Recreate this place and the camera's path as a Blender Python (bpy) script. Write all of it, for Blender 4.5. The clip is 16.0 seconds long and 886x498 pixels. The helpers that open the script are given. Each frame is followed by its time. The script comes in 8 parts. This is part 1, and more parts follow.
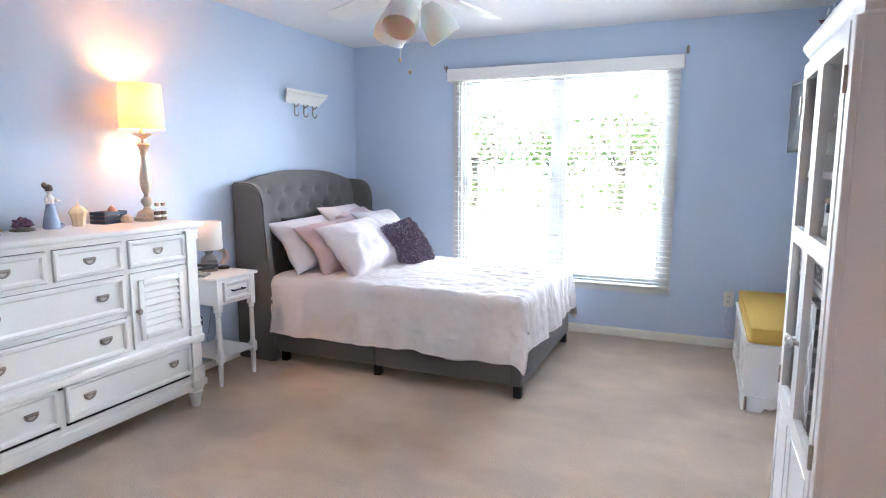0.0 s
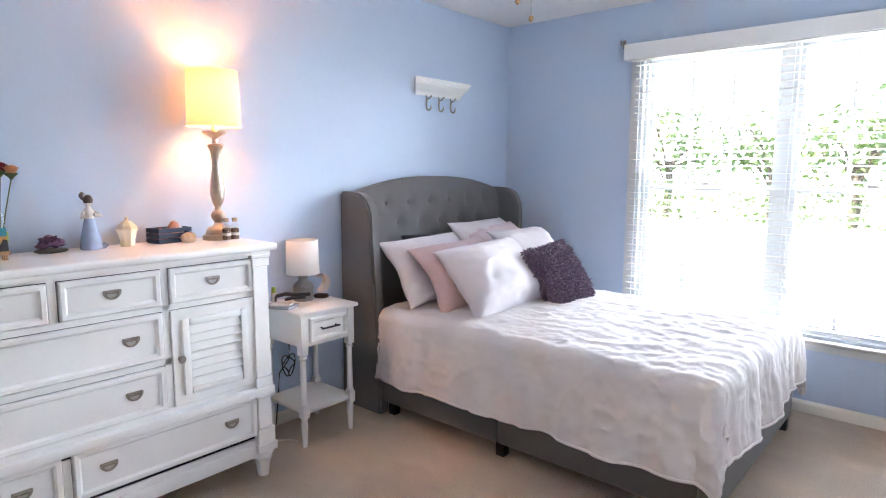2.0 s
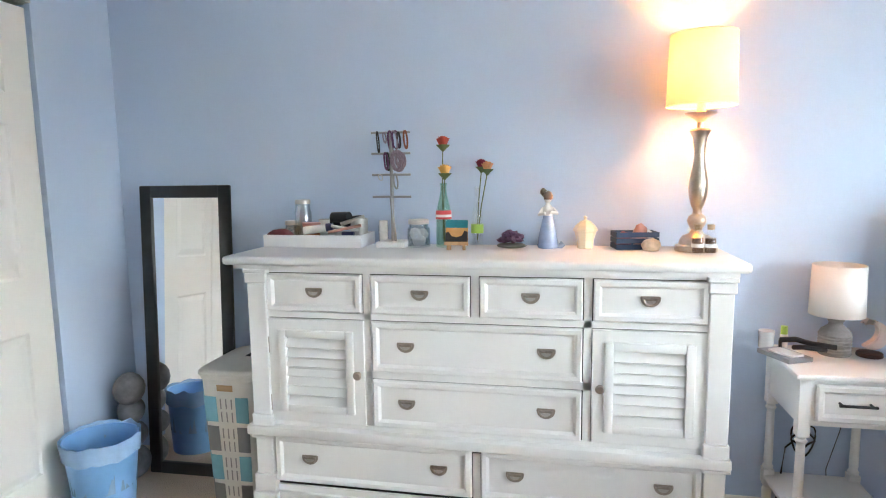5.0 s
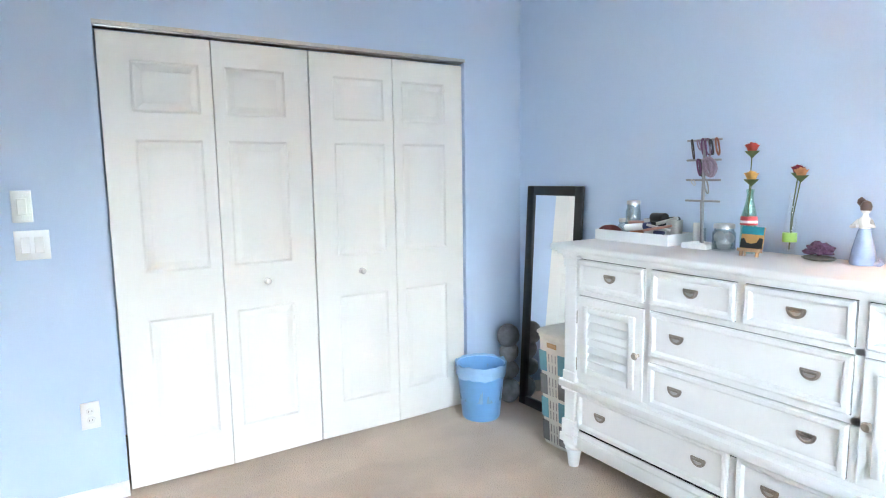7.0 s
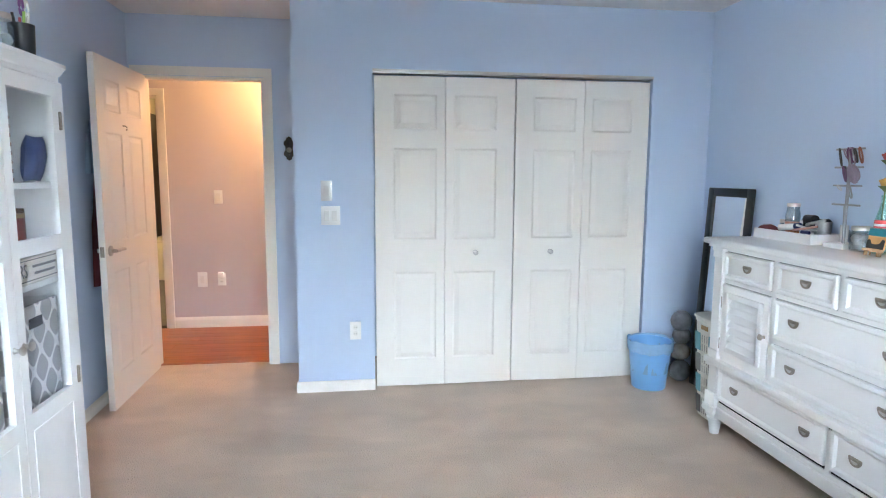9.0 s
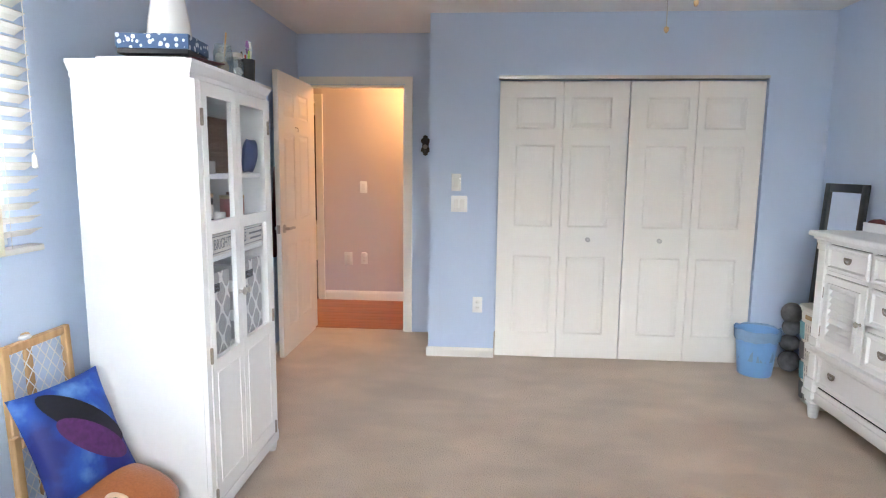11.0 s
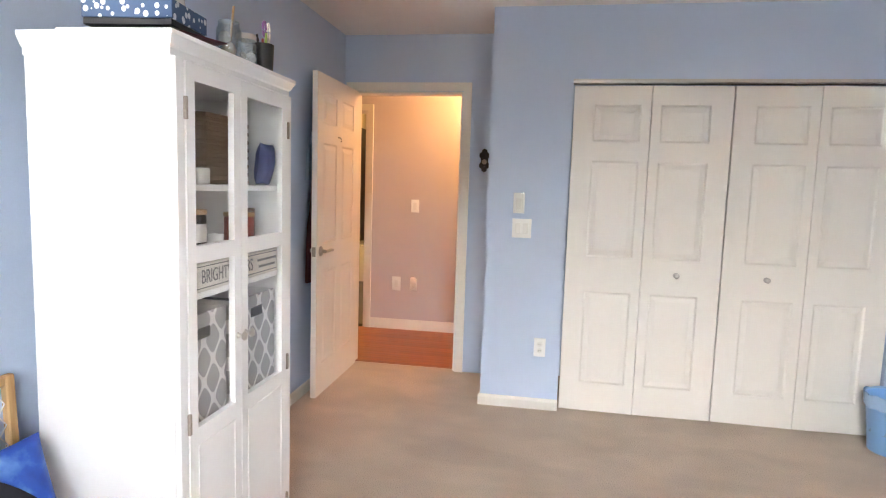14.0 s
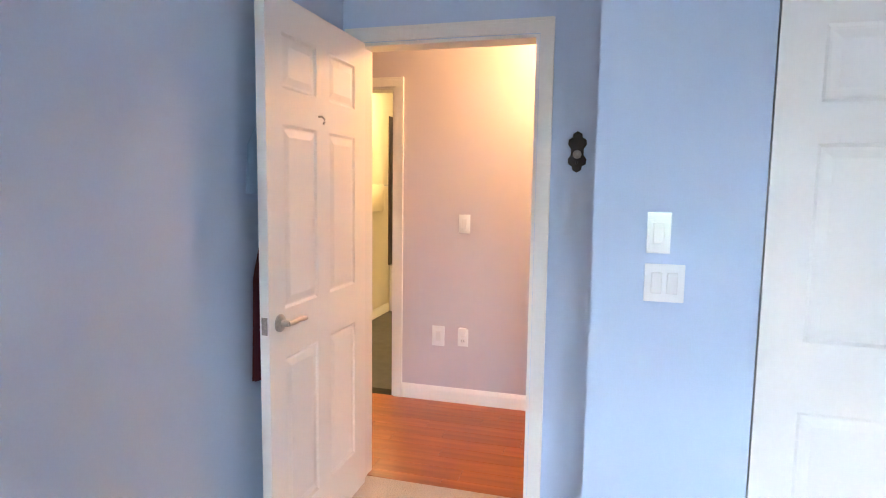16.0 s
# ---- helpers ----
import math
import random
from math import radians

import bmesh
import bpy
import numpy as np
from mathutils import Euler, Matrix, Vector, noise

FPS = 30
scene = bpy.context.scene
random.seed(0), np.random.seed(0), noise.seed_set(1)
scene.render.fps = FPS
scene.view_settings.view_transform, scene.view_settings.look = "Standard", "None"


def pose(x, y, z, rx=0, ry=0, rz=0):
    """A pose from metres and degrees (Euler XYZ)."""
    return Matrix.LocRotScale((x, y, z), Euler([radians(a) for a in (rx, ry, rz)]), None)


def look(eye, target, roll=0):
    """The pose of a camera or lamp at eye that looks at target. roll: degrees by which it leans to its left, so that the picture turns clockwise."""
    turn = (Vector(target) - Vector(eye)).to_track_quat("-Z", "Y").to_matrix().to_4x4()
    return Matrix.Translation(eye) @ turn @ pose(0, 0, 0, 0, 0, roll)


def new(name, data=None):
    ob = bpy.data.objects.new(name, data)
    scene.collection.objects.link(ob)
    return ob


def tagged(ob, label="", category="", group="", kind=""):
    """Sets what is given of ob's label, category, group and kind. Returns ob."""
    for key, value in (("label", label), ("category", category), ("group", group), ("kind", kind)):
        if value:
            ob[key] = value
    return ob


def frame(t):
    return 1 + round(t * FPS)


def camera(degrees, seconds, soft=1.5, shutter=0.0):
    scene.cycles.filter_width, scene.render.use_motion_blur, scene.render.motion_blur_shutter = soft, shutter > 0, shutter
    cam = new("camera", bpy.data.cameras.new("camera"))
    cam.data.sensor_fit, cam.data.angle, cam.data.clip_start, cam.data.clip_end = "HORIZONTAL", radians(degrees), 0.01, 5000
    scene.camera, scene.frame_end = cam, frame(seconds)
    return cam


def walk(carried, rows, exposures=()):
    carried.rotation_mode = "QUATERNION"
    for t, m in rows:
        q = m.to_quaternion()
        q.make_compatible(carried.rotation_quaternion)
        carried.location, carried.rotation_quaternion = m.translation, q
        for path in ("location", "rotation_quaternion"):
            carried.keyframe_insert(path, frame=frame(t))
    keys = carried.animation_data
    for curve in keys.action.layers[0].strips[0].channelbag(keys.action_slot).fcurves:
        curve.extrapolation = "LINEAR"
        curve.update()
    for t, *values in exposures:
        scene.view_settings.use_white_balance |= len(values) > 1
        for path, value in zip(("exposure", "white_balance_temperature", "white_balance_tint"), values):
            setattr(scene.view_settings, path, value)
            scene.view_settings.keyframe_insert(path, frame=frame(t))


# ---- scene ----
cam = camera(73.0, 16.0, soft=1.1)
PATH = [
    (0, (-0.148, 0.017, 1.387), (-0.935, 1.835, 1.112), 0.1),
    (0.5, (-0.202, 0.294, 1.384), (-1.079, 2.07, 1.106), -0.1),
    (1, (-0.31, 0.538, 1.397), (-1.287, 2.261, 1.125), -0.2),
    (1.5, (-0.433, 0.786, 1.399), (-1.563, 2.415, 1.135), -0.2),
    (2, (-0.458, 1.086, 1.399), (-1.762, 2.58, 1.135), 0.2),
    (2.5, (-0.478, 1.328, 1.417), (-1.977, 2.624, 1.146), 0.4),
    (3, (-0.639, 1.506, 1.406), (-2.325, 2.548, 1.136), 0.5),
    (3.5, (-0.714, 1.55, 1.397), (-2.542, 2.314, 1.128), 0.3),
    (4, (-0.673, 1.695, 1.404), (-2.609, 2.106, 1.122), -0.1),
    (4.5, (-0.665, 1.847, 1.363), (-2.649, 1.88, 1.115), -0.6),
    (5, (-0.771, 2.014, 1.359), (-2.716, 1.62, 1.114), -0.8),
    (5.2, (-0.799, 2.056, 1.369), (-2.707, 1.513, 1.119), -0.8),
    (7.3, (-0.804, 3.069, 1.408), (-1.72, 1.307, 1.176), -0.6),
    (7.5, (-0.81, 3.182, 1.413), (-1.644, 1.378, 1.19), -0.4),
    (8, (-0.765, 3.41, 1.411), (-1.418, 1.533, 1.184), -0.1),
    (8.5, (-0.756, 3.584, 1.409), (-1.212, 1.651, 1.176), 0.2),
    (9, (-0.872, 3.823, 1.405), (-1.148, 1.858, 1.158), 0.3),
    (9.5, (-0.893, 4.021, 1.421), (-1.007, 2.041, 1.162), 0.5),
    (10, (-0.83, 4.186, 1.425), (-0.83, 2.205, 1.155), 0.7),
    (10.2, (-0.833, 4.23, 1.417), (-0.797, 2.248, 1.152), 0.7),
    (12.3, (-0.981, 4.435, 1.401), (-0.782, 2.465, 1.117), 0.5),
    (12.5, (-0.981, 4.438, 1.394), (-0.784, 2.468, 1.113), 0.6),
    (13, (-0.983, 4.364, 1.388), (-0.755, 2.397, 1.106), 0.9),
    (13.5, (-0.911, 4.064, 1.378), (-0.634, 2.097, 1.142), 1.4),
    (14, (-0.837, 3.738, 1.39), (-0.505, 1.777, 1.181), 1.8),
    (14.5, (-0.843, 3.309, 1.422), (-0.439, 1.356, 1.274), 1.7),
    (15, (-0.73, 2.866, 1.403), (-0.246, 0.931, 1.259), 1.3),
    (15.4, (-0.626, 2.515, 1.425), (-0.134, 0.582, 1.274), 1.3),
    (15.5, (-0.615, 2.437, 1.436), (-0.111, 0.509, 1.264), 1.0),
    (16, (-0.53, 1.951, 1.433), (0.007, 0.036, 1.225), 0.8),
]
EXPOSURE = [(0.0, 3.32, 6100, 13), (2.0, 3.17, 6250, 15), (3.0, 3.00, 6500, 16), (4.0, 3.28, 6900, 14), (4.5, 3.10, 6700, 11), (5.0, 3.30, 6500, 8), (7.5, 3.70, 5850, 7), (8.5, 3.45, 5700, 7),
            (9.0, 3.32, 5900, 8), (9.5, 3.35, 6500, 12), (10.0, 3.25, 6600, 13), (12.5, 3.07, 6750, 14), (14.0, 3.20, 7100, 16), (15.0, 3.40, 7100, 16), (15.5, 3.55, 6280, 13), (16.0, 3.60, 5650, 11)]
walk(cam, [(t, look(eye, target, roll)) for t, eye, target, roll in PATH], EXPOSURE)

# ---- world, sun, lamps ----
world = bpy.data.worlds.new("world")
scene.world = world
world.use_nodes = True
wn = world.node_tree
sky = wn.nodes.new("ShaderNodeTexSky")
sky.sky_type, sky.sun_disc = "NISHITA", False
sky.sun_elevation, sky.sun_rotation = radians(52), radians(243)
wn.links.new(sky.outputs[0], wn.nodes["Background"].inputs[0])
wn.nodes["Background"].inputs[1].default_value = 0.15


def lamp(name, kind, energy, colour, matrix, **settings):
    data = bpy.data.lights.new(name, kind)
    data.energy, data.color = energy, colour
    ob = new(name, data)
    ob.matrix_world = matrix
    return ob


LAMP_WATTS = 1.7
sun = lamp("sun", "SUN", 5.0, (1.0, 0.95, 0.87), look((-12, -6, 17), (0, 0, 0)))
sun.data.angle = radians(0.5)

# area lamps added outside the two windows, in place of stronger sky light
north_fill = lamp("north_window_sky", "AREA", 220.0, (0.84, 0.92, 1.0), look((-1.22, 10.0, 4.1), (-1.3, 2.6, 1.0)))
north_fill.data.shape, north_fill.data.size, north_fill.data.size_y = "RECTANGLE", 5.0, 1.8
east_fill = lamp("east_window_sky", "AREA", 9.0, (0.86, 0.93, 1.0), look((0.68 + 0.135, 2.92, 1.59), (-2.0, 2.92, 1.59)))
east_fill.data.shape, east_fill.data.size, east_fill.data.size_y = "RECTANGLE", 0.84, 0.90

# ---- plan ----
W, E, N, S = -3.215, 0.68, 5.0, 0.0      # inner faces of the walls
DOORWALL, HALL = -0.63, -1.80            # alcove's door wall, far wall of the hall
CEIL = 2.475
CORNER = -0.475                           # closet wall's outer corner


# ---- materials ----
def material(name, colour, rough=0.6, metal=0.0, grain=0.0, scale=40.0, bump=0.0, stain=0.0, stain_scale=2.0, **extra):
    """A plain surface with variation at two scales and fine relief."""
    m = bpy.data.materials.new(name)
    m.use_nodes = True
    nt = m.node_tree
    p = nt.nodes["Principled BSDF"]
    p.inputs["Base Color"].default_value = (*colour, 1)
    p.inputs["Roughness"].default_value = rough
    p.inputs["Metallic"].default_value = metal
    for key, value in extra.items():
        p.inputs[key.replace("_", " ")].default_value = value
    co = nt.nodes.new("ShaderNodeTexCoord")
    if grain or stain:
        hsv = nt.nodes.new("ShaderNodeHueSaturation")
        hsv.inputs["Color"].default_value = (*colour, 1)
        total = nt.nodes.new("ShaderNodeMath")
        total.operation = "ADD"
        for i, (amount, size, detail) in enumerate(((grain, scale, 3), (stain, stain_scale, 4))):
            n = nt.nodes.new("ShaderNodeTexNoise")
            n.inputs["Scale"].default_value, n.inputs["Detail"].default_value = size, detail
            nt.links.new(co.outputs["Object"], n.inputs["Vector"])
            r = nt.nodes.new("ShaderNodeMapRange")
            r.inputs["From Min"].default_value, r.inputs["From Max"].default_value = 0.25, 0.75
            r.inputs["To Min"].default_value, r.inputs["To Max"].default_value = 0.5 - amount, 0.5 + amount
            nt.links.new(n.outputs[0], r.inputs["Value"])
            nt.links.new(r.outputs[0], total.inputs[i])
        nt.links.new(total.outputs[0], hsv.inputs["Value"])
        nt.links.new(hsv.outputs[0], p.inputs["Base Color"])
    if bump:
        n = nt.nodes.new("ShaderNodeTexNoise")
        n.inputs["Scale"].default_value, n.inputs["Detail"].default_value = scale, 4
        nt.links.new(co.outputs["Object"], n.inputs["Vector"])
        b = nt.nodes.new("ShaderNodeBump")
        b.inputs["Strength"].default_value, b.inputs["Distance"].default_value = bump, 0.004
        nt.links.new(n.outputs[0], b.inputs["Height"])
        nt.links.new(b.outputs[0], p.inputs["Normal"])
    return m


def glass(name, colour=(1, 1, 1), rough=0.0, gloss=0.06):
    """Thin clear glass: see-through with a slight gloss."""
    m = bpy.data.materials.new(name)
    m.use_nodes = True
    nt = m.node_tree
    nt.nodes.remove(nt.nodes["Principled BSDF"])
    clear, shine, mix = (nt.nodes.new("ShaderNodeBsdf" + k) for k in ("Transparent", "Glossy", "Transparent"))
    nt.nodes.remove(mix)
    mix = nt.nodes.new("ShaderNodeMixShader")
    mix.inputs[0].default_value = gloss
    clear.inputs[0].default_value = (*colour, 1)
    shine.inputs["Roughness"].default_value = 0.02
    nt.links.new(clear.outputs[0], mix.inputs[1])
    nt.links.new(shine.outputs[0], mix.inputs[2])
    nt.links.new(mix.outputs[0], nt.nodes["Material Output"].inputs[0])
    return m


def emitter(name, colour, strength):
    m = bpy.data.materials.new(name)
    m.use_nodes = True
    p = m.node_tree.nodes["Principled BSDF"]
    p.inputs["Base Color"].default_value = (*colour, 1)
    p.inputs["Emission Color"].default_value = (*colour, 1)
    p.inputs["Emission Strength"].default_value = strength
    return m


def carpet_material():
    m = material("beige_carpet", (0.60, 0.465, 0.345), 0.95, grain=0.13, scale=120, bump=0.0, stain=0.16, stain_scale=2.2)
    nt = m.node_tree
    p = nt.nodes["Principled BSDF"]
    co = nt.nodes.new("ShaderNodeTexCoord")
    v = nt.nodes.new("ShaderNodeTexVoronoi")
    v.inputs["Scale"].default_value = 170
    nt.links.new(co.outputs["Object"], v.inputs["Vector"])
    b = nt.nodes.new("ShaderNodeBump")
    b.inputs["Strength"].default_value, b.inputs["Distance"].default_value = 0.7, 0.006
    nt.links.new(v.outputs["Distance"], b.inputs["Height"])
    nt.links.new(b.outputs[0], p.inputs["Normal"])
    p.inputs["Sheen Weight"].default_value = 0.3
    # brushed tracks where the pile lies the other way
    turn = nt.nodes.new("ShaderNodeMapping")
    turn.inputs["Rotation"].default_value, turn.inputs["Scale"].default_value = (0, 0, 0.95), (1.1, 2.3, 1)
    nap = nt.nodes.new("ShaderNodeTexNoise")
    nap.inputs["Scale"].default_value, nap.inputs["Detail"].default_value = 1.5, 2
    nt.links.new(co.outputs["Object"], turn.inputs["Vector"])
    nt.links.new(turn.outputs[0], nap.inputs["Vector"])
    edge = nt.nodes.new("ShaderNodeMapRange")
    edge.inputs["From Min"].default_value, edge.inputs["From Max"].default_value = 0.45, 0.55
    edge.inputs["To Min"].default_value, edge.inputs["To Max"].default_value = 0.94, 1.03
    nt.links.new(nap.outputs[0], edge.inputs["Value"])
    shade = nt.nodes.new("ShaderNodeHueSaturation")
    nt.links.new(p.inputs["Base Color"].links[0].from_socket, shade.inputs["Color"])
    nt.links.new(edge.outputs[0], shade.inputs["Value"])
    nt.links.new(shade.outputs[0], p.inputs["Base Color"])
    return m


def wood_material(name, dark, light, scale=3.0, rough=0.4, axis=0):
    m = bpy.data.materials.new(name)
    m.use_nodes = True
    nt = m.node_tree
    p = nt.nodes["Principled BSDF"]
    p.inputs["Roughness"].default_value = rough
    co = nt.nodes.new("ShaderNodeTexCoord")
    mp = nt.nodes.new("ShaderNodeMapping")
    stretch = [14.0, 14.0, 14.0]
    stretch[axis] = 1.0
    mp.inputs["Scale"].default_value = stretch
    n = nt.nodes.new("ShaderNodeTexNoise")
    n.inputs["Scale"].default_value, n.inputs["Detail"].default_value = scale, 6
    ramp = nt.nodes.new("ShaderNodeValToRGB")
    ramp.color_ramp.elements[0].position, ramp.color_ramp.elements[1].position = 0.3, 0.7
    ramp.color_ramp.elements[0].color, ramp.color_ramp.elements[1].color = (*dark, 1), (*light, 1)
    info = nt.nodes.new("ShaderNodeObjectInfo")
    hsv = nt.nodes.new("ShaderNodeHueSaturation")
    r = nt.nodes.new("ShaderNodeMapRange")
    r.inputs["To Min"].default_value, r.inputs["To Max"].default_value = 0.86, 1.14
    nt.links.new(info.outputs["Random"], r.inputs["Value"])
    nt.links.new(r.outputs[0], hsv.inputs["Value"])
    nt.links.new(co.outputs["Object"], mp.inputs["Vector"])
    nt.links.new(mp.outputs[0], n.inputs["Vector"])
    nt.links.new(n.outputs[0], ramp.inputs[0])
    nt.links.new(ramp.outputs[0], hsv.inputs["Color"])
    nt.links.new(hsv.outputs[0], p.inputs["Base Color"])
    return m


BLUE = material("pale_blue_wall_paint", (0.52, 0.62, 0.775), 0.75, grain=0.02, scale=180, bump=0.12, stain=0.025, stain_scale=1.3)
CEILING = material("flat_white_ceiling_paint", (0.80, 0.80, 0.81), 0.9, grain=0.03, scale=90, bump=0.25, stain=0.02)
TRIM = material("cream_trim_paint", (0.80, 0.77, 0.71), 0.45, grain=0.02, scale=60, bump=0.03, stain=0.03)
DOOR = material("cream_door_paint", (0.83, 0.80, 0.74), 0.45, grain=0.01, scale=80, bump=0.03, stain=0.012)
WHITE = material("white_furniture_paint", (0.85, 0.85, 0.835), 0.35, grain=0.008, scale=50, bump=0.0, stain=0.012)
CABINET = material("white_cabinet_paint", (0.84, 0.84, 0.84), 0.42, grain=0.008, scale=50, bump=0.0, stain=0.012)
VINYL = material("white_window_vinyl", (0.64, 0.66, 0.67), 0.35, grain=0.02, scale=40)
SLAT = material("white_blind_slat", (0.62, 0.60, 0.56), 0.4, grain=0.03, scale=30, Transmission_Weight=0.0)
CARPET = carpet_material()
NICKEL = material("brushed_nickel", (0.55, 0.53, 0.50), 0.32, 1.0, grain=0.1, scale=120, bump=0.05)
PEWTER = material("antique_pewter", (0.36, 0.32, 0.28), 0.38, 1.0, grain=0.2, scale=150, bump=0.1)
CHAMPAGNE = material("champagne_metal", (0.60, 0.50, 0.40), 0.28, 1.0, grain=0.08, scale=60, bump=0.05)
BLACK = material("black_plastic", (0.012, 0.012, 0.014), 0.45, grain=0.1)
# near-black for joints and slots, and for painted shade in the drawer gaps
GAP = material("dark_gap", (0.02, 0.02, 0.02), 0.9)
GREY = material("grey_linen_upholstery", (0.135, 0.13, 0.13), 0.9, grain=0.16, scale=420, bump=0.5, stain=0.06, stain_scale=3, Sheen_Weight=0.3)


def crumpled(name, colour, scale=11.0, strength=0.5):
    """Cloth with soft wandering creases over a fine weave."""
    m = material(name, colour, 0.85, grain=0.03, scale=500, bump=0.2, stain=0.02, stain_scale=5, Sheen_Weight=0.2)
    nt = m.node_tree
    p = nt.nodes["Principled BSDF"]
    co = nt.nodes.new("ShaderNodeTexCoord")
    n = nt.nodes.new("ShaderNodeTexNoise")
    n.noise_type = "RIDGED_MULTIFRACTAL"
    n.inputs["Scale"].default_value, n.inputs["Detail"].default_value, n.inputs["Distortion"].default_value = scale, 3, 0.6
    nt.links.new(co.outputs["Object"], n.inputs["Vector"])
    b = nt.nodes.new("ShaderNodeBump")
    b.inputs["Strength"].default_value, b.inputs["Distance"].default_value = strength, 0.012
    nt.links.new(n.outputs[0], b.inputs["Height"])
    nt.links.new(p.inputs["Normal"].links[0].from_socket, b.inputs["Normal"])
    nt.links.new(b.outputs[0], p.inputs["Normal"])
    return m


LINEN = crumpled("white_washed_linen", (0.80, 0.76, 0.76))
PILLOW = material("white_cotton", (0.78, 0.735, 0.765), 0.85, grain=0.03, scale=400, bump=0.2, stain=0.02, Sheen_Weight=0.2)
PINK = material("blush_pink_cotton", (0.62, 0.45, 0.46), 0.88, grain=0.04, scale=400, bump=0.2, stain=0.03, Sheen_Weight=0.2)
PALEPINK = material("pale_pink_cotton", (0.72, 0.58, 0.61), 0.88, grain=0.04, scale=400, bump=0.2, stain=0.03, Sheen_Weight=0.2)
PURPLE = material("purple_plush", (0.17, 0.115, 0.185), 0.85, grain=0.35, scale=110, bump=0.8, stain=0.1, Sheen_Weight=0.5)
GLASS = glass("clear_glass")
WOODFLOOR = wood_material("red_brown_wood_floor", (0.27, 0.072, 0.014), (0.42, 0.128, 0.027), 1.6, 0.28, 0)
PINE = wood_material("light_pine", (0.42, 0.26, 0.13), (0.62, 0.42, 0.24), 3, 0.55, 2)


# ---- mesh tools ----
def box(bm, x0, x1, y0, y1, z0, z1, m=None):
    vs = [bm.verts.new(v) for v in ((x0, y0, z0), (x1, y0, z0), (x1, y1, z0), (x0, y1, z0), (x0, y0, z1), (x1, y0, z1), (x1, y1, z1), (x0, y1, z1))]
    if m is not None:
        for v in vs:
            v.co = m @ v.co
    for f in ((3, 2, 1, 0), (4, 5, 6, 7), (0, 1, 5, 4), (1, 2, 6, 5), (2, 3, 7, 6), (3, 0, 4, 7)):
        bm.faces.new([vs[i] for i in f])
    return vs


def bevelled(x0, x1, y0, y1, z0, z1, r=0.004, seg=2, m=None):
    bm = bmesh.new()
    box(bm, x0, x1, y0, y1, z0, z1)
    bmesh.ops.bevel(bm, geom=bm.edges[:] , offset=r, segments=seg, profile=0.5, affect="EDGES")
    if m is not None:
        bm.transform(m)
    return bm


def boxes(*rows):
    bm = bmesh.new()
    for r in rows:
        box(bm, *r)
    return bm


def lathe(profile, x=0, y=0, seg=24, sx=1.0, sy=1.0, m=None):
    """Turned shape: profile of (radius, z) from bottom to top."""
    bm = bmesh.new()
    rings = []
    for r, z in profile:
        r = max(r, 0.0004)
        rings.append([bm.verts.new((x + sx * r * math.cos(2 * math.pi * i / seg), y + sy * r * math.sin(2 * math.pi * i / seg), z)) for i in range(seg)])
    for a, b in zip(rings, rings[1:]):
        for i in range(seg):
            j = (i + 1) % seg
            bm.faces.new((a[i], a[j], b[j], b[i]))
    bm.faces.new(rings[0][::-1])
    bm.faces.new(rings[-1])
    if m is not None:
        bm.transform(m)
    return bm


def tube(points, r, seg=8):
    """A round bar along a line of points."""
    bm = bmesh.new()
    pts = [Vector(p) for p in points]
    rings = []
    for i, p in enumerate(pts):
        d = (pts[min(i + 1, len(pts) - 1)] - pts[max(i - 1, 0)]).normalized()
        a = d.orthogonal().normalized() if abs(d.z) < 0.99 else Vector((1, 0, 0))
        if abs(d.z) < 0.99:
            a = d.cross(Vector((0, 0, 1))).normalized()
        b = d.cross(a).normalized()
        rings.append([bm.verts.new(p + r * (math.cos(2 * math.pi * k / seg) * a + math.sin(2 * math.pi * k / seg) * b)) for k in range(seg)])
    for a, b in zip(rings, rings[1:]):
        for k in range(seg):
            j = (k + 1) % seg
            bm.faces.new((a[k], a[j], b[j], b[k]))
    bm.faces.new(rings[0][::-1])
    bm.faces.new(rings[-1])
    bmesh.ops.recalc_face_normals(bm, faces=bm.faces[:])
    return bm


def prism(outline, depth, m):
    """An outline of (u, v) pushed out by depth along w; m takes (u, v, w) into the world."""
    bm = bmesh.new()
    a = [bm.verts.new(m @ Vector((u, v, 0))) for u, v in outline]
    b = [bm.verts.new(m @ Vector((u, v, depth))) for u, v in outline]
    n = len(a)
    bm.faces.new(a[::-1])
    bm.faces.new(b)
    for i in range(n):
        bm.faces.new((a[i], a[(i + 1) % n], b[(i + 1) % n], b[i]))
    bmesh.ops.recalc_face_normals(bm, faces=bm.faces[:])
    return bm


def join(*parts):
    """Several bmeshes in one."""
    out = bmesh.new()
    for p in parts:
        me = bpy.data.meshes.new("tmp")
        p.to_mesh(me)
        p.free()
        out.from_mesh(me)
        bpy.data.meshes.remove(me)
    return out


def to_mesh(name, bm, mat, smooth=False):
    me = bpy.data.meshes.new(name)
    bmesh.ops.recalc_face_normals(bm, faces=bm.faces[:])
    bm.to_mesh(me)
    bm.free()
    me.materials.append(mat)
    if smooth:
        me.polygons.foreach_set("use_smooth", [True] * len(me.polygons))
        me.set_sharp_from_angle(angle=radians(40))
    return me


def thing(name, at, label, category, group=""):
    """The empty at the base of a thing."""
    ob = new(name)
    ob.location = at
    ob.empty_display_size = 0.1
    return tagged(ob, label, category, group)


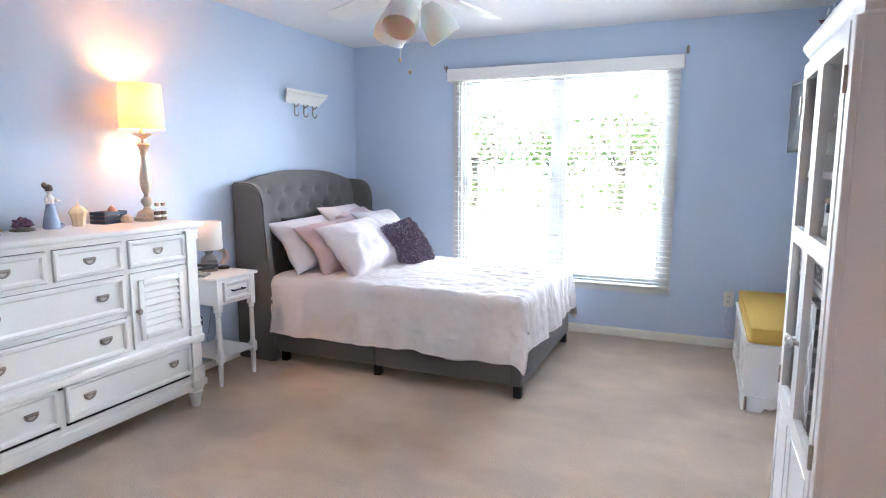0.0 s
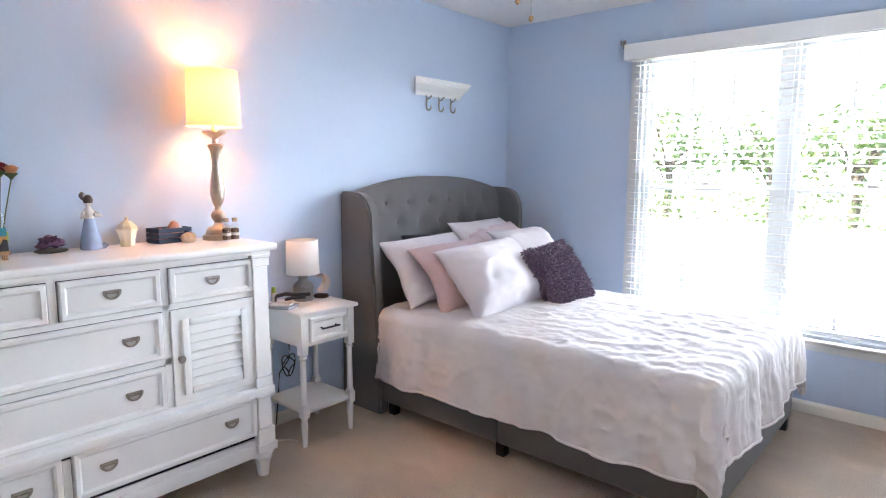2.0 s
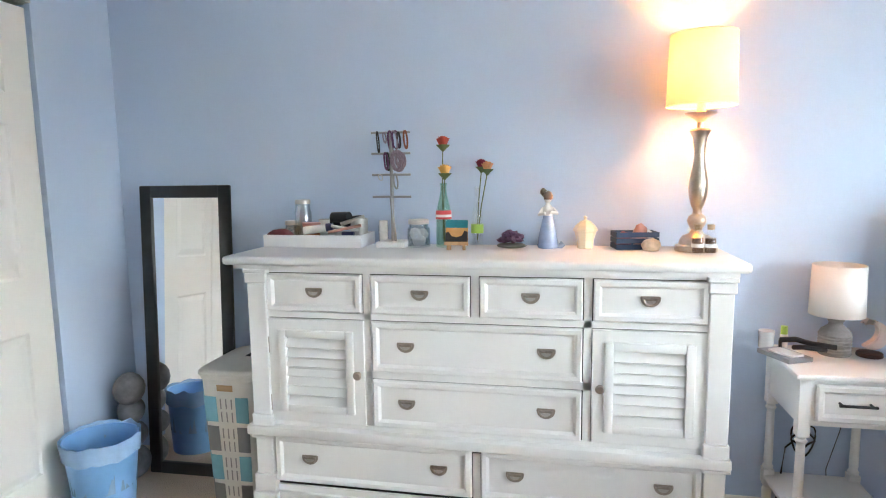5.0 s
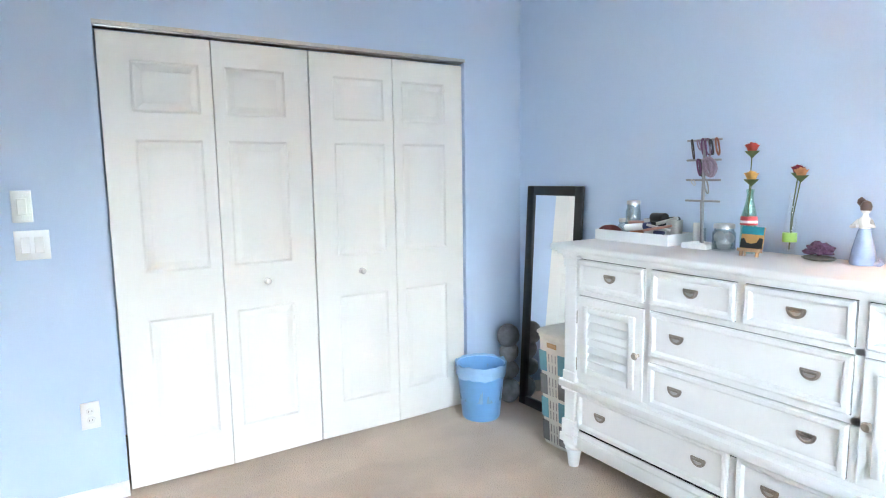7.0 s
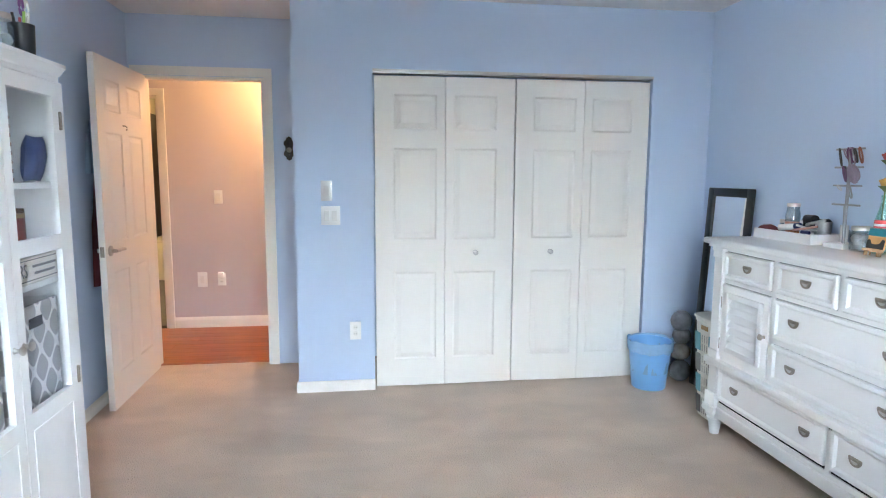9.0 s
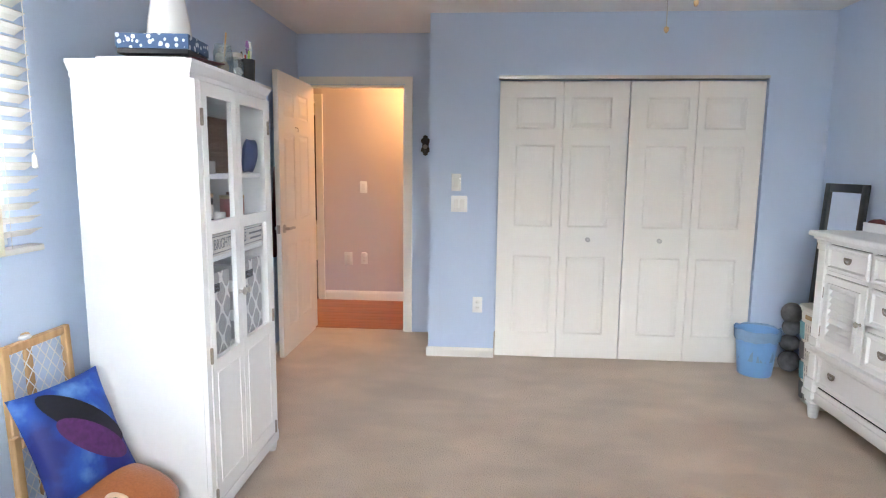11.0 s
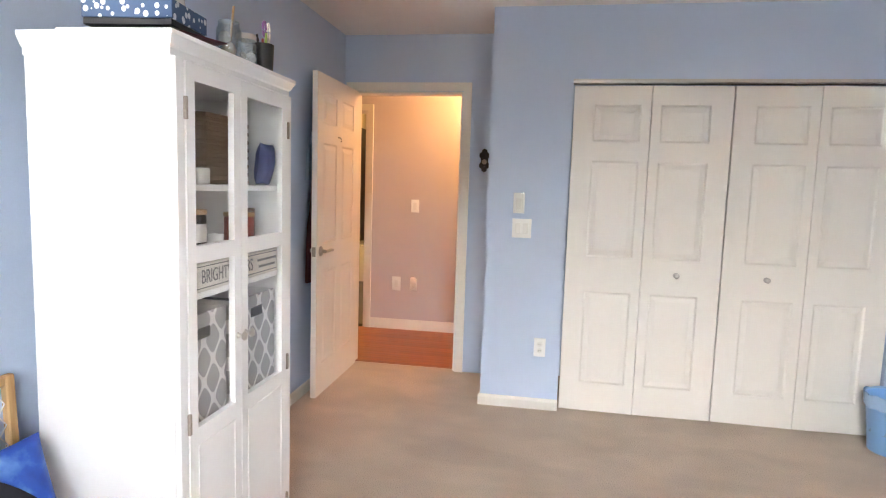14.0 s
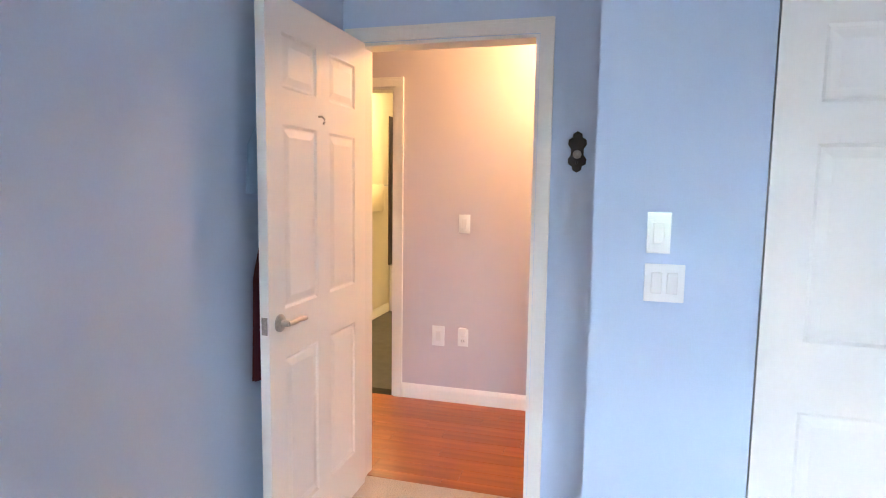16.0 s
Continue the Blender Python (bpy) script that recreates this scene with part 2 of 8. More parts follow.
def part(name, bm, mat, parent, label="", smooth=True, at=None):
    """One mesh under a thing or a part. bm in world metres, or, with at, a mesh placed there."""
    me = to_mesh(name, bm, mat, smooth) if isinstance(bm, bmesh.types.BMesh) else bm
    ob = new(name, me)
    ob.parent = parent
    if parent.type == "EMPTY":
        ob.matrix_parent_inverse = Matrix.Translation(-parent.location)
    if at is not None:
        ob.location = Vector(at) - (parent.location if parent.type == "MESH" else Vector())
    return tagged(ob, label)


def solo(name, bm, mat, label, category, group="", smooth=True, kind=""):
    """A thing that is one mesh."""
    ob = new(name, to_mesh(name, bm, mat, smooth))
    return tagged(ob, label, category, group, kind)


def structure(name, bm, mat, label="", smooth=False):
    ob = new(name, to_mesh(name, bm, mat, smooth))
    return tagged(ob, label, kind="structure")


def six_panel(w, h, columns, rows, front=+1, depth=0.035, stile=0.11):
    """Moulded panel leaf, w wide (u), h high (v), thick along w axis; columns and rows of (start, end)."""
    bm = bmesh.new()
    us = sorted({0, w, *[c for col in columns for c in col]})
    vs = sorted({0, h, *[r for row in rows for r in row]})
    inset = 0.022

    def face_grid(wz, sgn):
        for i in range(len(us) - 1):
            for j in range(len(vs) - 1):
                u0, u1, v0, v1 = us[i], us[i + 1], vs[j], vs[j + 1]
                panel = (u0, u1) in columns and (v0, v1) in rows
                if not panel:
                    bm.faces.new([bm.verts.new(p) for p in ((u0, v0, wz), (u1, v0, wz), (u1, v1, wz), (u0, v1, wz))])
                    continue
                steps = ((0.0, 0.0), (0.010, -0.006), (0.017, -0.006), (0.042, -0.001))
                last = None
                for g, dz in steps:
                    ring = [bm.verts.new(p) for p in ((u0 + g, v0 + g, wz + sgn * dz), (u1 - g, v0 + g, wz + sgn * dz), (u1 - g, v1 - g, wz + sgn * dz), (u0 + g, v1 - g, wz + sgn * dz))]
                    if last:
                        for k in range(4):
                            bm.faces.new((last[k], last[(k + 1) % 4], ring[(k + 1) % 4], ring[k]))
                    last = ring
                bm.faces.new(last)
    face_grid(0.0, -1)
    face_grid(depth, 1)
    for a, b in (((0, 0), (w, 0)), ((w, 0), (w, h)), ((w, h), (0, h)), ((0, h), (0, 0))):
        bm.faces.new([bm.verts.new(p) for p in ((*a, 0), (*b, 0), (*b, depth), (*a, depth))])
    bmesh.ops.remove_doubles(bm, verts=bm.verts[:], dist=0.0004)
    return bm


# ---- room shell ----
T = 0.12
WX0, WX1, WZ0, WZ1 = -2.15, -0.405, 0.43, 2.165          # north window opening
EY0, EY1, EZ0, EZ1 = 2.50, 3.34, 1.14, 2.04            # east window opening
CX0, CX1, CZ = -2.803, -0.965, 2.03                     # closet opening
DX0, DX1, DZ = -0.212, 0.60, 2.07                     # bedroom door opening

structure("floor", boxes((W - T, E + T, DOORWALL - 0.06, N + T, -0.12, 0.0)), CARPET, "beige cut-pile bedroom carpet with faint traffic marks")
structure("ceiling", boxes((W - T, E + T, DOORWALL - T, N + T, CEIL, CEIL + 0.15)), CEILING, "white flat-painted bedroom ceiling")
structure("wall_west", boxes((W - T, W, -0.9, N + T, 0, CEIL)), BLUE, "pale blue painted wall")
structure("wall_north", boxes((W, WX0, N, N + T, 0, CEIL), (WX1, E, N, N + T, 0, CEIL), (WX0, WX1, N, N + T, 0, WZ0), (WX0, WX1, N, N + T, WZ1, CEIL)), BLUE, "pale blue painted wall with a double window")
structure("wall_east", boxes((E, E + T, DOORWALL - T, EY0, 0, CEIL), (E, E + T, EY1, N + T, 0, CEIL), (E, E + T, EY0, EY1, 0, EZ0), (E, E + T, EY0, EY1, EZ1, CEIL)), BLUE, "pale blue painted wall")
structure("wall_alcove", boxes((CORNER - T, CORNER, DOORWALL, -T, 0, CEIL)), BLUE, "pale blue painted alcove wall by the door")
structure("wall_closet", boxes((W, CX0, -T, S, 0, CEIL), (CX1, CORNER, -T, S, 0, CEIL), (CX0, CX1, -T, S, CZ + 0.02, CEIL)), BLUE, "pale blue painted closet wall with an outer corner")
structure("wall_door", boxes((CORNER - T, DX0, DOORWALL - T, DOORWALL, 0, CEIL), (DX1, E, DOORWALL - T, DOORWALL, 0, CEIL), (DX0, DX1, DOORWALL - T, DOORWALL, DZ, CEIL)), BLUE, "pale blue painted wall above the bedroom door")
structure("closet_back", boxes((W, CORNER - T, -0.80, -0.72, 0, CEIL)), BLUE, "plain closet back wall")


def moulding(bm, a, b, inward, h=0.07, t=0.013):
    """Baseboard with a rounded top from a to b."""
    a, b, n = Vector((*a, 0)), Vector((*b, 0)), Vector((*inward, 0))
    prof = ((0, 0), (t, 0), (t, h * 0.72), (t * 0.75, h * 0.86), (t * 0.35, h), (0, h))
    pa = [bm.verts.new(a + n * u + Vector((0, 0, v))) for u, v in prof]
    pb = [bm.verts.new(b + n * u + Vector((0, 0, v))) for u, v in prof]
    k = len(prof)
    for i in range(k):
        bm.faces.new((pa[i], pa[(i + 1) % k], pb[(i + 1) % k], pb[i]))
    bm.faces.new(pa[::-1])
    bm.faces.new(pb)


def baseboard(*runs):
    bm = bmesh.new()
    for a, b, n in runs:
        moulding(bm, a, b, n)
    return structure("baseboard", bm, TRIM, "cream painted wooden baseboard")


baseboard(((W, 0.0), (W, N), (1, 0)))
baseboard(((W + 0.013, N), (E - 0.013, N), (0, -1)))
baseboard(((E, N), (E, DOORWALL), (-1, 0)))
baseboard(((W + 0.013, S), (CX0 - 0.0, S), (0, 1)))
baseboard(((CX1, S), (CORNER + 0.013, S), (0, 1)))
baseboard(((CORNER, S), (CORNER, DOORWALL), (1, 0)))

# ---- hall and the bathroom behind it ----
HALLWALL = material("hall_wall_paint", (0.56, 0.50, 0.52), 0.75, grain=0.02, scale=150, bump=0.1, stain=0.02)
BATHWALL = material("cream_bath_wall_paint", (0.66, 0.60, 0.46), 0.7, grain=0.02, scale=150, bump=0.1)
BATHFLOOR = material("dark_slate_tile", (0.085, 0.08, 0.07), 0.45, grain=0.25, scale=12, bump=0.1, stain=0.2)
BX0, BX1, BZ = 0.86, 1.62, 2.07                      # bathroom door opening in the hall's far wall
HX0, HX1 = -1.3, 2.3
structure("wall_hall", boxes((HX0, BX0, HALL - T, HALL, 0, CEIL), (BX1, HX1, HALL - T, HALL, 0, CEIL), (BX0, BX1, HALL - T, HALL, BZ, CEIL), (HX0 - T, HX0, HALL, DOORWALL - T, 0, CEIL), (HX1, HX1 + T, HALL, DOORWALL - T, 0, CEIL),
                             (HX0, CORNER - T, DOORWALL - T - 0.02, DOORWALL - T, 0, CEIL), (E, HX1, DOORWALL - T - 0.02, DOORWALL - T, 0, CEIL)), HALLWALL, "mauve-grey hall wall in warm lamplight")
structure("ceiling_hall", boxes((HX0 - T, HX1 + T, HALL - T, DOORWALL - T, CEIL, CEIL + 0.1)), CEILING, "white hall ceiling")
structure("ceiling_bath", boxes((0.5, 2.02, -5.3, HALL - T, CEIL, CEIL + 0.1)), CEILING, "white bathroom ceiling")
structure("subfloor_hall", boxes((HX0 - T, HX1 + T, HALL - T, DOORWALL - 0.06, -0.12, -0.012)), GAP, "dark hall subfloor")
structure("floor_bath", boxes((0.5, 2.02, -5.3, HALL - T, -0.12, -0.004)), BATHFLOOR, "dark slate bathroom floor")
structure("wall_bath", boxes((1.90, 2.02, -5.3, HALL - T, 0, CEIL), (0.5, 0.62, -5.3, HALL - T, 0, CEIL), (0.62, 1.90, -5.3, -5.18, 0, CEIL)), BATHWALL, "cream bathroom wall in yellow lamplight")
bm = bmesh.new()
moulding(bm, (0.0 + HX0, HALL), (BX0 - 0.065, HALL), (0, 1), 0.10)
structure("baseboard_hall", bm, TRIM, "white hall baseboard")
bm = bmesh.new()
moulding(bm, (1.90, HALL - T), (1.90, -4.395), (-1, 0), 0.10)
structure("baseboard_bath", bm, TRIM, "white bathroom baseboard")


def casing(name, x0, x1, z1, y, side, w=0.062, t=0.016, jamb=T):
    """Door casing on one face of a wall along x, with the jamb through it."""
    bm = boxes((x0 - w, x0 - 0.004, y, y + side * t, 0, z1 + w), (x1 + 0.004, x1 + w, y, y + side * t, 0, z1 + w), (x0 - 0.004, x1 + 0.004, y, y + side * t, z1 + 0.004, z1 + w))
    box(bm, x0 - w, x0 - w + 0.014, y + side * t, y + side * (t + 0.006), 0, z1 + w)
    box(bm, x1 + w - 0.014, x1 + w, y + side * t, y + side * (t + 0.006), 0, z1 + w)
    box(bm, x0 - w + 0.014, x1 + w - 0.014, y + side * t, y + side * (t + 0.006), z1 + w - 0.014, z1 + w)
    back = y - side * jamb
    box(bm, x0 - 0.001, x0 + 0.014, back, y + side * 0.002, 0, z1)
    box(bm, x1 - 0.014, x1 + 0.001, back, y + side * 0.002, 0, z1)
    box(bm, x0 + 0.014, x1 - 0.014, back, y + side * 0.002, z1 - 0.014, z1 + 0.001)
    return structure(name, bm, TRIM, "cream painted wooden door casing")


casing("trim_door_casing", DX0, DX1, DZ, DOORWALL, 1)
casing("trim_bath_casing", BX0, BX1, BZ, HALL, 1)
structure("trim_threshold", boxes((DX0 + 0.015, DX1 - 0.015, DOORWALL - 0.085, DOORWALL - 0.055, -0.01, 0.004)), WOODFLOOR, "wooden threshold strip")

# hall lamps: warm ceiling light in the hall, another in the bathroom
HALL_LAMP = lamp("hall_ceiling_light", "POINT", 5.2, (1.0, 0.50, 0.17), pose(-0.35, -1.45, 2.28))
HALL_LAMP.data.shadow_soft_size = 0.12
BATH_LAMP = lamp("bath_ceiling_light", "POINT", 7.0, (1.0, 0.66, 0.26), pose(1.5, -3.4, 2.25))
BATH_LAMP.data.shadow_soft_size = 0.12

# ---- windows ----
def hung_window(name, x0, x1, z0, z1, y, label):
    """Double-hung sash pair with muntins, in the wall's outer half, along x."""
    root = thing(name, ((x0 + x1) / 2, y, z0), label, "window")
    root["kind"] = "structure"
    f = 0.02
    part("window_frame", boxes((x0, x0 + f, y - 0.035, y + 0.035, z0, z1), (x1 - f, x1, y - 0.035, y + 0.035, z0, z1), (x0 + f, x1 - f, y - 0.035, y + 0.035, z1 - f, z1), (x0 + f, x1 - f, y - 0.035, y + 0.035, z0, z0 + f)), VINYL, root, smooth=False)
    mid = z0 + (z1 - z0) * 0.495
    a0, a1 = x0 + f + 0.002, x1 - f - 0.002
    for sash, s0, s1, off in (("upper_sash", mid - 0.02, z1 - f, 0.012), ("lower_sash", z0 + f, mid + 0.02, -0.012)):
        s = 0.026
        yy = y + off
        so = part(sash, boxes((a0, a0 + s, yy - 0.011, yy + 0.011, s0, s1), (a1 - s, a1, yy - 0.011, yy + 0.011, s0, s1), (a0 + s, a1 - s, yy - 0.011, yy + 0.011, s1 - s, s1), (a0 + s, a1 - s, yy - 0.011, yy + 0.011, s0, s0 + s)), VINYL, root, smooth=False)
        pane = part("pane", boxes((a0 + s, a1 - s, yy - 0.002, yy + 0.002, s0 + s, s1 - s)), GLASS, so, "clear window glass", smooth=False)
        pane.visible_shadow = False
        for k in (1, 2):
            xm = a0 + s + (a1 - a0 - 2 * s) * k / 3
            part("muntin", boxes((xm - 0.009, xm + 0.009, yy - 0.008, yy + 0.008, s0 + s, s1 - s)), VINYL, so, smooth=False)
        zm = (s0 + s1) / 2
        part("muntin", boxes((a0 + s, a1 - s, yy - 0.0095, yy + 0.0095, zm - 0.009, zm + 0.009)), VINYL, so, smooth=False)
    part("sash_lock", bevelled((x0 + x1) / 2 - 0.03, (x0 + x1) / 2 + 0.03, y - 0.05, y - 0.023, mid + 0.018, mid + 0.034, 0.004), PEWTER, root)
    part("sash_lift", bevelled((x0 + x1) / 2 - 0.04, (x0 + x1) / 2 + 0.04, y - 0.045, y - 0.022, z0 + f + 0.012, z0 + f + 0.024, 0.003), PEWTER, root)
    return root


WXM = (WX0 + WX1) / 2
hung_window("window_1", WX0 + 0.02, WXM - 0.018, WZ0 + 0.03, WZ1 - 0.03, N + 0.075, "white vinyl double-hung window with muntins")
hung_window("window_2", WXM + 0.018, WX1 - 0.02, WZ0 + 0.03, WZ1 - 0.03, N + 0.075, "white vinyl double-hung window with muntins")
structure("trim_window_casing", boxes((WX0 - 0.055, WX0, N - 0.015, N - 0.001, WZ0 - 0.055, WZ1 + 0.04), (WX1, WX1 + 0.055, N - 0.015, N - 0.001, WZ0 - 0.055, WZ1 + 0.04), (WX0, WX1, N - 0.015, N - 0.001, WZ0 - 0.055, WZ0), (WX0, WX1, N - 0.015, N - 0.001, WZ1, WZ1 + 0.04)), VINYL, "white painted window casing")
structure("trim_window", boxes((WX0 + 0.001, WX0 + 0.02, N + 0.002, N + T - 0.002, WZ0 + 0.03, WZ1 - 0.03), (WX1 - 0.02, WX1 - 0.001, N + 0.002, N + T - 0.002, WZ0 + 0.03, WZ1 - 0.03),
                               (WX0 + 0.001, WX1 - 0.001, N + 0.002, N + T - 0.002, WZ1 - 0.03, WZ1 - 0.001), (WX0 + 0.001, WX1 - 0.001, N + 0.002, N + T - 0.002, WZ0 + 0.001, WZ0 + 0.03), (WXM - 0.018, WXM + 0.018, N + 0.025, N + T - 0.002, WZ0 + 0.03, WZ1 - 0.03)), VINYL, "white window surround and centre mullion")


def slat_mesh(length, depth=0.05, axis="x"):
    """A slightly crowned slat."""
    bm = bmesh.new()
    prof = ((-depth / 2, -0.002), (0, 0.0005), (depth / 2, -0.002), (depth / 2, 0.0008), (0, 0.0035), (-depth / 2, 0.0008))
    ends = []
    for s in (-length / 2, length / 2):
        ends.append([bm.verts.new((s, d, z) if axis == "x" else (d, s, z)) for d, z in prof])
    for i in range(6):
        bm.faces.new((ends[0][i], ends[0][(i + 1) % 6], ends[1][(i + 1) % 6], ends[1][i]))
    for e in ends:
        bm.faces.new(e)
    return to_mesh("slat", bm, SLAT)


def blind(name, x0, x1, z0, z1, y, label, tilt=0.0):
    """Horizontal slatted blind along x, hung in front of a wall at y."""
    root = thing(name, ((x0 + x1) / 2, y, z0), label, "blind")
    n = int((z1 - z0 - 0.05) / 0.0435)
    me = slat_mesh(x1 - x0)
    for i in range(n):
        o = part("slat", me, SLAT, root, at=((x0 + x1) / 2, y, z1 - 0.03 - i * 0.0435))
        o.rotation_euler = (radians(tilt), 0, 0)
    part("bottom_rail", bevelled(x0, x1, y - 0.027, y + 0.027, z0, z0 + 0.022, 0.005), SLAT, root)
    for x in (x0 + 0.14, (x0 + x1) / 2 - 0.25, (x0 + x1) / 2 + 0.25, x1 - 0.14):
        for dy in (-0.026, 0.026):
            part("ladder_cord", tube([(x, y + dy, z0 + 0.02), (x, y + dy, z1)], 0.0009, 5), SLAT, root)
    return root


NB = blind("window_blind", -2.165, -0.355, 0.425, 2.105, N - 0.045, "white open horizontal slat blind over the double window")
part("valance", bevelled(-2.225, -0.325, N - 0.105, N - 0.092, 2.108, 2.206, 0.004), WHITE, NB, "white moulded blind valance", smooth=False)
for x in (-2.225, -0.338):
    part("valance_return", boxes((x, x + 0.013, N - 0.092, N - 0.002, 2.108, 2.206)), WHITE, NB, smooth=False)
part("headrail", boxes((-2.19, -0.35, N - 0.085, N - 0.02, 2.105, 2.15)), SLAT, NB, smooth=False)
for x in (-2.06, -0.43):
    part("pull_cord", tube([(x, N - 0.085, 2.08), (x, N - 0.086, 1.2)], 0.0015, 6), SLAT, NB)
    part("cord_tassel", lathe([(0.004, 0), (0.009, 0.004), (0.006, 0.035), (0.003, 0.042)], x, N - 0.086, 10, m=Matrix.Translation((0, 0, 1.16))), SLAT, NB)


def rod_bracket(x, z):
    root = thing("curtain_rod_bracket", (x, N, z), "small dark metal curtain rod bracket on the wall", "bracket", "curtain rod brackets")
    part("plate", bevelled(x - 0.011, x + 0.011, N - 0.006, N - 0.001, z - 0.028, z + 0.028, 0.002), PEWTER, root)
    part("arm", tube([(x, N - 0.005, z), (x, N - 0.05, z), (x, N - 0.06, z + 0.012), (x, N - 0.055, z + 0.025)], 0.005), PEWTER, root)


rod_bracket(-2.27, 2.225)
rod_bracket(-0.31, 2.25)

# east window, along y
m_east = Matrix.Translation((E + 0.075, (EY0 + EY1) / 2, 0)) @ Matrix.Rotation(radians(-90), 4, "Z")
half = (EY1 - EY0) / 2


def turned(ob, m):
    """Turn a thing that was built about the origin into its place."""
    ob.matrix_basis = m @ ob.matrix_basis
    return ob


turned(hung_window("window_3", -half + 0.03, half - 0.03, EZ0 + 0.02, EZ1 - 0.02, 0, "white vinyl double-hung side window"), m_east)
structure("trim_window_side", boxes((E + 0.002, E + T - 0.002, EY0 + 0.001, EY0 + 0.03, EZ0 + 0.02, EZ1 - 0.02), (E + 0.002, E + T - 0.002, EY1 - 0.03, EY1 - 0.001, EZ0 + 0.02, EZ1 - 0.02),
                                    (E + 0.002, E + T - 0.002, EY0 + 0.001, EY1 - 0.001, EZ1 - 0.02, EZ1 - 0.001), (E + 0.002, E + T - 0.002, EY0 + 0.001, EY1 - 0.001, EZ0 + 0.001, EZ0 + 0.02)), VINYL, "white window surround")
TAPE = material("cream_cloth_tape", (0.70, 0.64, 0.50), 0.9, grain=0.05, scale=200)
SB = blind("window_blind", -0.49, 0.49, 1.115, 2.08, 0.0, "white slat blind over the side window", tilt=-28)
part("valance", bevelled(-0.51, 0.51, -0.062, -0.048, 2.08, 2.17, 0.004), WHITE, SB, "white blind valance", smooth=False)
part("headrail", boxes((-0.49, 0.49, -0.03, 0.03, 2.08, 2.13)), SLAT, SB, smooth=False)
part("pull_cord", tube([(0.45, -0.045, 2.08), (0.45, -0.046, 1.44)], 0.0015, 6), SLAT, SB)
part("cord_tassel", lathe([(0.004, 0), (0.010, 0.004), (0.007, 0.04), (0.003, 0.048)], 0.45, -0.046, 10, m=Matrix.Translation((0, 0, 1.39))), WHITE, SB)
for x in (-0.30, 0.0, 0.30):
    for dy in (-0.030, 0.028):
        part("ladder_tape", boxes((x - 0.016, x + 0.016, dy, dy + 0.001, 1.12, 2.08)), TAPE, SB, "cream cloth ladder tape", smooth=False)
turned(SB, Matrix.Translation((E - 0.045, (EY0 + EY1) / 2 - 0.0, 0)) @ Matrix.Rotation(radians(-90), 4, "Z"))

# ---- doors ----
LEAF = 2.0
ROWS3 = [(0.18, 0.76), (0.973, 1.556), (1.671, 1.889)]


def knob_round(at, parent, axis=(0, 1, 0)):
    q = Vector((0, 0, 1)).rotation_difference(Vector(axis)).to_matrix().to_4x4()
    bm = lathe([(0.016, 0), (0.016, 0.003), (0.007, 0.006), (0.006, 0.018), (0.014, 0.024), (0.016, 0.030), (0.012, 0.036), (0.003, 0.038)], seg=18, m=Matrix.Translation(at) @ q)
    return part("knob", bm, NICKEL, parent, "round brushed nickel knob")


def bifold(x_fold, x_a, x_b, knob_leaf, knob_x):
    """A pair of hinged closet leaves from x_a to x_b, standing slightly folded at x_fold."""
    root = thing("closet_door", ((x_a + x_b) / 2, -0.05, 0), "closed cream bifold closet door with moulded panels", "door", "bifold closet doors")
    out = 0.010
    for k, (a, b) in enumerate(((x_a, x_fold), (x_fold, x_b))):
        lo, hi = min(a, b), max(a, b)
        w = hi - lo - 0.003
        bm = six_panel(w, LEAF, [(0.118, w - 0.052) if (k == 0) == (b > a) else (0.052, w - 0.118)], ROWS3, depth=0.032)
        ya, yb = (-0.048, -0.048 + out) if k == 0 else (-0.048 + out, -0.048)
        ang = math.atan2((yb - ya) * (1 if b > a else -1), hi - lo)
        m = Matrix.Translation((lo + 0.0015, ya if a < b else yb, 0.014)) @ Matrix.Rotation(ang, 4, "Z") @ Matrix.Rotation(radians(90), 4, "X") @ Matrix.Translation((0, 0, -0.032))
        bm.transform(m)
        leaf = part("door_leaf", bm, DOOR, root, smooth=False)
        if k == knob_leaf:
            knob_round((knob_x, -0.010, 0.90), leaf)
    return root


CM = -1.880
bifold(-1.422, CX1 - 0.008, CM + 0.003, 1, -1.624)
bifold(-2.340, CM - 0.003, CX0 + 0.010, 0, -2.130)
structure("trim_closet_track", boxes((CX0 + 0.002, CX1 - 0.002, -0.075, -0.02, CZ - 0.0, CZ + 0.019)), NICKEL, "metal bifold closet track")
structure("trim_closet_bead", boxes((CX0 - 0.002, CX1 + 0.002, -0.02, 0.004, CZ + 0.004, CZ + 0.021)), NICKEL, "metal edge over the closet opening")

# bedroom door, open against the side wall
BD = thing("bedroom_door", (0.578, DOORWALL, 0), "open cream six-panel door with lever handle", "door")
LW, LT = 0.812, 0.035
bm = six_panel(LW, 2.05, [(0.115, 0.360), (0.465, 0.71)], [(0.20, 0.81), (0.985, 1.625), (1.745, 1.93)], depth=LT)
# u runs from the hinge to the free edge along +y
m_leaf = Matrix(((0, 0, 1, 0.560), (1, 0, 0, DOORWALL + 0.028), (0, 1, 0, 0.012), (0, 0, 0, 1)))
bm.transform(m_leaf)
leaf = part("door_leaf", bm, DOOR, BD, smooth=False)
yh = DOORWALL + 0.028 + LW - 0.065


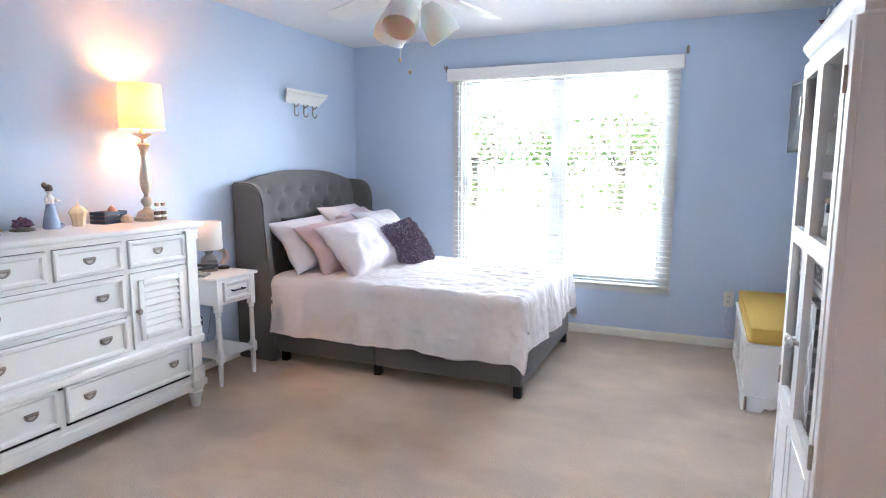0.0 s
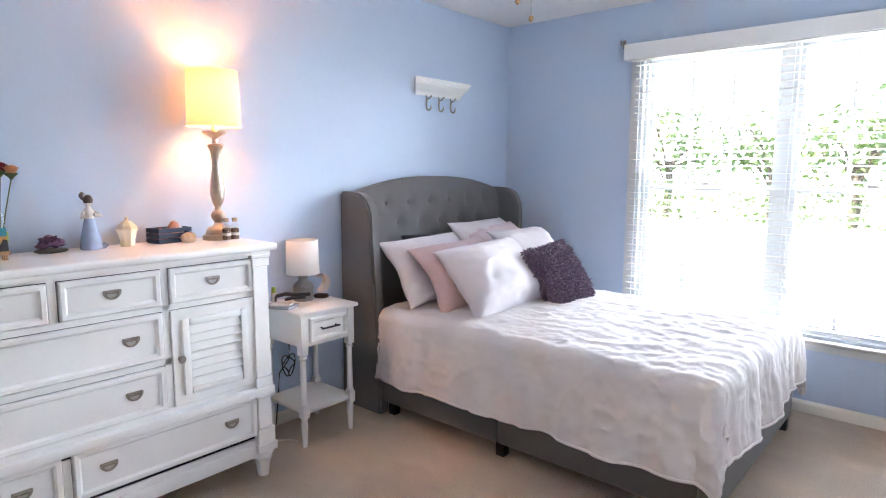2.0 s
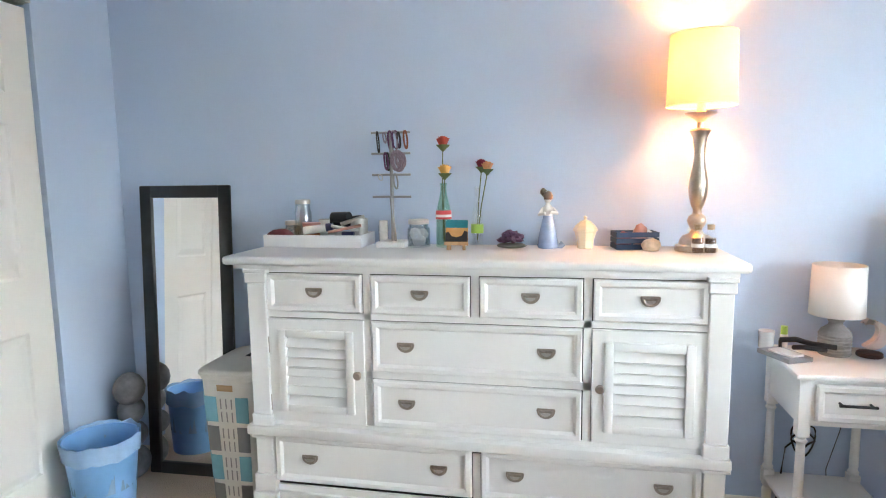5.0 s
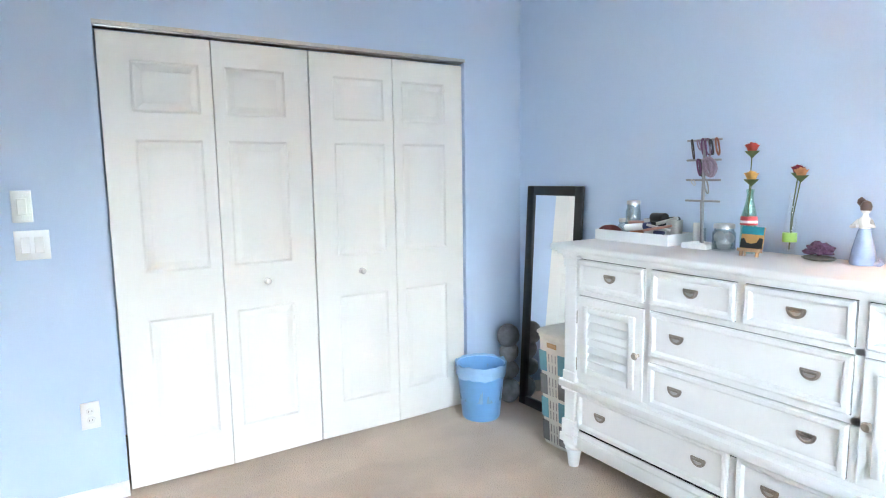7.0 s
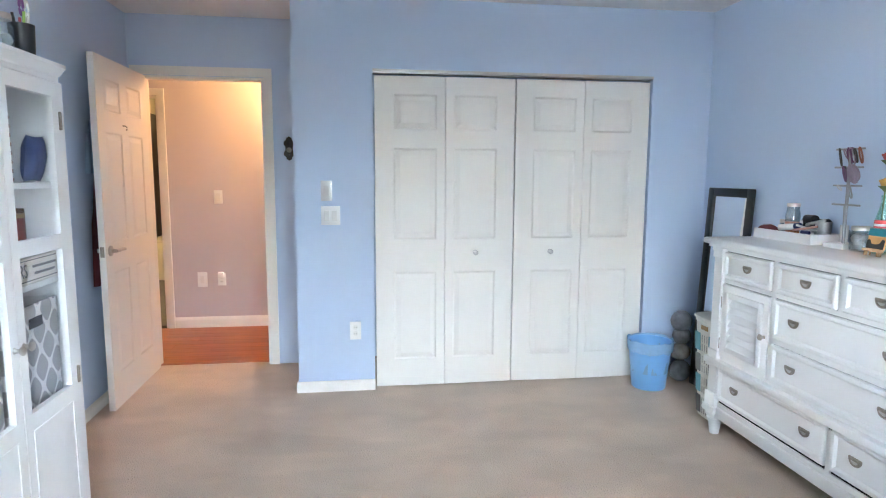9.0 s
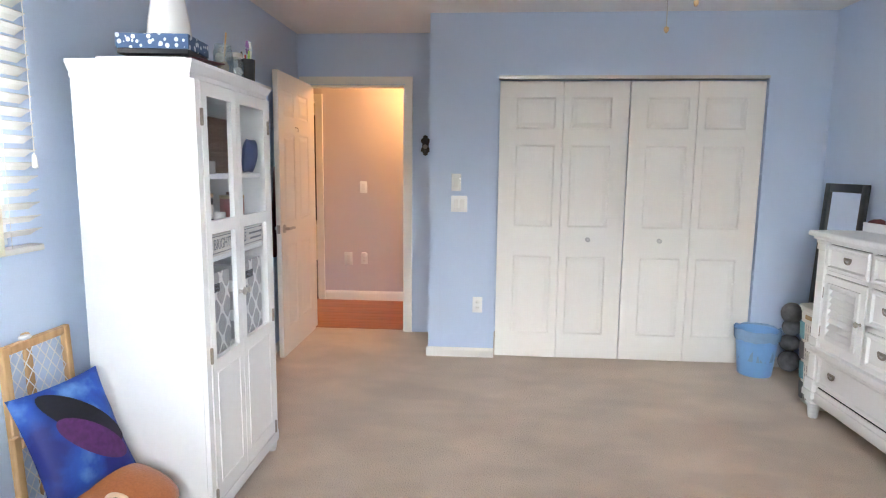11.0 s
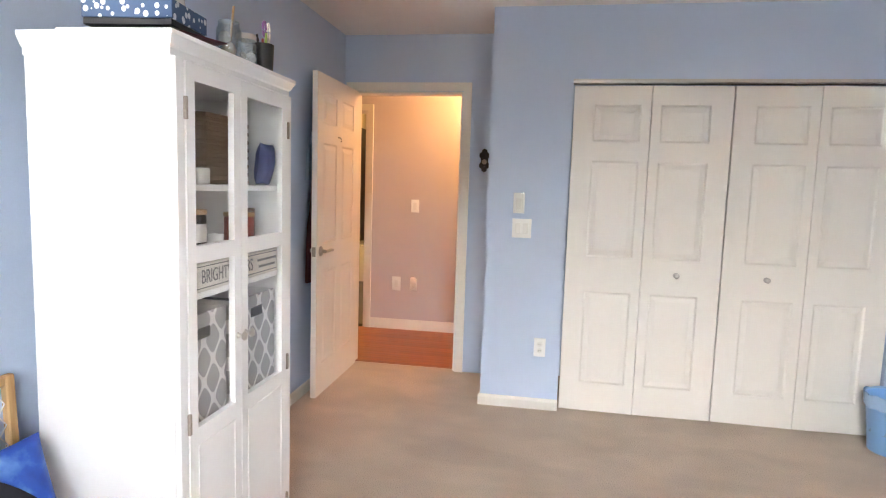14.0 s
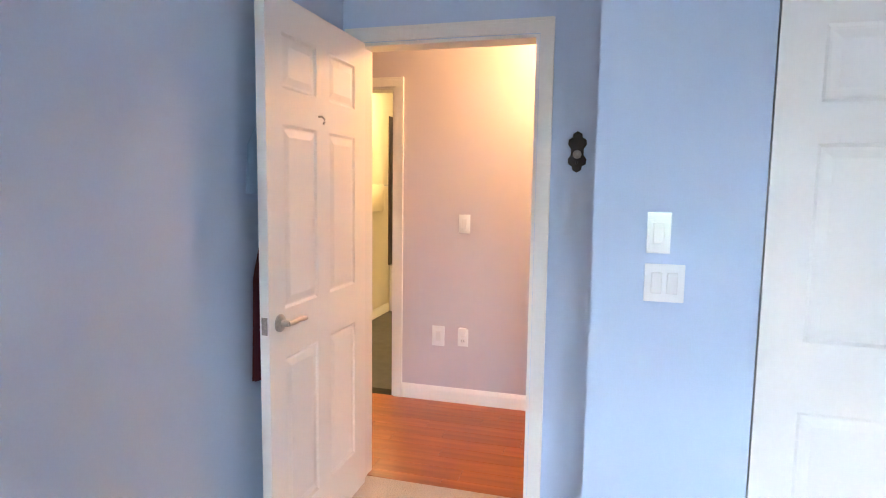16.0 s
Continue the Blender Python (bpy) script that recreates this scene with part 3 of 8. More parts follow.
def lever(x, side):
    bm = lathe([(0.031, 0), (0.031, 0.006), (0.027, 0.010), (0.012, 0.012), (0.011, 0.038)], seg=24, m=Matrix.Translation((x, yh, 0.955)) @ Matrix.Rotation(radians(90 * side), 4, "Y"))
    arm = tube([(x + side * 0.036, yh + 0.004, 0.955), (x + side * 0.040, yh - 0.03, 0.955), (x + side * 0.040, yh - 0.07, 0.957), (x + side * 0.039, yh - 0.115, 0.953)], 0.0095, 10)
    part("door_handle", join(bm, arm), NICKEL, leaf, "brushed nickel lever handle")


lever(0.560, -1)
lever(0.595, 1)
part("latch_plate", boxes((0.5665, 0.5885, yh + 0.064, yh + 0.0665, 0.925, 0.985)), PEWTER, leaf, smooth=False)
for z in (0.25, 1.05, 1.82):
    part("hinge", lathe([(0.006, 0), (0.006, 0.09)], 0.596, DOORWALL + 0.024, 10, m=Matrix.Translation((0, 0, z))), NICKEL, BD)
part("coat_hook", tube([(0.558, -0.15, 1.69), (0.543, -0.15, 1.69), (0.533, -0.15, 1.68), (0.533, -0.15, 1.67), (0.538, -0.15, 1.66)], 0.004), NICKEL, BD)
part("strike_plate", boxes((DX0 + 0.0135, DX0 + 0.0155, DOORWALL - 0.045, DOORWALL - 0.012, 0.93, 0.99)), NICKEL, BD, smooth=False)

# ---- dresser ----
DF, DY0, DY1, DTOP = -2.778, 0.885, 2.525, 1.075


def inset_front(y0, y1, z0, z1, x=DF):
    """Drawer front with a raised frame, facing +x."""
    bm = bmesh.new()
    steps = ((0, -0.012), (0, 0.008), (0.005, 0.013), (0.018, 0.012), (0.027, 0.001))
    last = None
    for g, d in steps:
        ring = [bm.verts.new((x + d, a, b)) for a, b in ((y0 + g, z0 + g), (y1 - g, z0 + g), (y1 - g, z1 - g), (y0 + g, z1 - g))]
        if last:
            for k in range(4):
                bm.faces.new((last[k], last[(k + 1) % 4], ring[(k + 1) % 4], ring[k]))
        else:
            bm.faces.new(ring)
        last = ring
    bm.faces.new(last)
    return bm


def cup_pull():
    """Half-round recessed campaign pull with its drop handle, facing +x, about the origin."""
    out = [(-0.030, 0.016), (0.030, 0.016)] + [(0.032 * math.cos(a), 0.010 - 0.030 * math.sin(a)) for a in [math.pi * k / 10 for k in range(11)]]
    plate = prism(out, 0.004, Matrix(((0, 0, 1, 0), (1, 0, 0, 0), (0, 1, 0, 0), (0, 0, 0, 1))))
    ring = tube([(0.006, 0.022 * math.cos(a), 0.006 - 0.020 * math.sin(a)) for a in [math.pi * k / 12 for k in range(13)]], 0.0038, 8)
    bar = tube([(0.006, -0.024, 0.008), (0.007, 0.0, 0.009), (0.006, 0.024, 0.008)], 0.0042, 8)
    return to_mesh("cup_pull", join(plate, ring, bar), PEWTER, True)


# lighter nickel inset whose pale metal stands in for the pull's inner highlight
def pull_highlight():
    out = [(-0.017, 0.001), (0.017, 0.001)] + [(0.017 * math.cos(a), 0.001 - 0.017 * math.sin(a)) for a in [math.pi * k / 8 for k in range(1, 8)]]
    return to_mesh("pull_highlight", prism(out, 0.0055, Matrix(((0, 0, 1, 0), (1, 0, 0, 0), (0, 1, 0, 0), (0, 0, 0, 1)))), NICKEL)


PULL, HIGHLIGHT = cup_pull(), pull_highlight()
DR = thing("dresser", (-2.99, 1.70, 0), "white painted dresser with drawers and two louvred doors", "dresser")
X0 = W + 0.02
# carcass: sides, back and front rails behind the drawers
part("body", boxes((X0, DF - 0.012, DY0 + 0.045, DY1 - 0.045, 0.13, 1.03)), WHITE, DR, smooth=False)
part("top", bevelled(X0, DF + 0.04, 0.785, 2.588, 1.043, DTOP, 0.012, 3), WHITE, DR, "white dresser top")
bm = boxes((X0, DF + 0.025, 0.825, 2.555, 1.029, 1.043))
part("cornice", bm, WHITE, DR, smooth=False)


def rail(*r):
    part("front_rail", boxes(r), WHITE, DR, smooth=False)


RY0, RY1 = 0.925, 2.485
for z0, z1 in ((1.014, 1.029), (0.846, 0.868), (0.630, 0.655), (0.43, 0.448), (0.165, 0.19)):
    rail(DF - 0.012, DF, RY0 + 0.005, RY1 - 0.005, z0, z1)
for y in (1.326, 2.097):
    rail(DF - 0.012, DF, y - 0.013, y + 0.013, 0.45, 1.014)
rail(DF - 0.012, DF, 1.704, 1.730, 0.868, 1.014)
rail(DF - 0.012, DF, 1.706, 1.732, 0.19, 0.37)
part("waist_band", bevelled(X0, DF + 0.033, 0.845, 2.556, 0.392, 0.43, 0.008, 2), WHITE, DR)
part("base_skirt", bevelled(X0, DF + 0.012, DY0 + 0.01, DY1 - 0.01, 0.105, 0.165, 0.008, 2), WHITE, DR)
# a near-black sheet behind the drawer gaps, painting in their shadow lines
part("reveal", boxes((DF - 0.0115, DF - 0.0085, 0.935, 2.48, 0.16, 1.02)), GAP, DR, smooth=False)


def drawer(y0, y1, z0, z1, pulls):
    d = part("drawer", inset_front(y0 + 0.0045, y1 - 0.0045, z0 + 0.0035, z1 - 0.0042), WHITE, DR, smooth=False)
    for y in pulls:
        p = part("pull", PULL, PEWTER, d, "antique pewter cup pull")
        p.location = (DF + 0.002, y, (z0 + z1) / 2 + 0.002)
        q = part("pull_inset", HIGHLIGHT, NICKEL, d)
        q.location = (DF + 0.002, y, (z0 + z1) / 2 + 0.002)


for a, b in ((0.940, 1.313), (1.339, 1.704), (1.730, 2.084), (2.110, 2.477)):
    drawer(a, b, 0.868, 1.014, [(a + b) / 2])
drawer(1.339, 2.084, 0.655, 0.846, [1.467, 1.961])
drawer(1.339, 2.084, 0.448, 0.630, [1.467, 1.961])
drawer(0.945, 1.706, 0.205, 0.392, [1.085, 1.581])
drawer(1.732, 2.475, 0.205, 0.392, [1.855, 2.352])


def louvre_door(y0, y1, z0, z1, knob_y, hinge_y):
    f = 0.045
    frame_bm = bmesh.new()
    rings = []
    for g, x in ((0, DF - 0.008), (0, DF + 0.006), (0.002, DF + 0.008), (f, DF + 0.008), (f, DF - 0.008)):
        rings.append([frame_bm.verts.new((x, p, q)) for p, q in ((y0 + g, z0 + g), (y1 - g, z0 + g), (y1 - g, z1 - g), (y0 + g, z1 - g))])
    for r, s in zip(rings, rings[1:] + rings[:1]):
        for k in range(4):
            frame_bm.faces.new((r[k], r[(k + 1) % 4], s[(k + 1) % 4], s[k]))
    bmesh.ops.recalc_face_normals(frame_bm, faces=frame_bm.faces[:])
    b = 0.024
    d = part("door", frame_bm, WHITE, DR, "white door with fixed louvres", smooth=False)
    for r in ((y0 + f - 0.006, y0 + f + b, z0 + f - 0.006, z1 - f + 0.006), (y1 - f - b, y1 - f + 0.006, z0 + f - 0.006, z1 - f + 0.006), (y0 + f + b, y1 - f - b, z1 - f - b, z1 - f + 0.006), (y0 + f + b, y1 - f - b, z0 + f - 0.006, z0 + f + b)):
        part("bead", bevelled(DF - 0.006, DF + 0.018, *r, 0.005, 2), WHITE, d)
    a, c, lo, hi = y0 + f + b, y1 - f - b, z0 + f + b, z1 - f - b
    n = 7
    h = (hi - lo) / n
    lbm = bmesh.new()
    box(lbm, -0.003, 0.003, a - (a + c) / 2, c - (a + c) / 2, -h * 0.64, h * 0.64)
    me = to_mesh("louvre", lbm, WHITE)
    for i in range(n):
        s = part("louvre", me, WHITE, d)
        s.location = (DF + 0.000, (a + c) / 2, lo + (i + 0.5) * h)
        s.rotation_euler = (0, radians(-33), 0)
    q = Matrix.Rotation(radians(90), 4, "Y")
    part("knob", lathe([(0.008, 0), (0.006, 0.012), (0.013, 0.018), (0.016, 0.024), (0.012, 0.030), (0.003, 0.031)], seg=16, m=Matrix.Translation((DF + 0.008, knob_y, (z0 + z1) / 2 + 0.0)) @ q), PEWTER, d, "small round pewter knob")
    for z in (z0 + 0.07, z1 - 0.10):
        part("hinge", boxes((DF - 0.004, DF + 0.012, hinge_y - 0.007, hinge_y + 0.007, z - 0.03, z + 0.03)), PEWTER, d, smooth=False)


louvre_door(0.943, 1.313, 0.450, 0.842, 1.292, 0.938)
louvre_door(2.112, 2.477, 0.450, 0.842, 2.138, 2.482)


def post(y):
    """Corner post with stepped blocks and a turned foot."""
    x, h = DF - 0.018, 0.036
    shaft = part("post", bevelled(x - h, x + h, y - h, y + h, 0.475, 0.975, 0.003, 1), WHITE, DR, smooth=False)
    for g, z0, z1 in ((0.006, 0.975, 1.012), (0.010, 1.012, 1.029), (0.005, 0.392, 0.475), (0.010, 0.38, 0.392), (-0.002, 0.235, 0.38), (0.007, 0.165, 0.235), (0.014, 0.125, 0.165)):
        part("post_block", bevelled(x - h - g, x + h + g, y - h - g, y + h + g, z0, z1, 0.003, 1), WHITE, shaft, smooth=False)
    part("foot", lathe([(0.024, 0.0), (0.026, 0.012), (0.032, 0.06), (0.043, 0.09), (0.034, 0.096), (0.034, 0.103), (0.050, 0.110), (0.050, 0.128)], x, y, 16), WHITE, DR)


post(0.907)
post(2.508)
for y in (0.925, 2.49):
    part("foot", lathe([(0.024, 0.0), (0.040, 0.09), (0.045, 0.13)], X0 + 0.05, y, 12), WHITE, DR)

# ---- nightstand ----
NX0, NX1, NY0, NY1 = -3.205, -2.852, 2.775, 3.122
NS = thing("nightstand", (-3.03, 2.95, 0), "white nightstand with one drawer, turned legs and shelf", "nightstand")
part("top", bevelled(NX0, NX1 + 0.012, NY0 - 0.012, NY1 + 0.012, 0.68, 0.70, 0.006, 2), WHITE, NS)
part("case", boxes((NX0 + 0.015, NX1 - 0.012, NY0 + 0.012, NY1 - 0.012, 0.52, 0.68)), WHITE, NS, smooth=False)
nd = part("drawer", inset_front(NY0 + 0.055, NY1 - 0.055, 0.54, 0.663, NX1 - 0.006), WHITE, NS, smooth=False)
part("handle", join(tube([(NX1 + 0.022, 2.89, 0.605), (NX1 + 0.022, 3.00, 0.605)], 0.005), tube([(NX1 - 0.004, 2.90, 0.605), (NX1 + 0.022, 2.90, 0.605)], 0.004), tube([(NX1 - 0.004, 2.99, 0.605), (NX1 + 0.022, 2.99, 0.605)], 0.004)), BLACK, nd, "black bar handle")
part("shelf", bevelled(NX0 + 0.01, NX1 - 0.01, NY0 + 0.01, NY1 - 0.01, 0.175, 0.193, 0.004), WHITE, NS)
for x in (NX0 + 0.03, NX1 - 0.025):
    for y in (NY0 + 0.025, NY1 - 0.025):
        leg = join(lathe([(0.011, 0), (0.012, 0.01), (0.018, 0.13), (0.013, 0.14), (0.019, 0.150), (0.019, 0.155)], x, y, 14), boxes((x - 0.019, x + 0.019, y - 0.019, y + 0.019, 0.155, 0.215)),
                   lathe([(0.017, 0.215), (0.020, 0.225), (0.014, 0.235), (0.016, 0.25), (0.014, 0.44), (0.013, 0.45), (0.020, 0.462), (0.014, 0.47), (0.019, 0.48)], x, y, 14), boxes((x - 0.019, x + 0.019, y - 0.019, y + 0.019, 0.48, 0.679)))
        part("leg", leg, WHITE, NS)

# ---- bed ----
BY0, BY1, BXF = 3.345, 4.70, -1.078
BED = thing("bed", (-2.13, 4.02, 0), "grey upholstered bed frame with tufted wing headboard", "bed")


def padded(x0, x1, y0, y1, z0, z1, r=0.02):
    return bevelled(x0, x1, y0, y1, z0, z1, r, 3)


for a, b in ((-2.92, -2.082), (-2.076, BXF - 0.06)):
    part("side_rail", padded(a, b, BY0, BY0 + 0.06, 0.075, 0.265, 0.012), GREY, BED)
    part("side_rail", padded(a, b, BY1 - 0.06, BY1, 0.075, 0.265, 0.012), GREY, BED)
part("foot_rail", padded(BXF - 0.06, BXF, BY0 - 0.004, BY1 + 0.004, 0.075, 0.268, 0.012), GREY, BED)
part("slat_base", boxes((-3.05, BXF - 0.061, BY0 + 0.061, BY1 - 0.061, 0.15, 0.20)), BLACK, BED, smooth=False)
for x, y in ((-1.108, BY0 + 0.03), (-1.108, BY1 - 0.05), (-2.079, BY0 + 0.05), (-2.079, BY1 - 0.05), (-2.84, BY0 + 0.05)):
    part("leg", bevelled(x - 0.024, x + 0.024, y - 0.024, y + 0.024, 0.0, 0.08, 0.004), BLACK, BED, "short black leg")

HY0, HY1 = 3.315, 4.83


def headboard_panel():
    """Arched padded panel with diamond tufting, facing +x."""
    bm = bmesh.new()
    ny, nz = 60, 44
    y0, y1, z0 = HY0 + 0.04, HY1 - 0.04, 0.20
    buttons = [(HY0 + 0.29 + 0.195 * i, 1.195) for i in range(6)] + [(HY0 + 0.39 + 0.195 * i, 1.065) for i in range(5)] + [(HY0 + 0.29 + 0.195 * i, 0.935) for i in range(6)] + [(HY0 + 0.39 + 0.195 * i, 0.805) for i in range(5)]
    grid = []
    for j in range(nz + 1):
        row = []
        for i in range(ny + 1):
            y = y0 + (y1 - y0) * i / ny
            u = (y - (y0 + y1) / 2) / ((y1 - y0) / 2)
            top = 1.250 + 0.105 * (1 - abs(u) ** 2.2)
            z = z0 + (top - z0) * j / nz
            x = -3.105 + 0.012 * min(1, (1 - (j / nz) ** 12)) - 0.03 * (j / nz) ** 14
            for by, bz in buttons:
                d2 = ((y - by) ** 2 + (z - bz) ** 2) / 0.0011
                x -= 0.026 * math.exp(-d2)
            row.append(bm.verts.new((x, y, z)))
        grid.append(row)
    for j in range(nz):
        for i in range(ny):
            bm.faces.new((grid[j][i], grid[j][i + 1], grid[j + 1][i + 1], grid[j + 1][i]))
    back = [bm.verts.new((-3.195, v.co.y, v.co.z)) for v in grid[-1]]
    low = [bm.verts.new((-3.195, v.co.y, v.co.z)) for v in grid[0]]
    for i in range(ny):
        bm.faces.new((grid[-1][i], grid[-1][i + 1], back[i + 1], back[i]))
        bm.faces.new((back[i], back[i + 1], low[i + 1], low[i]))
    return bm, buttons


bm, BUTTONS = headboard_panel()
hb = part("headboard", bm, GREY, BED, "grey tufted arched headboard panel")
btn = to_mesh("button", lathe([(0.001, -0.004), (0.010, -0.001), (0.011, 0.002), (0.006, 0.006), (0.001, 0.007)], seg=10, m=Matrix.Rotation(radians(90), 4, "Y")), GREY, True)
for y, z in BUTTONS:
    o = part("button", btn, GREY, hb)
    o.location = (-3.116, y, z)


def wing(y0, y1):
    """Side wing of the headboard: curved front edge, rounded top."""
    out = [(-3.205, 0.0), (-2.875, 0.0), (-2.875, 0.22), (-2.895, 0.50), (-2.92, 0.80), (-2.935, 1.0)]
    out += [(-3.065 + 0.128 * math.cos(a), 1.10 + 0.165 * math.sin(a)) for a in [math.pi / 2 * k / 8 for k in range(9)]]
    out += [(-3.14, 1.27), (-3.205, 1.27)]
    bm = prism(out, y1 - y0, Matrix(((1, 0, 0, 0), (0, 0, 1, y0), (0, 1, 0, 0), (0, 0, 0, 1))))
    bmesh.ops.bevel(bm, geom=bm.edges[:], offset=0.014, segments=2, affect="EDGES", clamp_overlap=True)
    part("wing", bm, GREY, BED)


wing(HY0, HY0 + 0.075)
wing(HY1 - 0.075, HY1)

# mattress and duvet
MT = 0.60
solo("mattress", padded(-3.08, BXF - 0.075, BY0 + 0.075, BY1 - 0.075, 0.20, MT - 0.05, 0.05), LINEN, "white mattress under the bedding", "mattress")


def drape(x_head, x_foot, y0, y1, top, skirt_side, skirt_foot, r=0.07):
    """A duvet that lies on the bed and hangs down at both sides and at the foot, with creases."""
    bm = bmesh.new()
    nx, ny = 150, 190
    la = (x_foot - x_head) + skirt_foot
    wide = (y1 - y0) + 2 * skirt_side
    grid = []
    for i in range(nx + 1):
        row = []
        for j in range(ny + 1):
            a, b = la * i / nx, -skirt_side + wide * j / ny
            over_x = max(0.0, a - (x_foot - x_head))
            over_y = max(0.0, -b, b - (y1 - y0))
            side = -1 if b < 0 else 1
            d = min((over_x ** 3 + over_y ** 3) ** (1 / 3), 0.47)
            # round over the edge, then hang
            if d < r * math.pi / 2:
                out, drop = r * math.sin(d / r), r * (1 - math.cos(d / r))
            else:
                out, drop = r + 0.10 * (d - r * math.pi / 2), r + 0.985 * (d - r * math.pi / 2)
            k = 1.0 / max(d, 1e-6)
            x = x_head + min(a, x_foot - x_head) + out * min(1.0, over_x * k)
            y = y0 + min(max(b, 0.0), y1 - y0) + side * out * min(1.0, over_y * k)
            z = top - drop
            hang = min(1.0, d / 0.25)
            p = Vector((x, y, z))
            # creases: long folds on the hanging parts, small crumples on top
            fold = noise.noise(Vector((x * 7.0, y * 7.0, 3.0 + z * 1.3))) * 0.036 + noise.noise(Vector((x * 15, y * 15, z * 3 + 9))) * 0.016
            flow = noise.noise(Vector((x * 3.1 + 1.7 * y, y * 9.0 - 2 * x, 7.0)))
            ridge = 1 - abs(flow)
            crumple = 0.026 * ridge ** 4 + 0.014 * noise.noise(Vector((x * 6, y * 11, 1.0))) + 0.014 * noise.noise(Vector((x * 21, y * 27, 2.0)))
            far = min(1.0, max(0.0, (x + 2.2) / 0.9))
            crumple *= 0.26 + 0.10 * far
            fine = 1 - abs(noise.noise(Vector((x * 16 + 5 * y, y * 19 - 4 * z, z * 13 + 3.0))))
            crumple += 0.004 * fine ** 5
            fold += 0.008 * fine ** 5
            y += side * fold * hang * (1 if over_y > 0 else 0)
            x += fold * hang * (1 if over_x > 0 else 0)
            z += crumple * (1 - hang) + 0.035 * (1 - hang) * math.sin(math.pi * min(max((y - y0) / (y1 - y0), 0), 1)) * (0.4 + 0.6 * math.sin(math.pi * min(1, a / (x_foot - x_head))))
            z += hang * 0.018 * noise.noise(Vector((x * 3, y * 3, 5.0)))
            row.append(bm.verts.new((x, y, z)))
        grid.append(row)
    for i in range(nx):
        for j in range(ny):
            bm.faces.new((grid[i][j], grid[i + 1][j], grid[i + 1][j + 1], grid[i][j + 1]))
    edge = [grid[i][0] for i in range(0, nx)] + [grid[nx][j] for j in range(ny)] + [grid[i][ny] for i in range(nx, -1, -1)]
    return bm, [v.co.copy() for v in edge[::2]]


duvet_sheet, hem_line = drape(-2.90, BXF - 0.05, BY0 + 0.05, BY1 - 0.05, MT + 0.015, 0.43, 0.36)
dv = solo("duvet", duvet_sheet, LINEN, "crumpled white linen duvet hanging over the bed", "duvet")
sol = dv.modifiers.new("thickness", "SOLIDIFY")
sol.thickness, sol.offset = 0.018, -1
part("hem", tube(hem_line, 0.007, 6), LINEN, dv, "stitched hem")


def cushion(w, h, t, flange=0.0, seed=0, n=22, sag=0.0):
    """A soft pillow about the origin: w along x, h along y, t thick, with pulled corners and creases."""
    bm = bmesh.new()
    sheets = []
    for s in (1, -1):
        rows = []
        for i in range(n + 1):
            row = []
            for j in range(n + 1):
                u, v = 2 * i / n - 1, 2 * j / n - 1
                pu, pv = u * (1 - 0.06 * (1 - v * v)), v * (1 - 0.06 * (1 - u * u))
                pull = max(0.0, 1 - abs(u) ** 3.2) ** 0.62 * max(0.0, 1 - abs(v) ** 3.2) ** 0.62
                crease = 0.16 * noise.noise(Vector((u * 2.4 + seed, v * 2.4, s * 3.0))) + 0.09 * noise.noise(Vector((u * 6 + seed, v * 6, s)))
                z = s * t / 2 * pull * (1 + crease)
                z += sag * (pv - 0.2) ** 2
                row.append(bm.verts.new((pu * w / 2, pv * h / 2, z)))
            rows.append(row)
        sheets.append(rows)
        for i in range(n):
            for j in range(n):
                bm.faces.new((rows[i][j], rows[i + 1][j], rows[i + 1][j + 1], rows[i][j + 1]))
    bmesh.ops.remove_doubles(bm, verts=bm.verts[:], dist=0.0006)
    if flange:
        f = bmesh.new()
        k = 1 + 2 * flange / w, 1 + 2 * flange / h
        ring_a = [(-1, -1), (1, -1), (1, 1), (-1, 1)]
        box(f, -w / 2 - flange, w / 2 + flange, -h / 2 - flange, h / 2 + flange, -0.004, 0.004)
        bmesh.ops.subdivide_edges(f, edges=f.edges[:], cuts=6, use_grid_fill=True)
        for v in f.verts:
            u, q = v.co.x / (w / 2 + flange), v.co.y / (h / 2 + flange)
            v.co.x *= 1 - 0.05 * (1 - q * q)
            v.co.y *= 1 - 0.05 * (1 - u * u)
            v.co.z += 0.012 * noise.noise(Vector((v.co.x * 6 + seed, v.co.y * 6, 4)))
        bm = join(bm, f)
    return bm


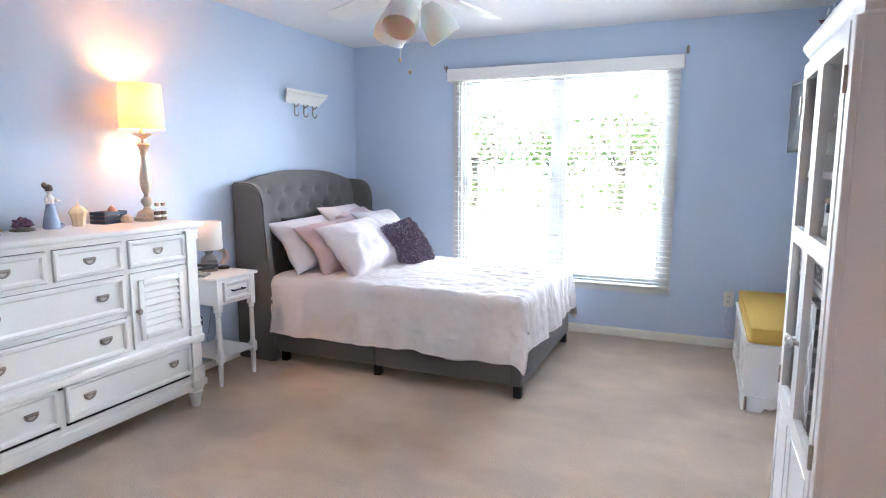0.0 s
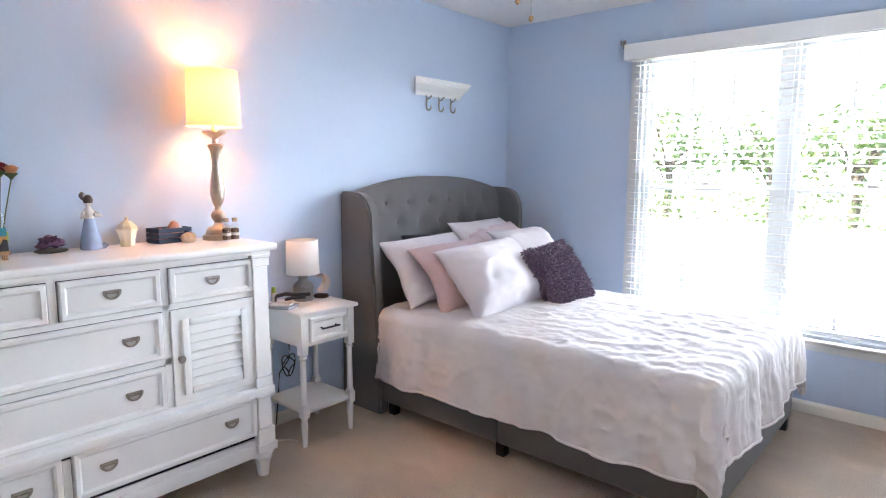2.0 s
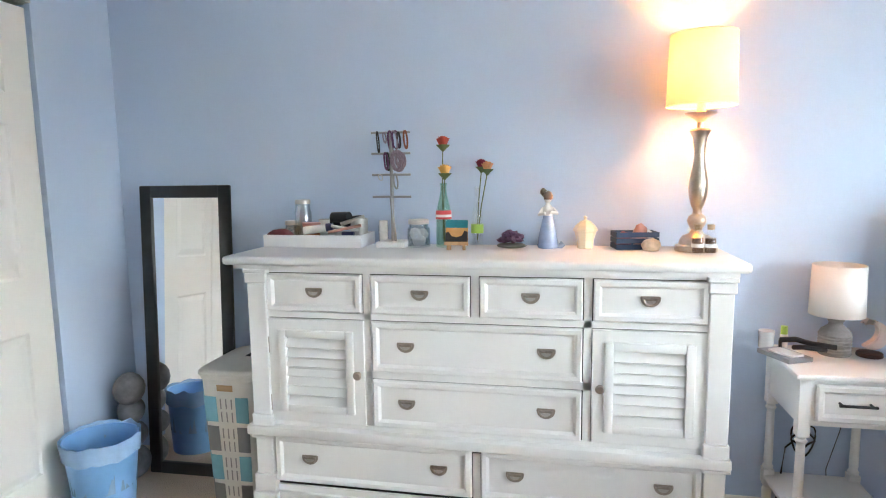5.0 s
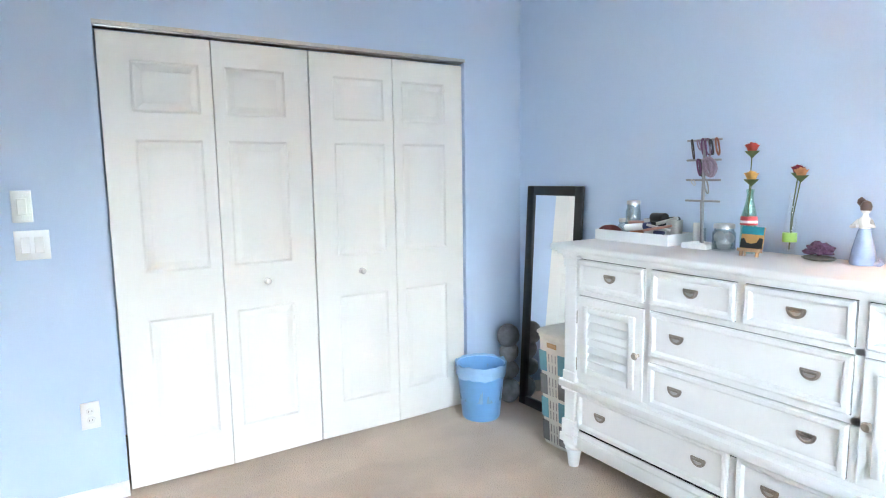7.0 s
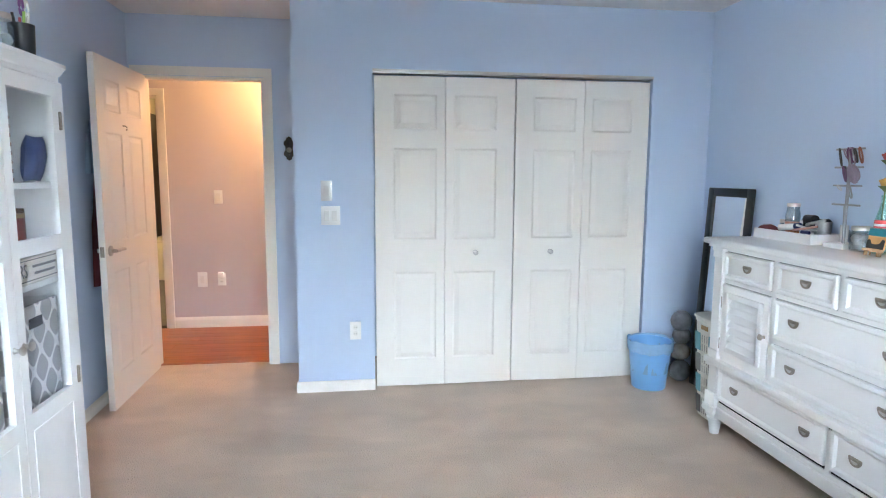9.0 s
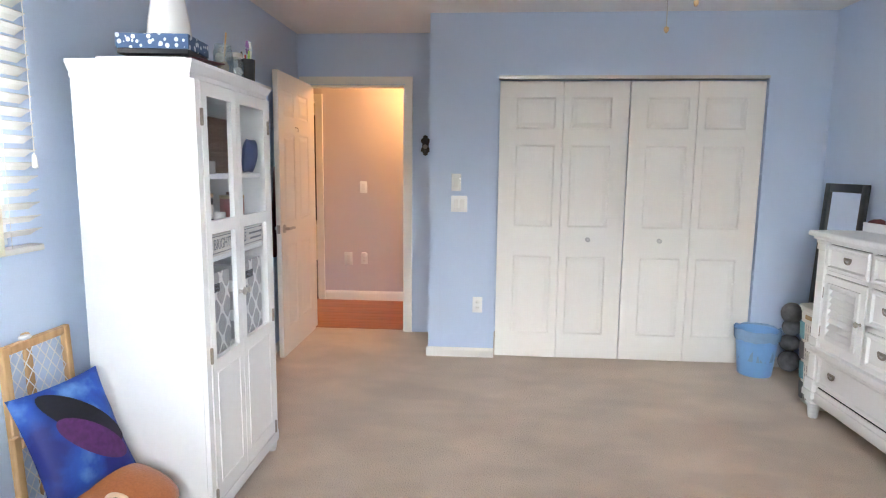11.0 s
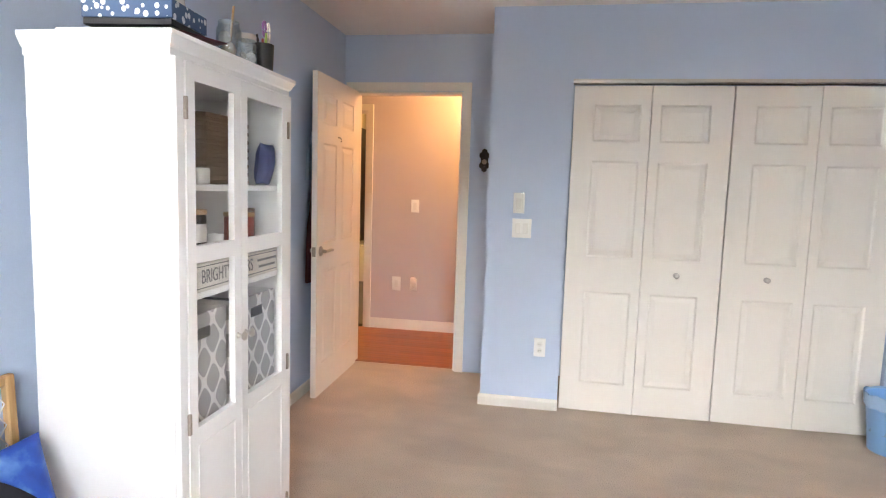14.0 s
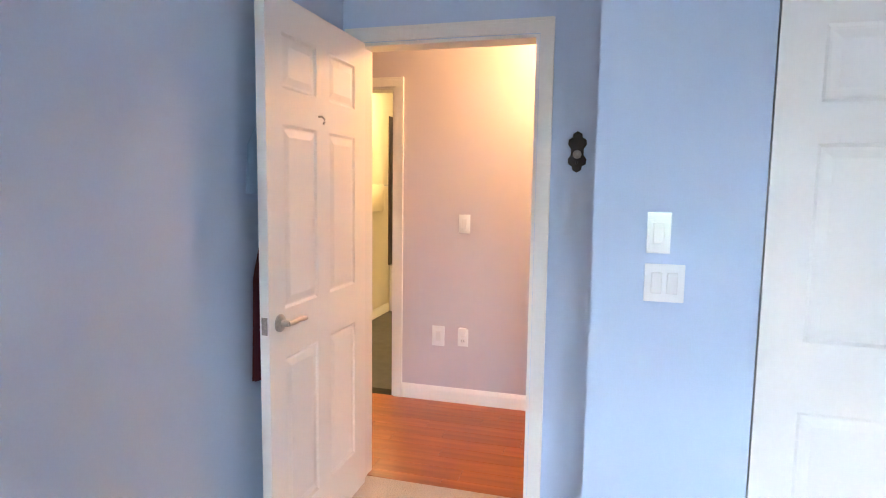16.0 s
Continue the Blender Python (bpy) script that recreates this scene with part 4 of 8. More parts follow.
def bed_pillow(w, h, t, seed, n=36):
    """A plump bed pillow: domed faces, drawn-in sides, soft ears at the corners, slumped towards its lower edge."""
    bm = bmesh.new()
    for s in (1, -1):
        rows = []
        for i in range(n + 1):
            row = []
            for j in range(n + 1):
                u, v = math.sin(math.pi / 2 * (2 * i / n - 1)), math.sin(math.pi / 2 * (2 * j / n - 1))
                pu, pv = u * (1 - 0.085 * (1 - v * v)), v * (1 - 0.10 * (1 - u * u))
                dome = math.sqrt(max(0.0, (1 - abs(u) ** 2.3) * (1 - abs(v) ** 2.3)))
                rim = 4 * dome * (1 - dome)
                pucker = 0.20 * rim * noise.noise(Vector((u * 5 + seed, v * 5, s * 3.0))) + 0.11 * (1 - abs(noise.noise(Vector((u * 3.2 - v + seed, v * 4.1 + u, s))))) ** 4
                z = s * t / 2 * dome * (1.08 - 0.22 * v + pucker + 0.16 * noise.noise(Vector((u * 1.7 + seed, v * 1.7, 2.0 * s))))
                z += 0.022 * noise.noise(Vector((u * 1.6 + 3 * seed, v * 1.6, 5))) - 0.035 * max(0.0, v) ** 2 * (0.4 + u * u)
                row.append(bm.verts.new((pu * w / 2, pv * h / 2, z)))
            rows.append(row)
        for i in range(n):
            for j in range(n):
                bm.faces.new((rows[i][j], rows[i + 1][j], rows[i + 1][j + 1], rows[i][j + 1]))
    bmesh.ops.remove_doubles(bm, verts=bm.verts[:], dist=0.0004)
    bmesh.ops.recalc_face_normals(bm, faces=bm.faces[:])
    return bm


def pillow(name, label, mat, centre, w, h, t, lean, turn=0, roll=0, flange=0.0, seed=0, category="pillow"):
    """Stands on its long edge, face to the foot of the bed, leaning back by lean degrees."""
    face = Matrix(((0, 0, 1, 0), (1, 0, 0, 0), (0, 1, 0, 0), (0, 0, 0, 1)))       # u to +y, v up, face to +x
    m = Matrix.Translation(centre) @ Matrix.Rotation(radians(turn), 4, "Z") @ Matrix.Rotation(radians(-lean), 4, "Y") @ Matrix.Rotation(radians(roll), 4, "X") @ face
    bm = bed_pillow(w, h, t * 1.12, seed)
    bm.transform(m)
    return solo(name, bm, mat, label, category, "pillows on the bed")


pillow("pillow", "black cushion behind the bed pillows", BLACK, (-3, 3.98, 0.8), 0.55, 0.42, 0.12, 14, 0, 0, 0, 1)
pillow("pillow", "plain white bed pillow leaning on the headboard", PILLOW, (-2.84, 3.75, 0.82), 0.66, 0.44, 0.17, 32, -3, 2, 0, 2)
pillow("pillow", "white bed pillow at the window side of the bed", PILLOW, (-2.88, 4.38, 0.87), 0.66, 0.46, 0.17, 28, 4, 0, 0, 3)
pillow("pillow", "pale pink pillow at the window side of the bed", PALEPINK, (-2.78, 4.42, 0.85), 0.64, 0.46, 0.15, 34, 3, 3, 0, 4)
pillow("pillow", "blush pink pillow between white pillows", PINK, (-2.64, 3.79, 0.805), 0.64, 0.44, 0.16, 32, -3, 3, 0, 5)
pillow("pillow", "large plain white pillow on the far side", PILLOW, (-2.54, 4.4, 0.83), 0.68, 0.50, 0.20, 36, 6, -3, 0, 6)
pillow("pillow", "plump white pillow in front", PILLOW, (-2.44, 3.83, 0.805), 0.66, 0.48, 0.21, 38, -6, 4, 0, 7)


def plush_cushion():
    bm = cushion(0.42, 0.40, 0.15, 0, 8, 26)
    rnd = random.Random(5)
    face = Matrix(((0, 0, 1, 0), (1, 0, 0, 0), (0, 1, 0, 0), (0, 0, 0, 1)))
    bm.transform(Matrix.Translation((-2.23, 4.16, 0.785)) @ Matrix.Rotation(radians(-4), 4, "Z") @ Matrix.Rotation(radians(-34), 4, "Y") @ Matrix.Rotation(radians(6), 4, "X") @ face)
    bmesh.ops.recalc_face_normals(bm, faces=bm.faces[:])
    body = bm.copy()
    fur = bmesh.new()
    faces = bm.faces[:]
    for f in faces:
        c, nrm = f.calc_center_median(), f.normal
        for _ in range(5):
            p = c + Vector([rnd.uniform(-0.009, 0.009) for _ in range(3)])
            d = (nrm + Vector([rnd.uniform(-0.8, 0.8) for _ in range(3)]) + Vector((0, 0, -0.5))).normalized() * rnd.uniform(0.012, 0.022)
            s = d.cross(Vector((rnd.uniform(-1, 1), rnd.uniform(-1, 1), 0.3))).normalized() * 0.0042
            fur.faces.new([fur.verts.new(q) for q in (p - s, p + s, p + d + s * 0.6, p + d - s * 0.6)])
    bm.free()
    root = thing("throw_pillow", (-2.23, 4.16, 0.6), "shaggy purple throw pillow on the bed", "pillow", "pillows on the bed")
    part("cover", body, PURPLE, root)
    part("shag", fur, PURPLE, root, smooth=False)


plush_cushion()

# ---- glass-door cabinet ----
earlier = set(bpy.data.objects)
KX, KY0, KY1, KT = 0.165, 1.495, 2.235, 1.665
CAB = thing("display_cabinet", (0.42, 1.865, 0), "tall white cabinet with two part-glazed doors", "cabinet")
KB = E - 0.02
part("side_panel", boxes((KX + 0.02, KB, KY0, KY0 + 0.018, 0.0, KT)), CABINET, CAB, smooth=False)
part("side_panel", boxes((KX + 0.02, KB, KY1 - 0.018, KY1, 0.0, KT)), CABINET, CAB, smooth=False)
part("back_panel", boxes((KB - 0.008, KB, KY0 + 0.018, KY1 - 0.018, 0.08, KT)), CABINET, CAB, smooth=False)
part("floor_panel", boxes((KX + 0.022, KB - 0.008, KY0 + 0.018, KY1 - 0.018, 0.085, 0.105)), CABINET, CAB, smooth=False)
for z in (0.585, 1.03, 1.138, 1.34):
    part("shelf", boxes((KX + 0.03, KB - 0.008, KY0 + 0.018, KY1 - 0.018, z - 0.018, z)), CABINET, CAB, smooth=False)
part("top_panel", boxes((KX + 0.02, KB, KY0 + 0.018, KY1 - 0.018, KT - 0.018, KT)), CABINET, CAB, smooth=False)


def crown():
    bm = bmesh.new()
    prof = ((0.000, 0.0), (0.006, 0.004), (0.006, 0.020), (0.012, 0.026), (0.022, 0.044), (0.026, 0.050), (0.026, 0.062), (0.0, 0.062))
    path = [(KB, KY0, 0, -1), (KX + 0.02, KY0, -1, -1), (KX + 0.02, KY1, -1, 1), (KB, KY1, 0, 1)]
    rings = []
    for x, y, nx, ny in path:
        rings.append([bm.verts.new((x + nx * u, y + ny * u, KT + v)) for u, v in prof])
    for a, b in zip(rings, rings[1:]):
        for k in range(len(prof)):
            bm.faces.new((a[k], a[(k + 1) % len(prof)], b[(k + 1) % len(prof)], b[k]))
    box(bm, KX + 0.02, KB, KY0, KY1, KT + 0.045, KT + 0.0615)
    return bm


part("crown_moulding", crown(), CABINET, CAB, smooth=False)
part("face_stile", bevelled(KX, KX + 0.02, KY0, KY0 + 0.042, 0.06, KT, 0.002, 1), CABINET, CAB, smooth=False)
part("face_stile", bevelled(KX, KX + 0.02, KY1 - 0.038, KY1, 0.06, KT, 0.002, 1), CABINET, CAB, smooth=False)
part("base_rail", bevelled(KX - 0.004, KX + 0.02, KY0 - 0.003, KY1 + 0.003, 0.045, 0.10, 0.003, 1), CABINET, CAB, smooth=False)
for y in (KY0 + 0.028, KY1 - 0.028):
    part("foot", lathe([(0.020, 0), (0.026, 0.02), (0.031, 0.05)], KX + 0.026, y, 4), CABINET, CAB)


def panelled(x0, x1, y0, y1, z0, z1, holes):
    """One upright board in the yz plane with rectangular openings right through it, one above the other."""
    bm = bmesh.new()
    ya, yb = holes[0][0], holes[0][1]
    zs = [z0] + [z for h in holes for z in (h[2], h[3])] + [z1]
    ys = [y0, ya, yb, y1]
    v = {(k, i, j): bm.verts.new((x, ys[i], zs[j])) for k, x in enumerate((x0, x1)) for i in range(4) for j in range(len(zs))}
    solid = {(i, j) for i in range(3) for j in range(len(zs) - 1) if not (i == 1 and j % 2 == 1)}
    for i, j in solid:
        for k in (0, 1):
            bm.faces.new((v[k, i, j], v[k, i + 1, j], v[k, i + 1, j + 1], v[k, i, j + 1]))
        for di, dj, a, b in ((-1, 0, (i, j), (i, j + 1)), (1, 0, (i + 1, j), (i + 1, j + 1)), (0, -1, (i, j), (i + 1, j)), (0, 1, (i, j + 1), (i + 1, j + 1))):
            if (i + di, j + dj) not in solid:
                bm.faces.new((v[(0, *a)], v[(0, *b)], v[(1, *b)], v[(1, *a)]))
    bmesh.ops.recalc_face_normals(bm, faces=bm.faces[:])
    return bm


def glazed_door(y0, y1, knob_y, hinge_y):
    s = 0.042
    x0, x1 = KX - 0.003, KX + 0.019
    d = part("door", panelled(x0, x1, y0, y1, 0.105, KT - 0.004, ((y0 + s, y1 - s, 0.655, 1.124), (y0 + s, y1 - s, 1.172, KT - 0.05))), CABINET, CAB, "white door with two glass panes over a solid panel", smooth=False)
    for r in ((y0 + s, y0 + s + 0.006, 0.165, 0.602), (y1 - s - 0.006, y1 - s, 0.165, 0.602), (y0 + s + 0.006, y1 - s - 0.006, 0.165, 0.171), (y0 + s + 0.006, y1 - s - 0.006, 0.596, 0.602)):
        part("panel_bead", boxes((x0 - 0.003, x0 + 0.001, *r)), CABINET, d, smooth=False)
    for z0, z1 in ((0.655, 1.124), (1.172, KT - 0.05)):
        p = part("pane", boxes((x0 + 0.009, x0 + 0.012, y0 + s, y1 - s, z0, z1)), GLASS, d, "clear cabinet glass", smooth=False)
        p.visible_shadow = False
    q = Matrix.Rotation(radians(-90), 4, "Y")
    part("knob", lathe([(0.010, 0), (0.007, 0.004), (0.006, 0.015), (0.013, 0.021), (0.015, 0.027), (0.010, 0.032), (0.002, 0.033)], seg=16, m=Matrix.Translation((x0, knob_y, 0.868)) @ q), NICKEL, d, "small round metal knob")
    for z in (0.13, 0.68, 1.54):
        part("hinge", bevelled(x0 - 0.007, x0 + 0.004, hinge_y - 0.006, hinge_y + 0.006, z - 0.03, z + 0.03, 0.002, 1), PEWTER, d)


glazed_door(1.895, 2.195, 1.918, 2.199)
glazed_door(1.540, 1.892, 1.868, 1.536)

# ---- what stands in the cabinet ----
def trellis_material():
    m = material("grey_trellis_fabric", (0.36, 0.36, 0.37), 0.9, grain=0.08, scale=300, bump=0.3)
    nt = m.node_tree
    p = nt.nodes["Principled BSDF"]
    co = nt.nodes.new("ShaderNodeTexCoord")
    sep = nt.nodes.new("ShaderNodeSeparateXYZ")
    nt.links.new(co.outputs["Object"], sep.inputs[0])

    def math_node(op, a, b=None):
        n = nt.nodes.new("ShaderNodeMath")
        n.operation = op
        for i, v in enumerate((a, b)):
            if v is None:
                continue
            if isinstance(v, (int, float)):
                n.inputs[i].default_value = v
            else:
                nt.links.new(v, n.inputs[i])
        return n.outputs[0]
    cy = math_node("COSINE", math_node("MULTIPLY", sep.outputs["Y"], 2 * math.pi / 0.105))
    cz = math_node("COSINE", math_node("MULTIPLY", sep.outputs["Z"], 2 * math.pi / 0.125))
    f = math_node("ABSOLUTE", math_node("ADD", math_node("MULTIPLY", cy, math_node("ADD", math_node("MULTIPLY", cz, 0.0), 1.0)), cz))
    line = math_node("LESS_THAN", f, 0.36)
    mix = nt.nodes.new("ShaderNodeMix")
    mix.data_type = "RGBA"
    nt.links.new(line, mix.inputs["Factor"])
    old = p.inputs["Base Color"].links[0].from_socket
    nt.links.new(old, mix.inputs["A"])
    mix.inputs["B"].default_value = (0.72, 0.72, 0.72, 1)
    nt.links.new(mix.outputs["Result"], p.inputs["Base Color"])
    return m


TRELLIS = trellis_material()
CHARCOAL = material("charcoal_fabric", (0.05, 0.05, 0.055), 0.9, grain=0.2, scale=200, bump=0.3)


def storage_bin(y0, y1):
    x0, x1, z0, z1 = KX + 0.045, KB - 0.06, 0.586, 0.962
    root = thing("storage_bin", ((x0 + x1) / 2, (y0 + y1) / 2, z0), "grey fabric storage bin with white trellis pattern", "storage bin", "storage bins in the cabinet")
    t = 0.006
    part("fabric_wall", boxes((x0, x0 + t, y0, y1, z0, z1), (x1 - t, x1, y0, y1, z0, z1), (x0 + t, x1 - t, y0, y0 + t, z0, z1), (x0 + t, x1 - t, y1 - t, y1, z0, z1), (x0 + t, x1 - t, y0 + t, y1 - t, z0, z0 + t)), TRELLIS, root, smooth=False)
    part("lining", boxes((x0 + t, x1 - t, y0 + t, y1 - t, z0 + t, z1 - 0.05)), CHARCOAL, root, "dark fabric lining", smooth=False)
    part("handle", bevelled(x0 - 0.003, x0 - 0.0005, (y0 + y1) / 2 - 0.042, (y0 + y1) / 2 + 0.042, z1 - 0.075, z1 - 0.042, 0.001, 1), CHARCOAL, root, "dark grip hole")


storage_bin(1.915, 2.195)
storage_bin(1.555, 1.85)


def text_mesh(body, size, mat, m):
    """Flat lettering as a mesh."""
    cu = bpy.data.curves.new("lettering", "FONT")
    cu.body, cu.size, cu.extrude, cu.align_x, cu.align_y = body, size, 0.0006, "CENTER", "CENTER"
    ob = bpy.data.objects.new("lettering", cu)
    me = bpy.data.meshes.new_from_object(ob)
    bpy.data.objects.remove(ob)
    me.transform(m)
    me.materials.clear()
    me.materials.append(mat)
    return me


SIGNPAPER = wood_material("whitewashed_sign_wood", (0.50, 0.48, 0.45), (0.66, 0.64, 0.60), 4, 0.7, 1)
INK = material("grey_sign_ink", (0.16, 0.16, 0.17), 0.8)
FACE_W = Matrix(((0, 0, -1, 0), (-1, 0, 0, 0), (0, 1, 0, 0), (0, 0, 0, 1)))     # faces -x, reads along -y
sign = thing("wooden_sign", (0.235, 1.865, 1.031), "whitewashed wooden sign with grey capital lettering", "sign")
part("board", bevelled(0.190, 0.202, 1.565, 2.180, 1.0315, 1.115, 0.002, 1), SIGNPAPER, sign, smooth=False)
part("lettering", text_mesh("BRIGHTWATERS", 0.058, INK, Matrix.Translation((0.1895, 1.925, 1.073)) @ Matrix.Diagonal((1, 0.76, 1, 1)) @ FACE_W), INK, sign, smooth=False)
for i, (a, b) in enumerate(((1.60, 1.71), (1.61, 1.70))):
    part("small_text_line", boxes((0.1892, 0.1899, a - 0.02, b + 0.02, 1.080 - i * 0.022, 1.088 - i * 0.022)), INK, sign, smooth=False)
for z in (1.041, 1.104):
    part("border_line", boxes((0.1893, 0.1899, 1.575, 2.17, z, z + 0.003)), INK, sign, smooth=False)

WICKER = material("brown_woven_wicker", (0.16, 0.085, 0.04), 0.8, grain=0.45, scale=90, bump=1.0, stain=0.15)
AMBERLID = wood_material("bamboo_lid", (0.40, 0.24, 0.10), (0.55, 0.36, 0.18), 4, 0.5, 1)
SMOKED = material("smoked_candle_glass", (0.02, 0.018, 0.016), 0.08)
CREAMLABEL = material("paper_label", (0.72, 0.70, 0.66), 0.7, grain=0.05)
CERAMIC = material("white_ceramic", (0.78, 0.77, 0.75), 0.2)
NAVYCLOTH = material("blue_patterned_cloth", (0.035, 0.055, 0.17), 0.85, grain=0.5, scale=60, bump=0.4)
REDWAX = material("red_candle_wax", (0.30, 0.045, 0.03), 0.4, grain=0.05)
SHELF1, SHELF2 = 1.341, 1.139


def woven_box(name, x0, x1, y0, y1, z0, z1, label):
    bm = bmesh.new()
    n = int((z1 - z0) / 0.014)
    for i in range(n):
        g = 0.003 * (i % 2)
        box(bm, x0 + g, x1 - g, y0 + g, y1 - g, z0 + i * 0.014, z0 + i * 0.014 + 0.0135)
    bmesh.ops.bevel(bm, geom=bm.edges[:], offset=0.002, segments=1, affect="EDGES")
    return solo(name, bm, WICKER, label, "basket", smooth=False)


woven_box("wicker_basket", 0.33, 0.60, 1.935, 2.200, SHELF1, SHELF1 + 0.245, "brown woven wicker box on the cabinet shelf")
woven_box("wicker_basket", 0.285, 0.58, 1.62, 1.905, SHELF1, SHELF1 + 0.235, "brown woven wicker box on the cabinet shelf")


def bottle_thing(name, label, category, x, y, z, profile, mat, cap=None, band=None):
    root = thing(name, (x, y, z), label, category)
    part("body", lathe(profile, x, y, 20, m=Matrix.Translation((0, 0, z))), mat, root)
    if cap:
        part("lid", lathe(cap[0], x, y, 20, m=Matrix.Translation((0, 0, z))), cap[1], root)
    if band:
        r, z0, z1, mm = band
        part("paper_label", lathe([(r, z0), (r, z1)], x, y, 20, m=Matrix.Translation((0, 0, z))), mm, root)
    return root


bottle_thing("lotion_bottle", "clear bottle with a white paper label", "bottle", 0.26, 2.13, SHELF1, [(0.026, 0), (0.028, 0.006), (0.028, 0.125), (0.012, 0.145), (0.012, 0.16)], GLASS, ([(0.013, 0.16), (0.013, 0.175), (0.002, 0.176)], CERAMIC), (0.0275, 0.02, 0.115, CREAMLABEL))
bottle_thing("candle_tin", "small silver candle tin with lid", "candle", 0.235, 2.02, SHELF1, [(0.029, 0), (0.030, 0.003), (0.030, 0.034)], NICKEL, ([(0.031, 0.034), (0.031, 0.046), (0.028, 0.048), (0.002, 0.048)], NICKEL))
solo("white_stick", tube([(0.30, 2.035, SHELF1), (0.31, 2.02, SHELF1 + 0.24)], 0.005), CERAMIC, "thin white stick leaning in the cabinet", "stick")
bm = cushion(0.11, 0.15, 0.06, 0, 21, 14)
bm.transform(Matrix.Translation((0.243, 1.572, SHELF1 + 0.075)) @ Matrix.Rotation(radians(-8), 4, "Y") @ Matrix(((0, 0, 1, 0), (1, 0, 0, 0), (0, 1, 0, 0), (0, 0, 0, 1))))
solo("cloth_pouch", bm, NAVYCLOTH, "blue patterned cloth pouch on the shelf", "pouch")
bottle_thing("jar_candle", "dark glass jar candle with wooden lid", "candle", 0.27, 2.015, SHELF2, [(0.042, 0), (0.045, 0.006), (0.045, 0.105), (0.042, 0.112)], SMOKED, ([(0.047, 0.112), (0.047, 0.126), (0.002, 0.127)], AMBERLID), (0.0456, 0.03, 0.085, CREAMLABEL))
bottle_thing("jar_candle", "red jar candle with wooden lid", "candle", 0.29, 1.685, SHELF2, [(0.052, 0), (0.056, 0.006), (0.056, 0.085), (0.052, 0.092)], REDWAX, ([(0.058, 0.092), (0.058, 0.105), (0.002, 0.106)], AMBERLID))
bottle_thing("white_bowl", "small white ceramic bowl on the shelf", "bowl", 0.25, 2.13, SHELF2, [(0.030, 0), (0.046, 0.010), (0.050, 0.045), (0.046, 0.045), (0.040, 0.012), (0.002, 0.010)], CERAMIC)
bottle_thing("glass_candle", "small clear glass candle cup", "candle", 0.235, 1.935, SHELF2, [(0.026, 0), (0.028, 0.004), (0.028, 0.05), (0.026, 0.05), (0.025, 0.006), (0.002, 0.006)], CERAMIC)
solo("photo_frame", boxes((0.42, 0.43, 2.07, 2.18, SHELF2, SHELF2 + 0.15), (0.414, 0.42, 2.07, 2.08, SHELF2, SHELF2 + 0.15), (0.414, 0.42, 2.17, 2.18, SHELF2, SHELF2 + 0.15), (0.414, 0.42, 2.08, 2.17, SHELF2 + 0.14, SHELF2 + 0.15), (0.414, 0.42, 2.08, 2.17, SHELF2, SHELF2 + 0.01)), PINE, "small wooden picture frame on the shelf", "frame", smooth=False)
solo("small_box", bevelled(0.30, 0.36, 1.545, 1.60, SHELF2, SHELF2 + 0.115, 0.003), WICKER, "small brown box on the shelf", "box")

# ---- on top of the cabinet ----
CT = KT + 0.062


def floral_material():
    m = material("blue_floral_paper", (0.05, 0.10, 0.22), 0.5)
    nt = m.node_tree
    p = nt.nodes["Principled BSDF"]
    co = nt.nodes.new("ShaderNodeTexCoord")
    v = nt.nodes.new("ShaderNodeTexVoronoi")
    v.inputs["Scale"].default_value = 48
    nt.links.new(co.outputs["Object"], v.inputs["Vector"])
    ramp = nt.nodes.new("ShaderNodeValToRGB")
    ramp.color_ramp.interpolation = "CONSTANT"
    ramp.color_ramp.elements[0].color = (0.62, 0.66, 0.70, 1)
    ramp.color_ramp.elements[1].position, ramp.color_ramp.elements[1].color = 0.40, (0.03, 0.075, 0.17, 1)
    nt.links.new(v.outputs["Distance"], ramp.inputs[0])
    nt.links.new(ramp.outputs[0], p.inputs["Base Color"])
    return m


FLORAL = floral_material()
KRAFT = material("kraft_board", (0.45, 0.33, 0.22), 0.8, grain=0.08)
PAPER = material("white_paper", (0.75, 0.75, 0.74), 0.8)
DARKCARD = material("dark_red_card", (0.10, 0.02, 0.03), 0.6)


def flat_sheet(name, label, cx, cy, z, w, d, t, turn, mat, category):
    bm = bevelled(-w / 2, w / 2, -d / 2, d / 2, 0, t, min(0.0015, t / 3), 1)
    bm.transform(Matrix.Translation((cx, cy, z)) @ Matrix.Rotation(radians(turn), 4, "Z"))
    return solo(name, bm, mat, label, category, smooth=False)


flat_sheet("paper_stack", "stack of white papers on the cabinet", 0.39, 2.10, CT, 0.34, 0.25, 0.012, 4, PAPER, "papers")
flat_sheet("folder", "black folder lying on papers", 0.36, 2.07, CT + 0.0125, 0.28, 0.22, 0.007, -8, BLACK, "folder")
flat_sheet("card", "dark red card under the box", 0.28, 2.03, CT + 0.020, 0.20, 0.17, 0.004, -18, DARKCARD, "card")
fb = thing("gift_box", (0.35, 2.08, CT + 0.0245), "flat box with blue and white floral paper", "box")
bm = bevelled(-0.135, 0.135, -0.10, 0.10, 0, 0.018, 0.002, 1)
mb = Matrix.Translation((0.355, 2.10, CT + 0.0245)) @ Matrix.Rotation(radians(6), 4, "Z")
bm.transform(mb)
part("box_base", bm, BLACK, fb, "dark lower part", smooth=False)
bm = bevelled(-0.138, 0.138, -0.103, 0.103, 0.018, 0.068, 0.002, 1)
bm.transform(mb)
part("box_lid", bm, FLORAL, fb, "blue and white floral lid", smooth=False)
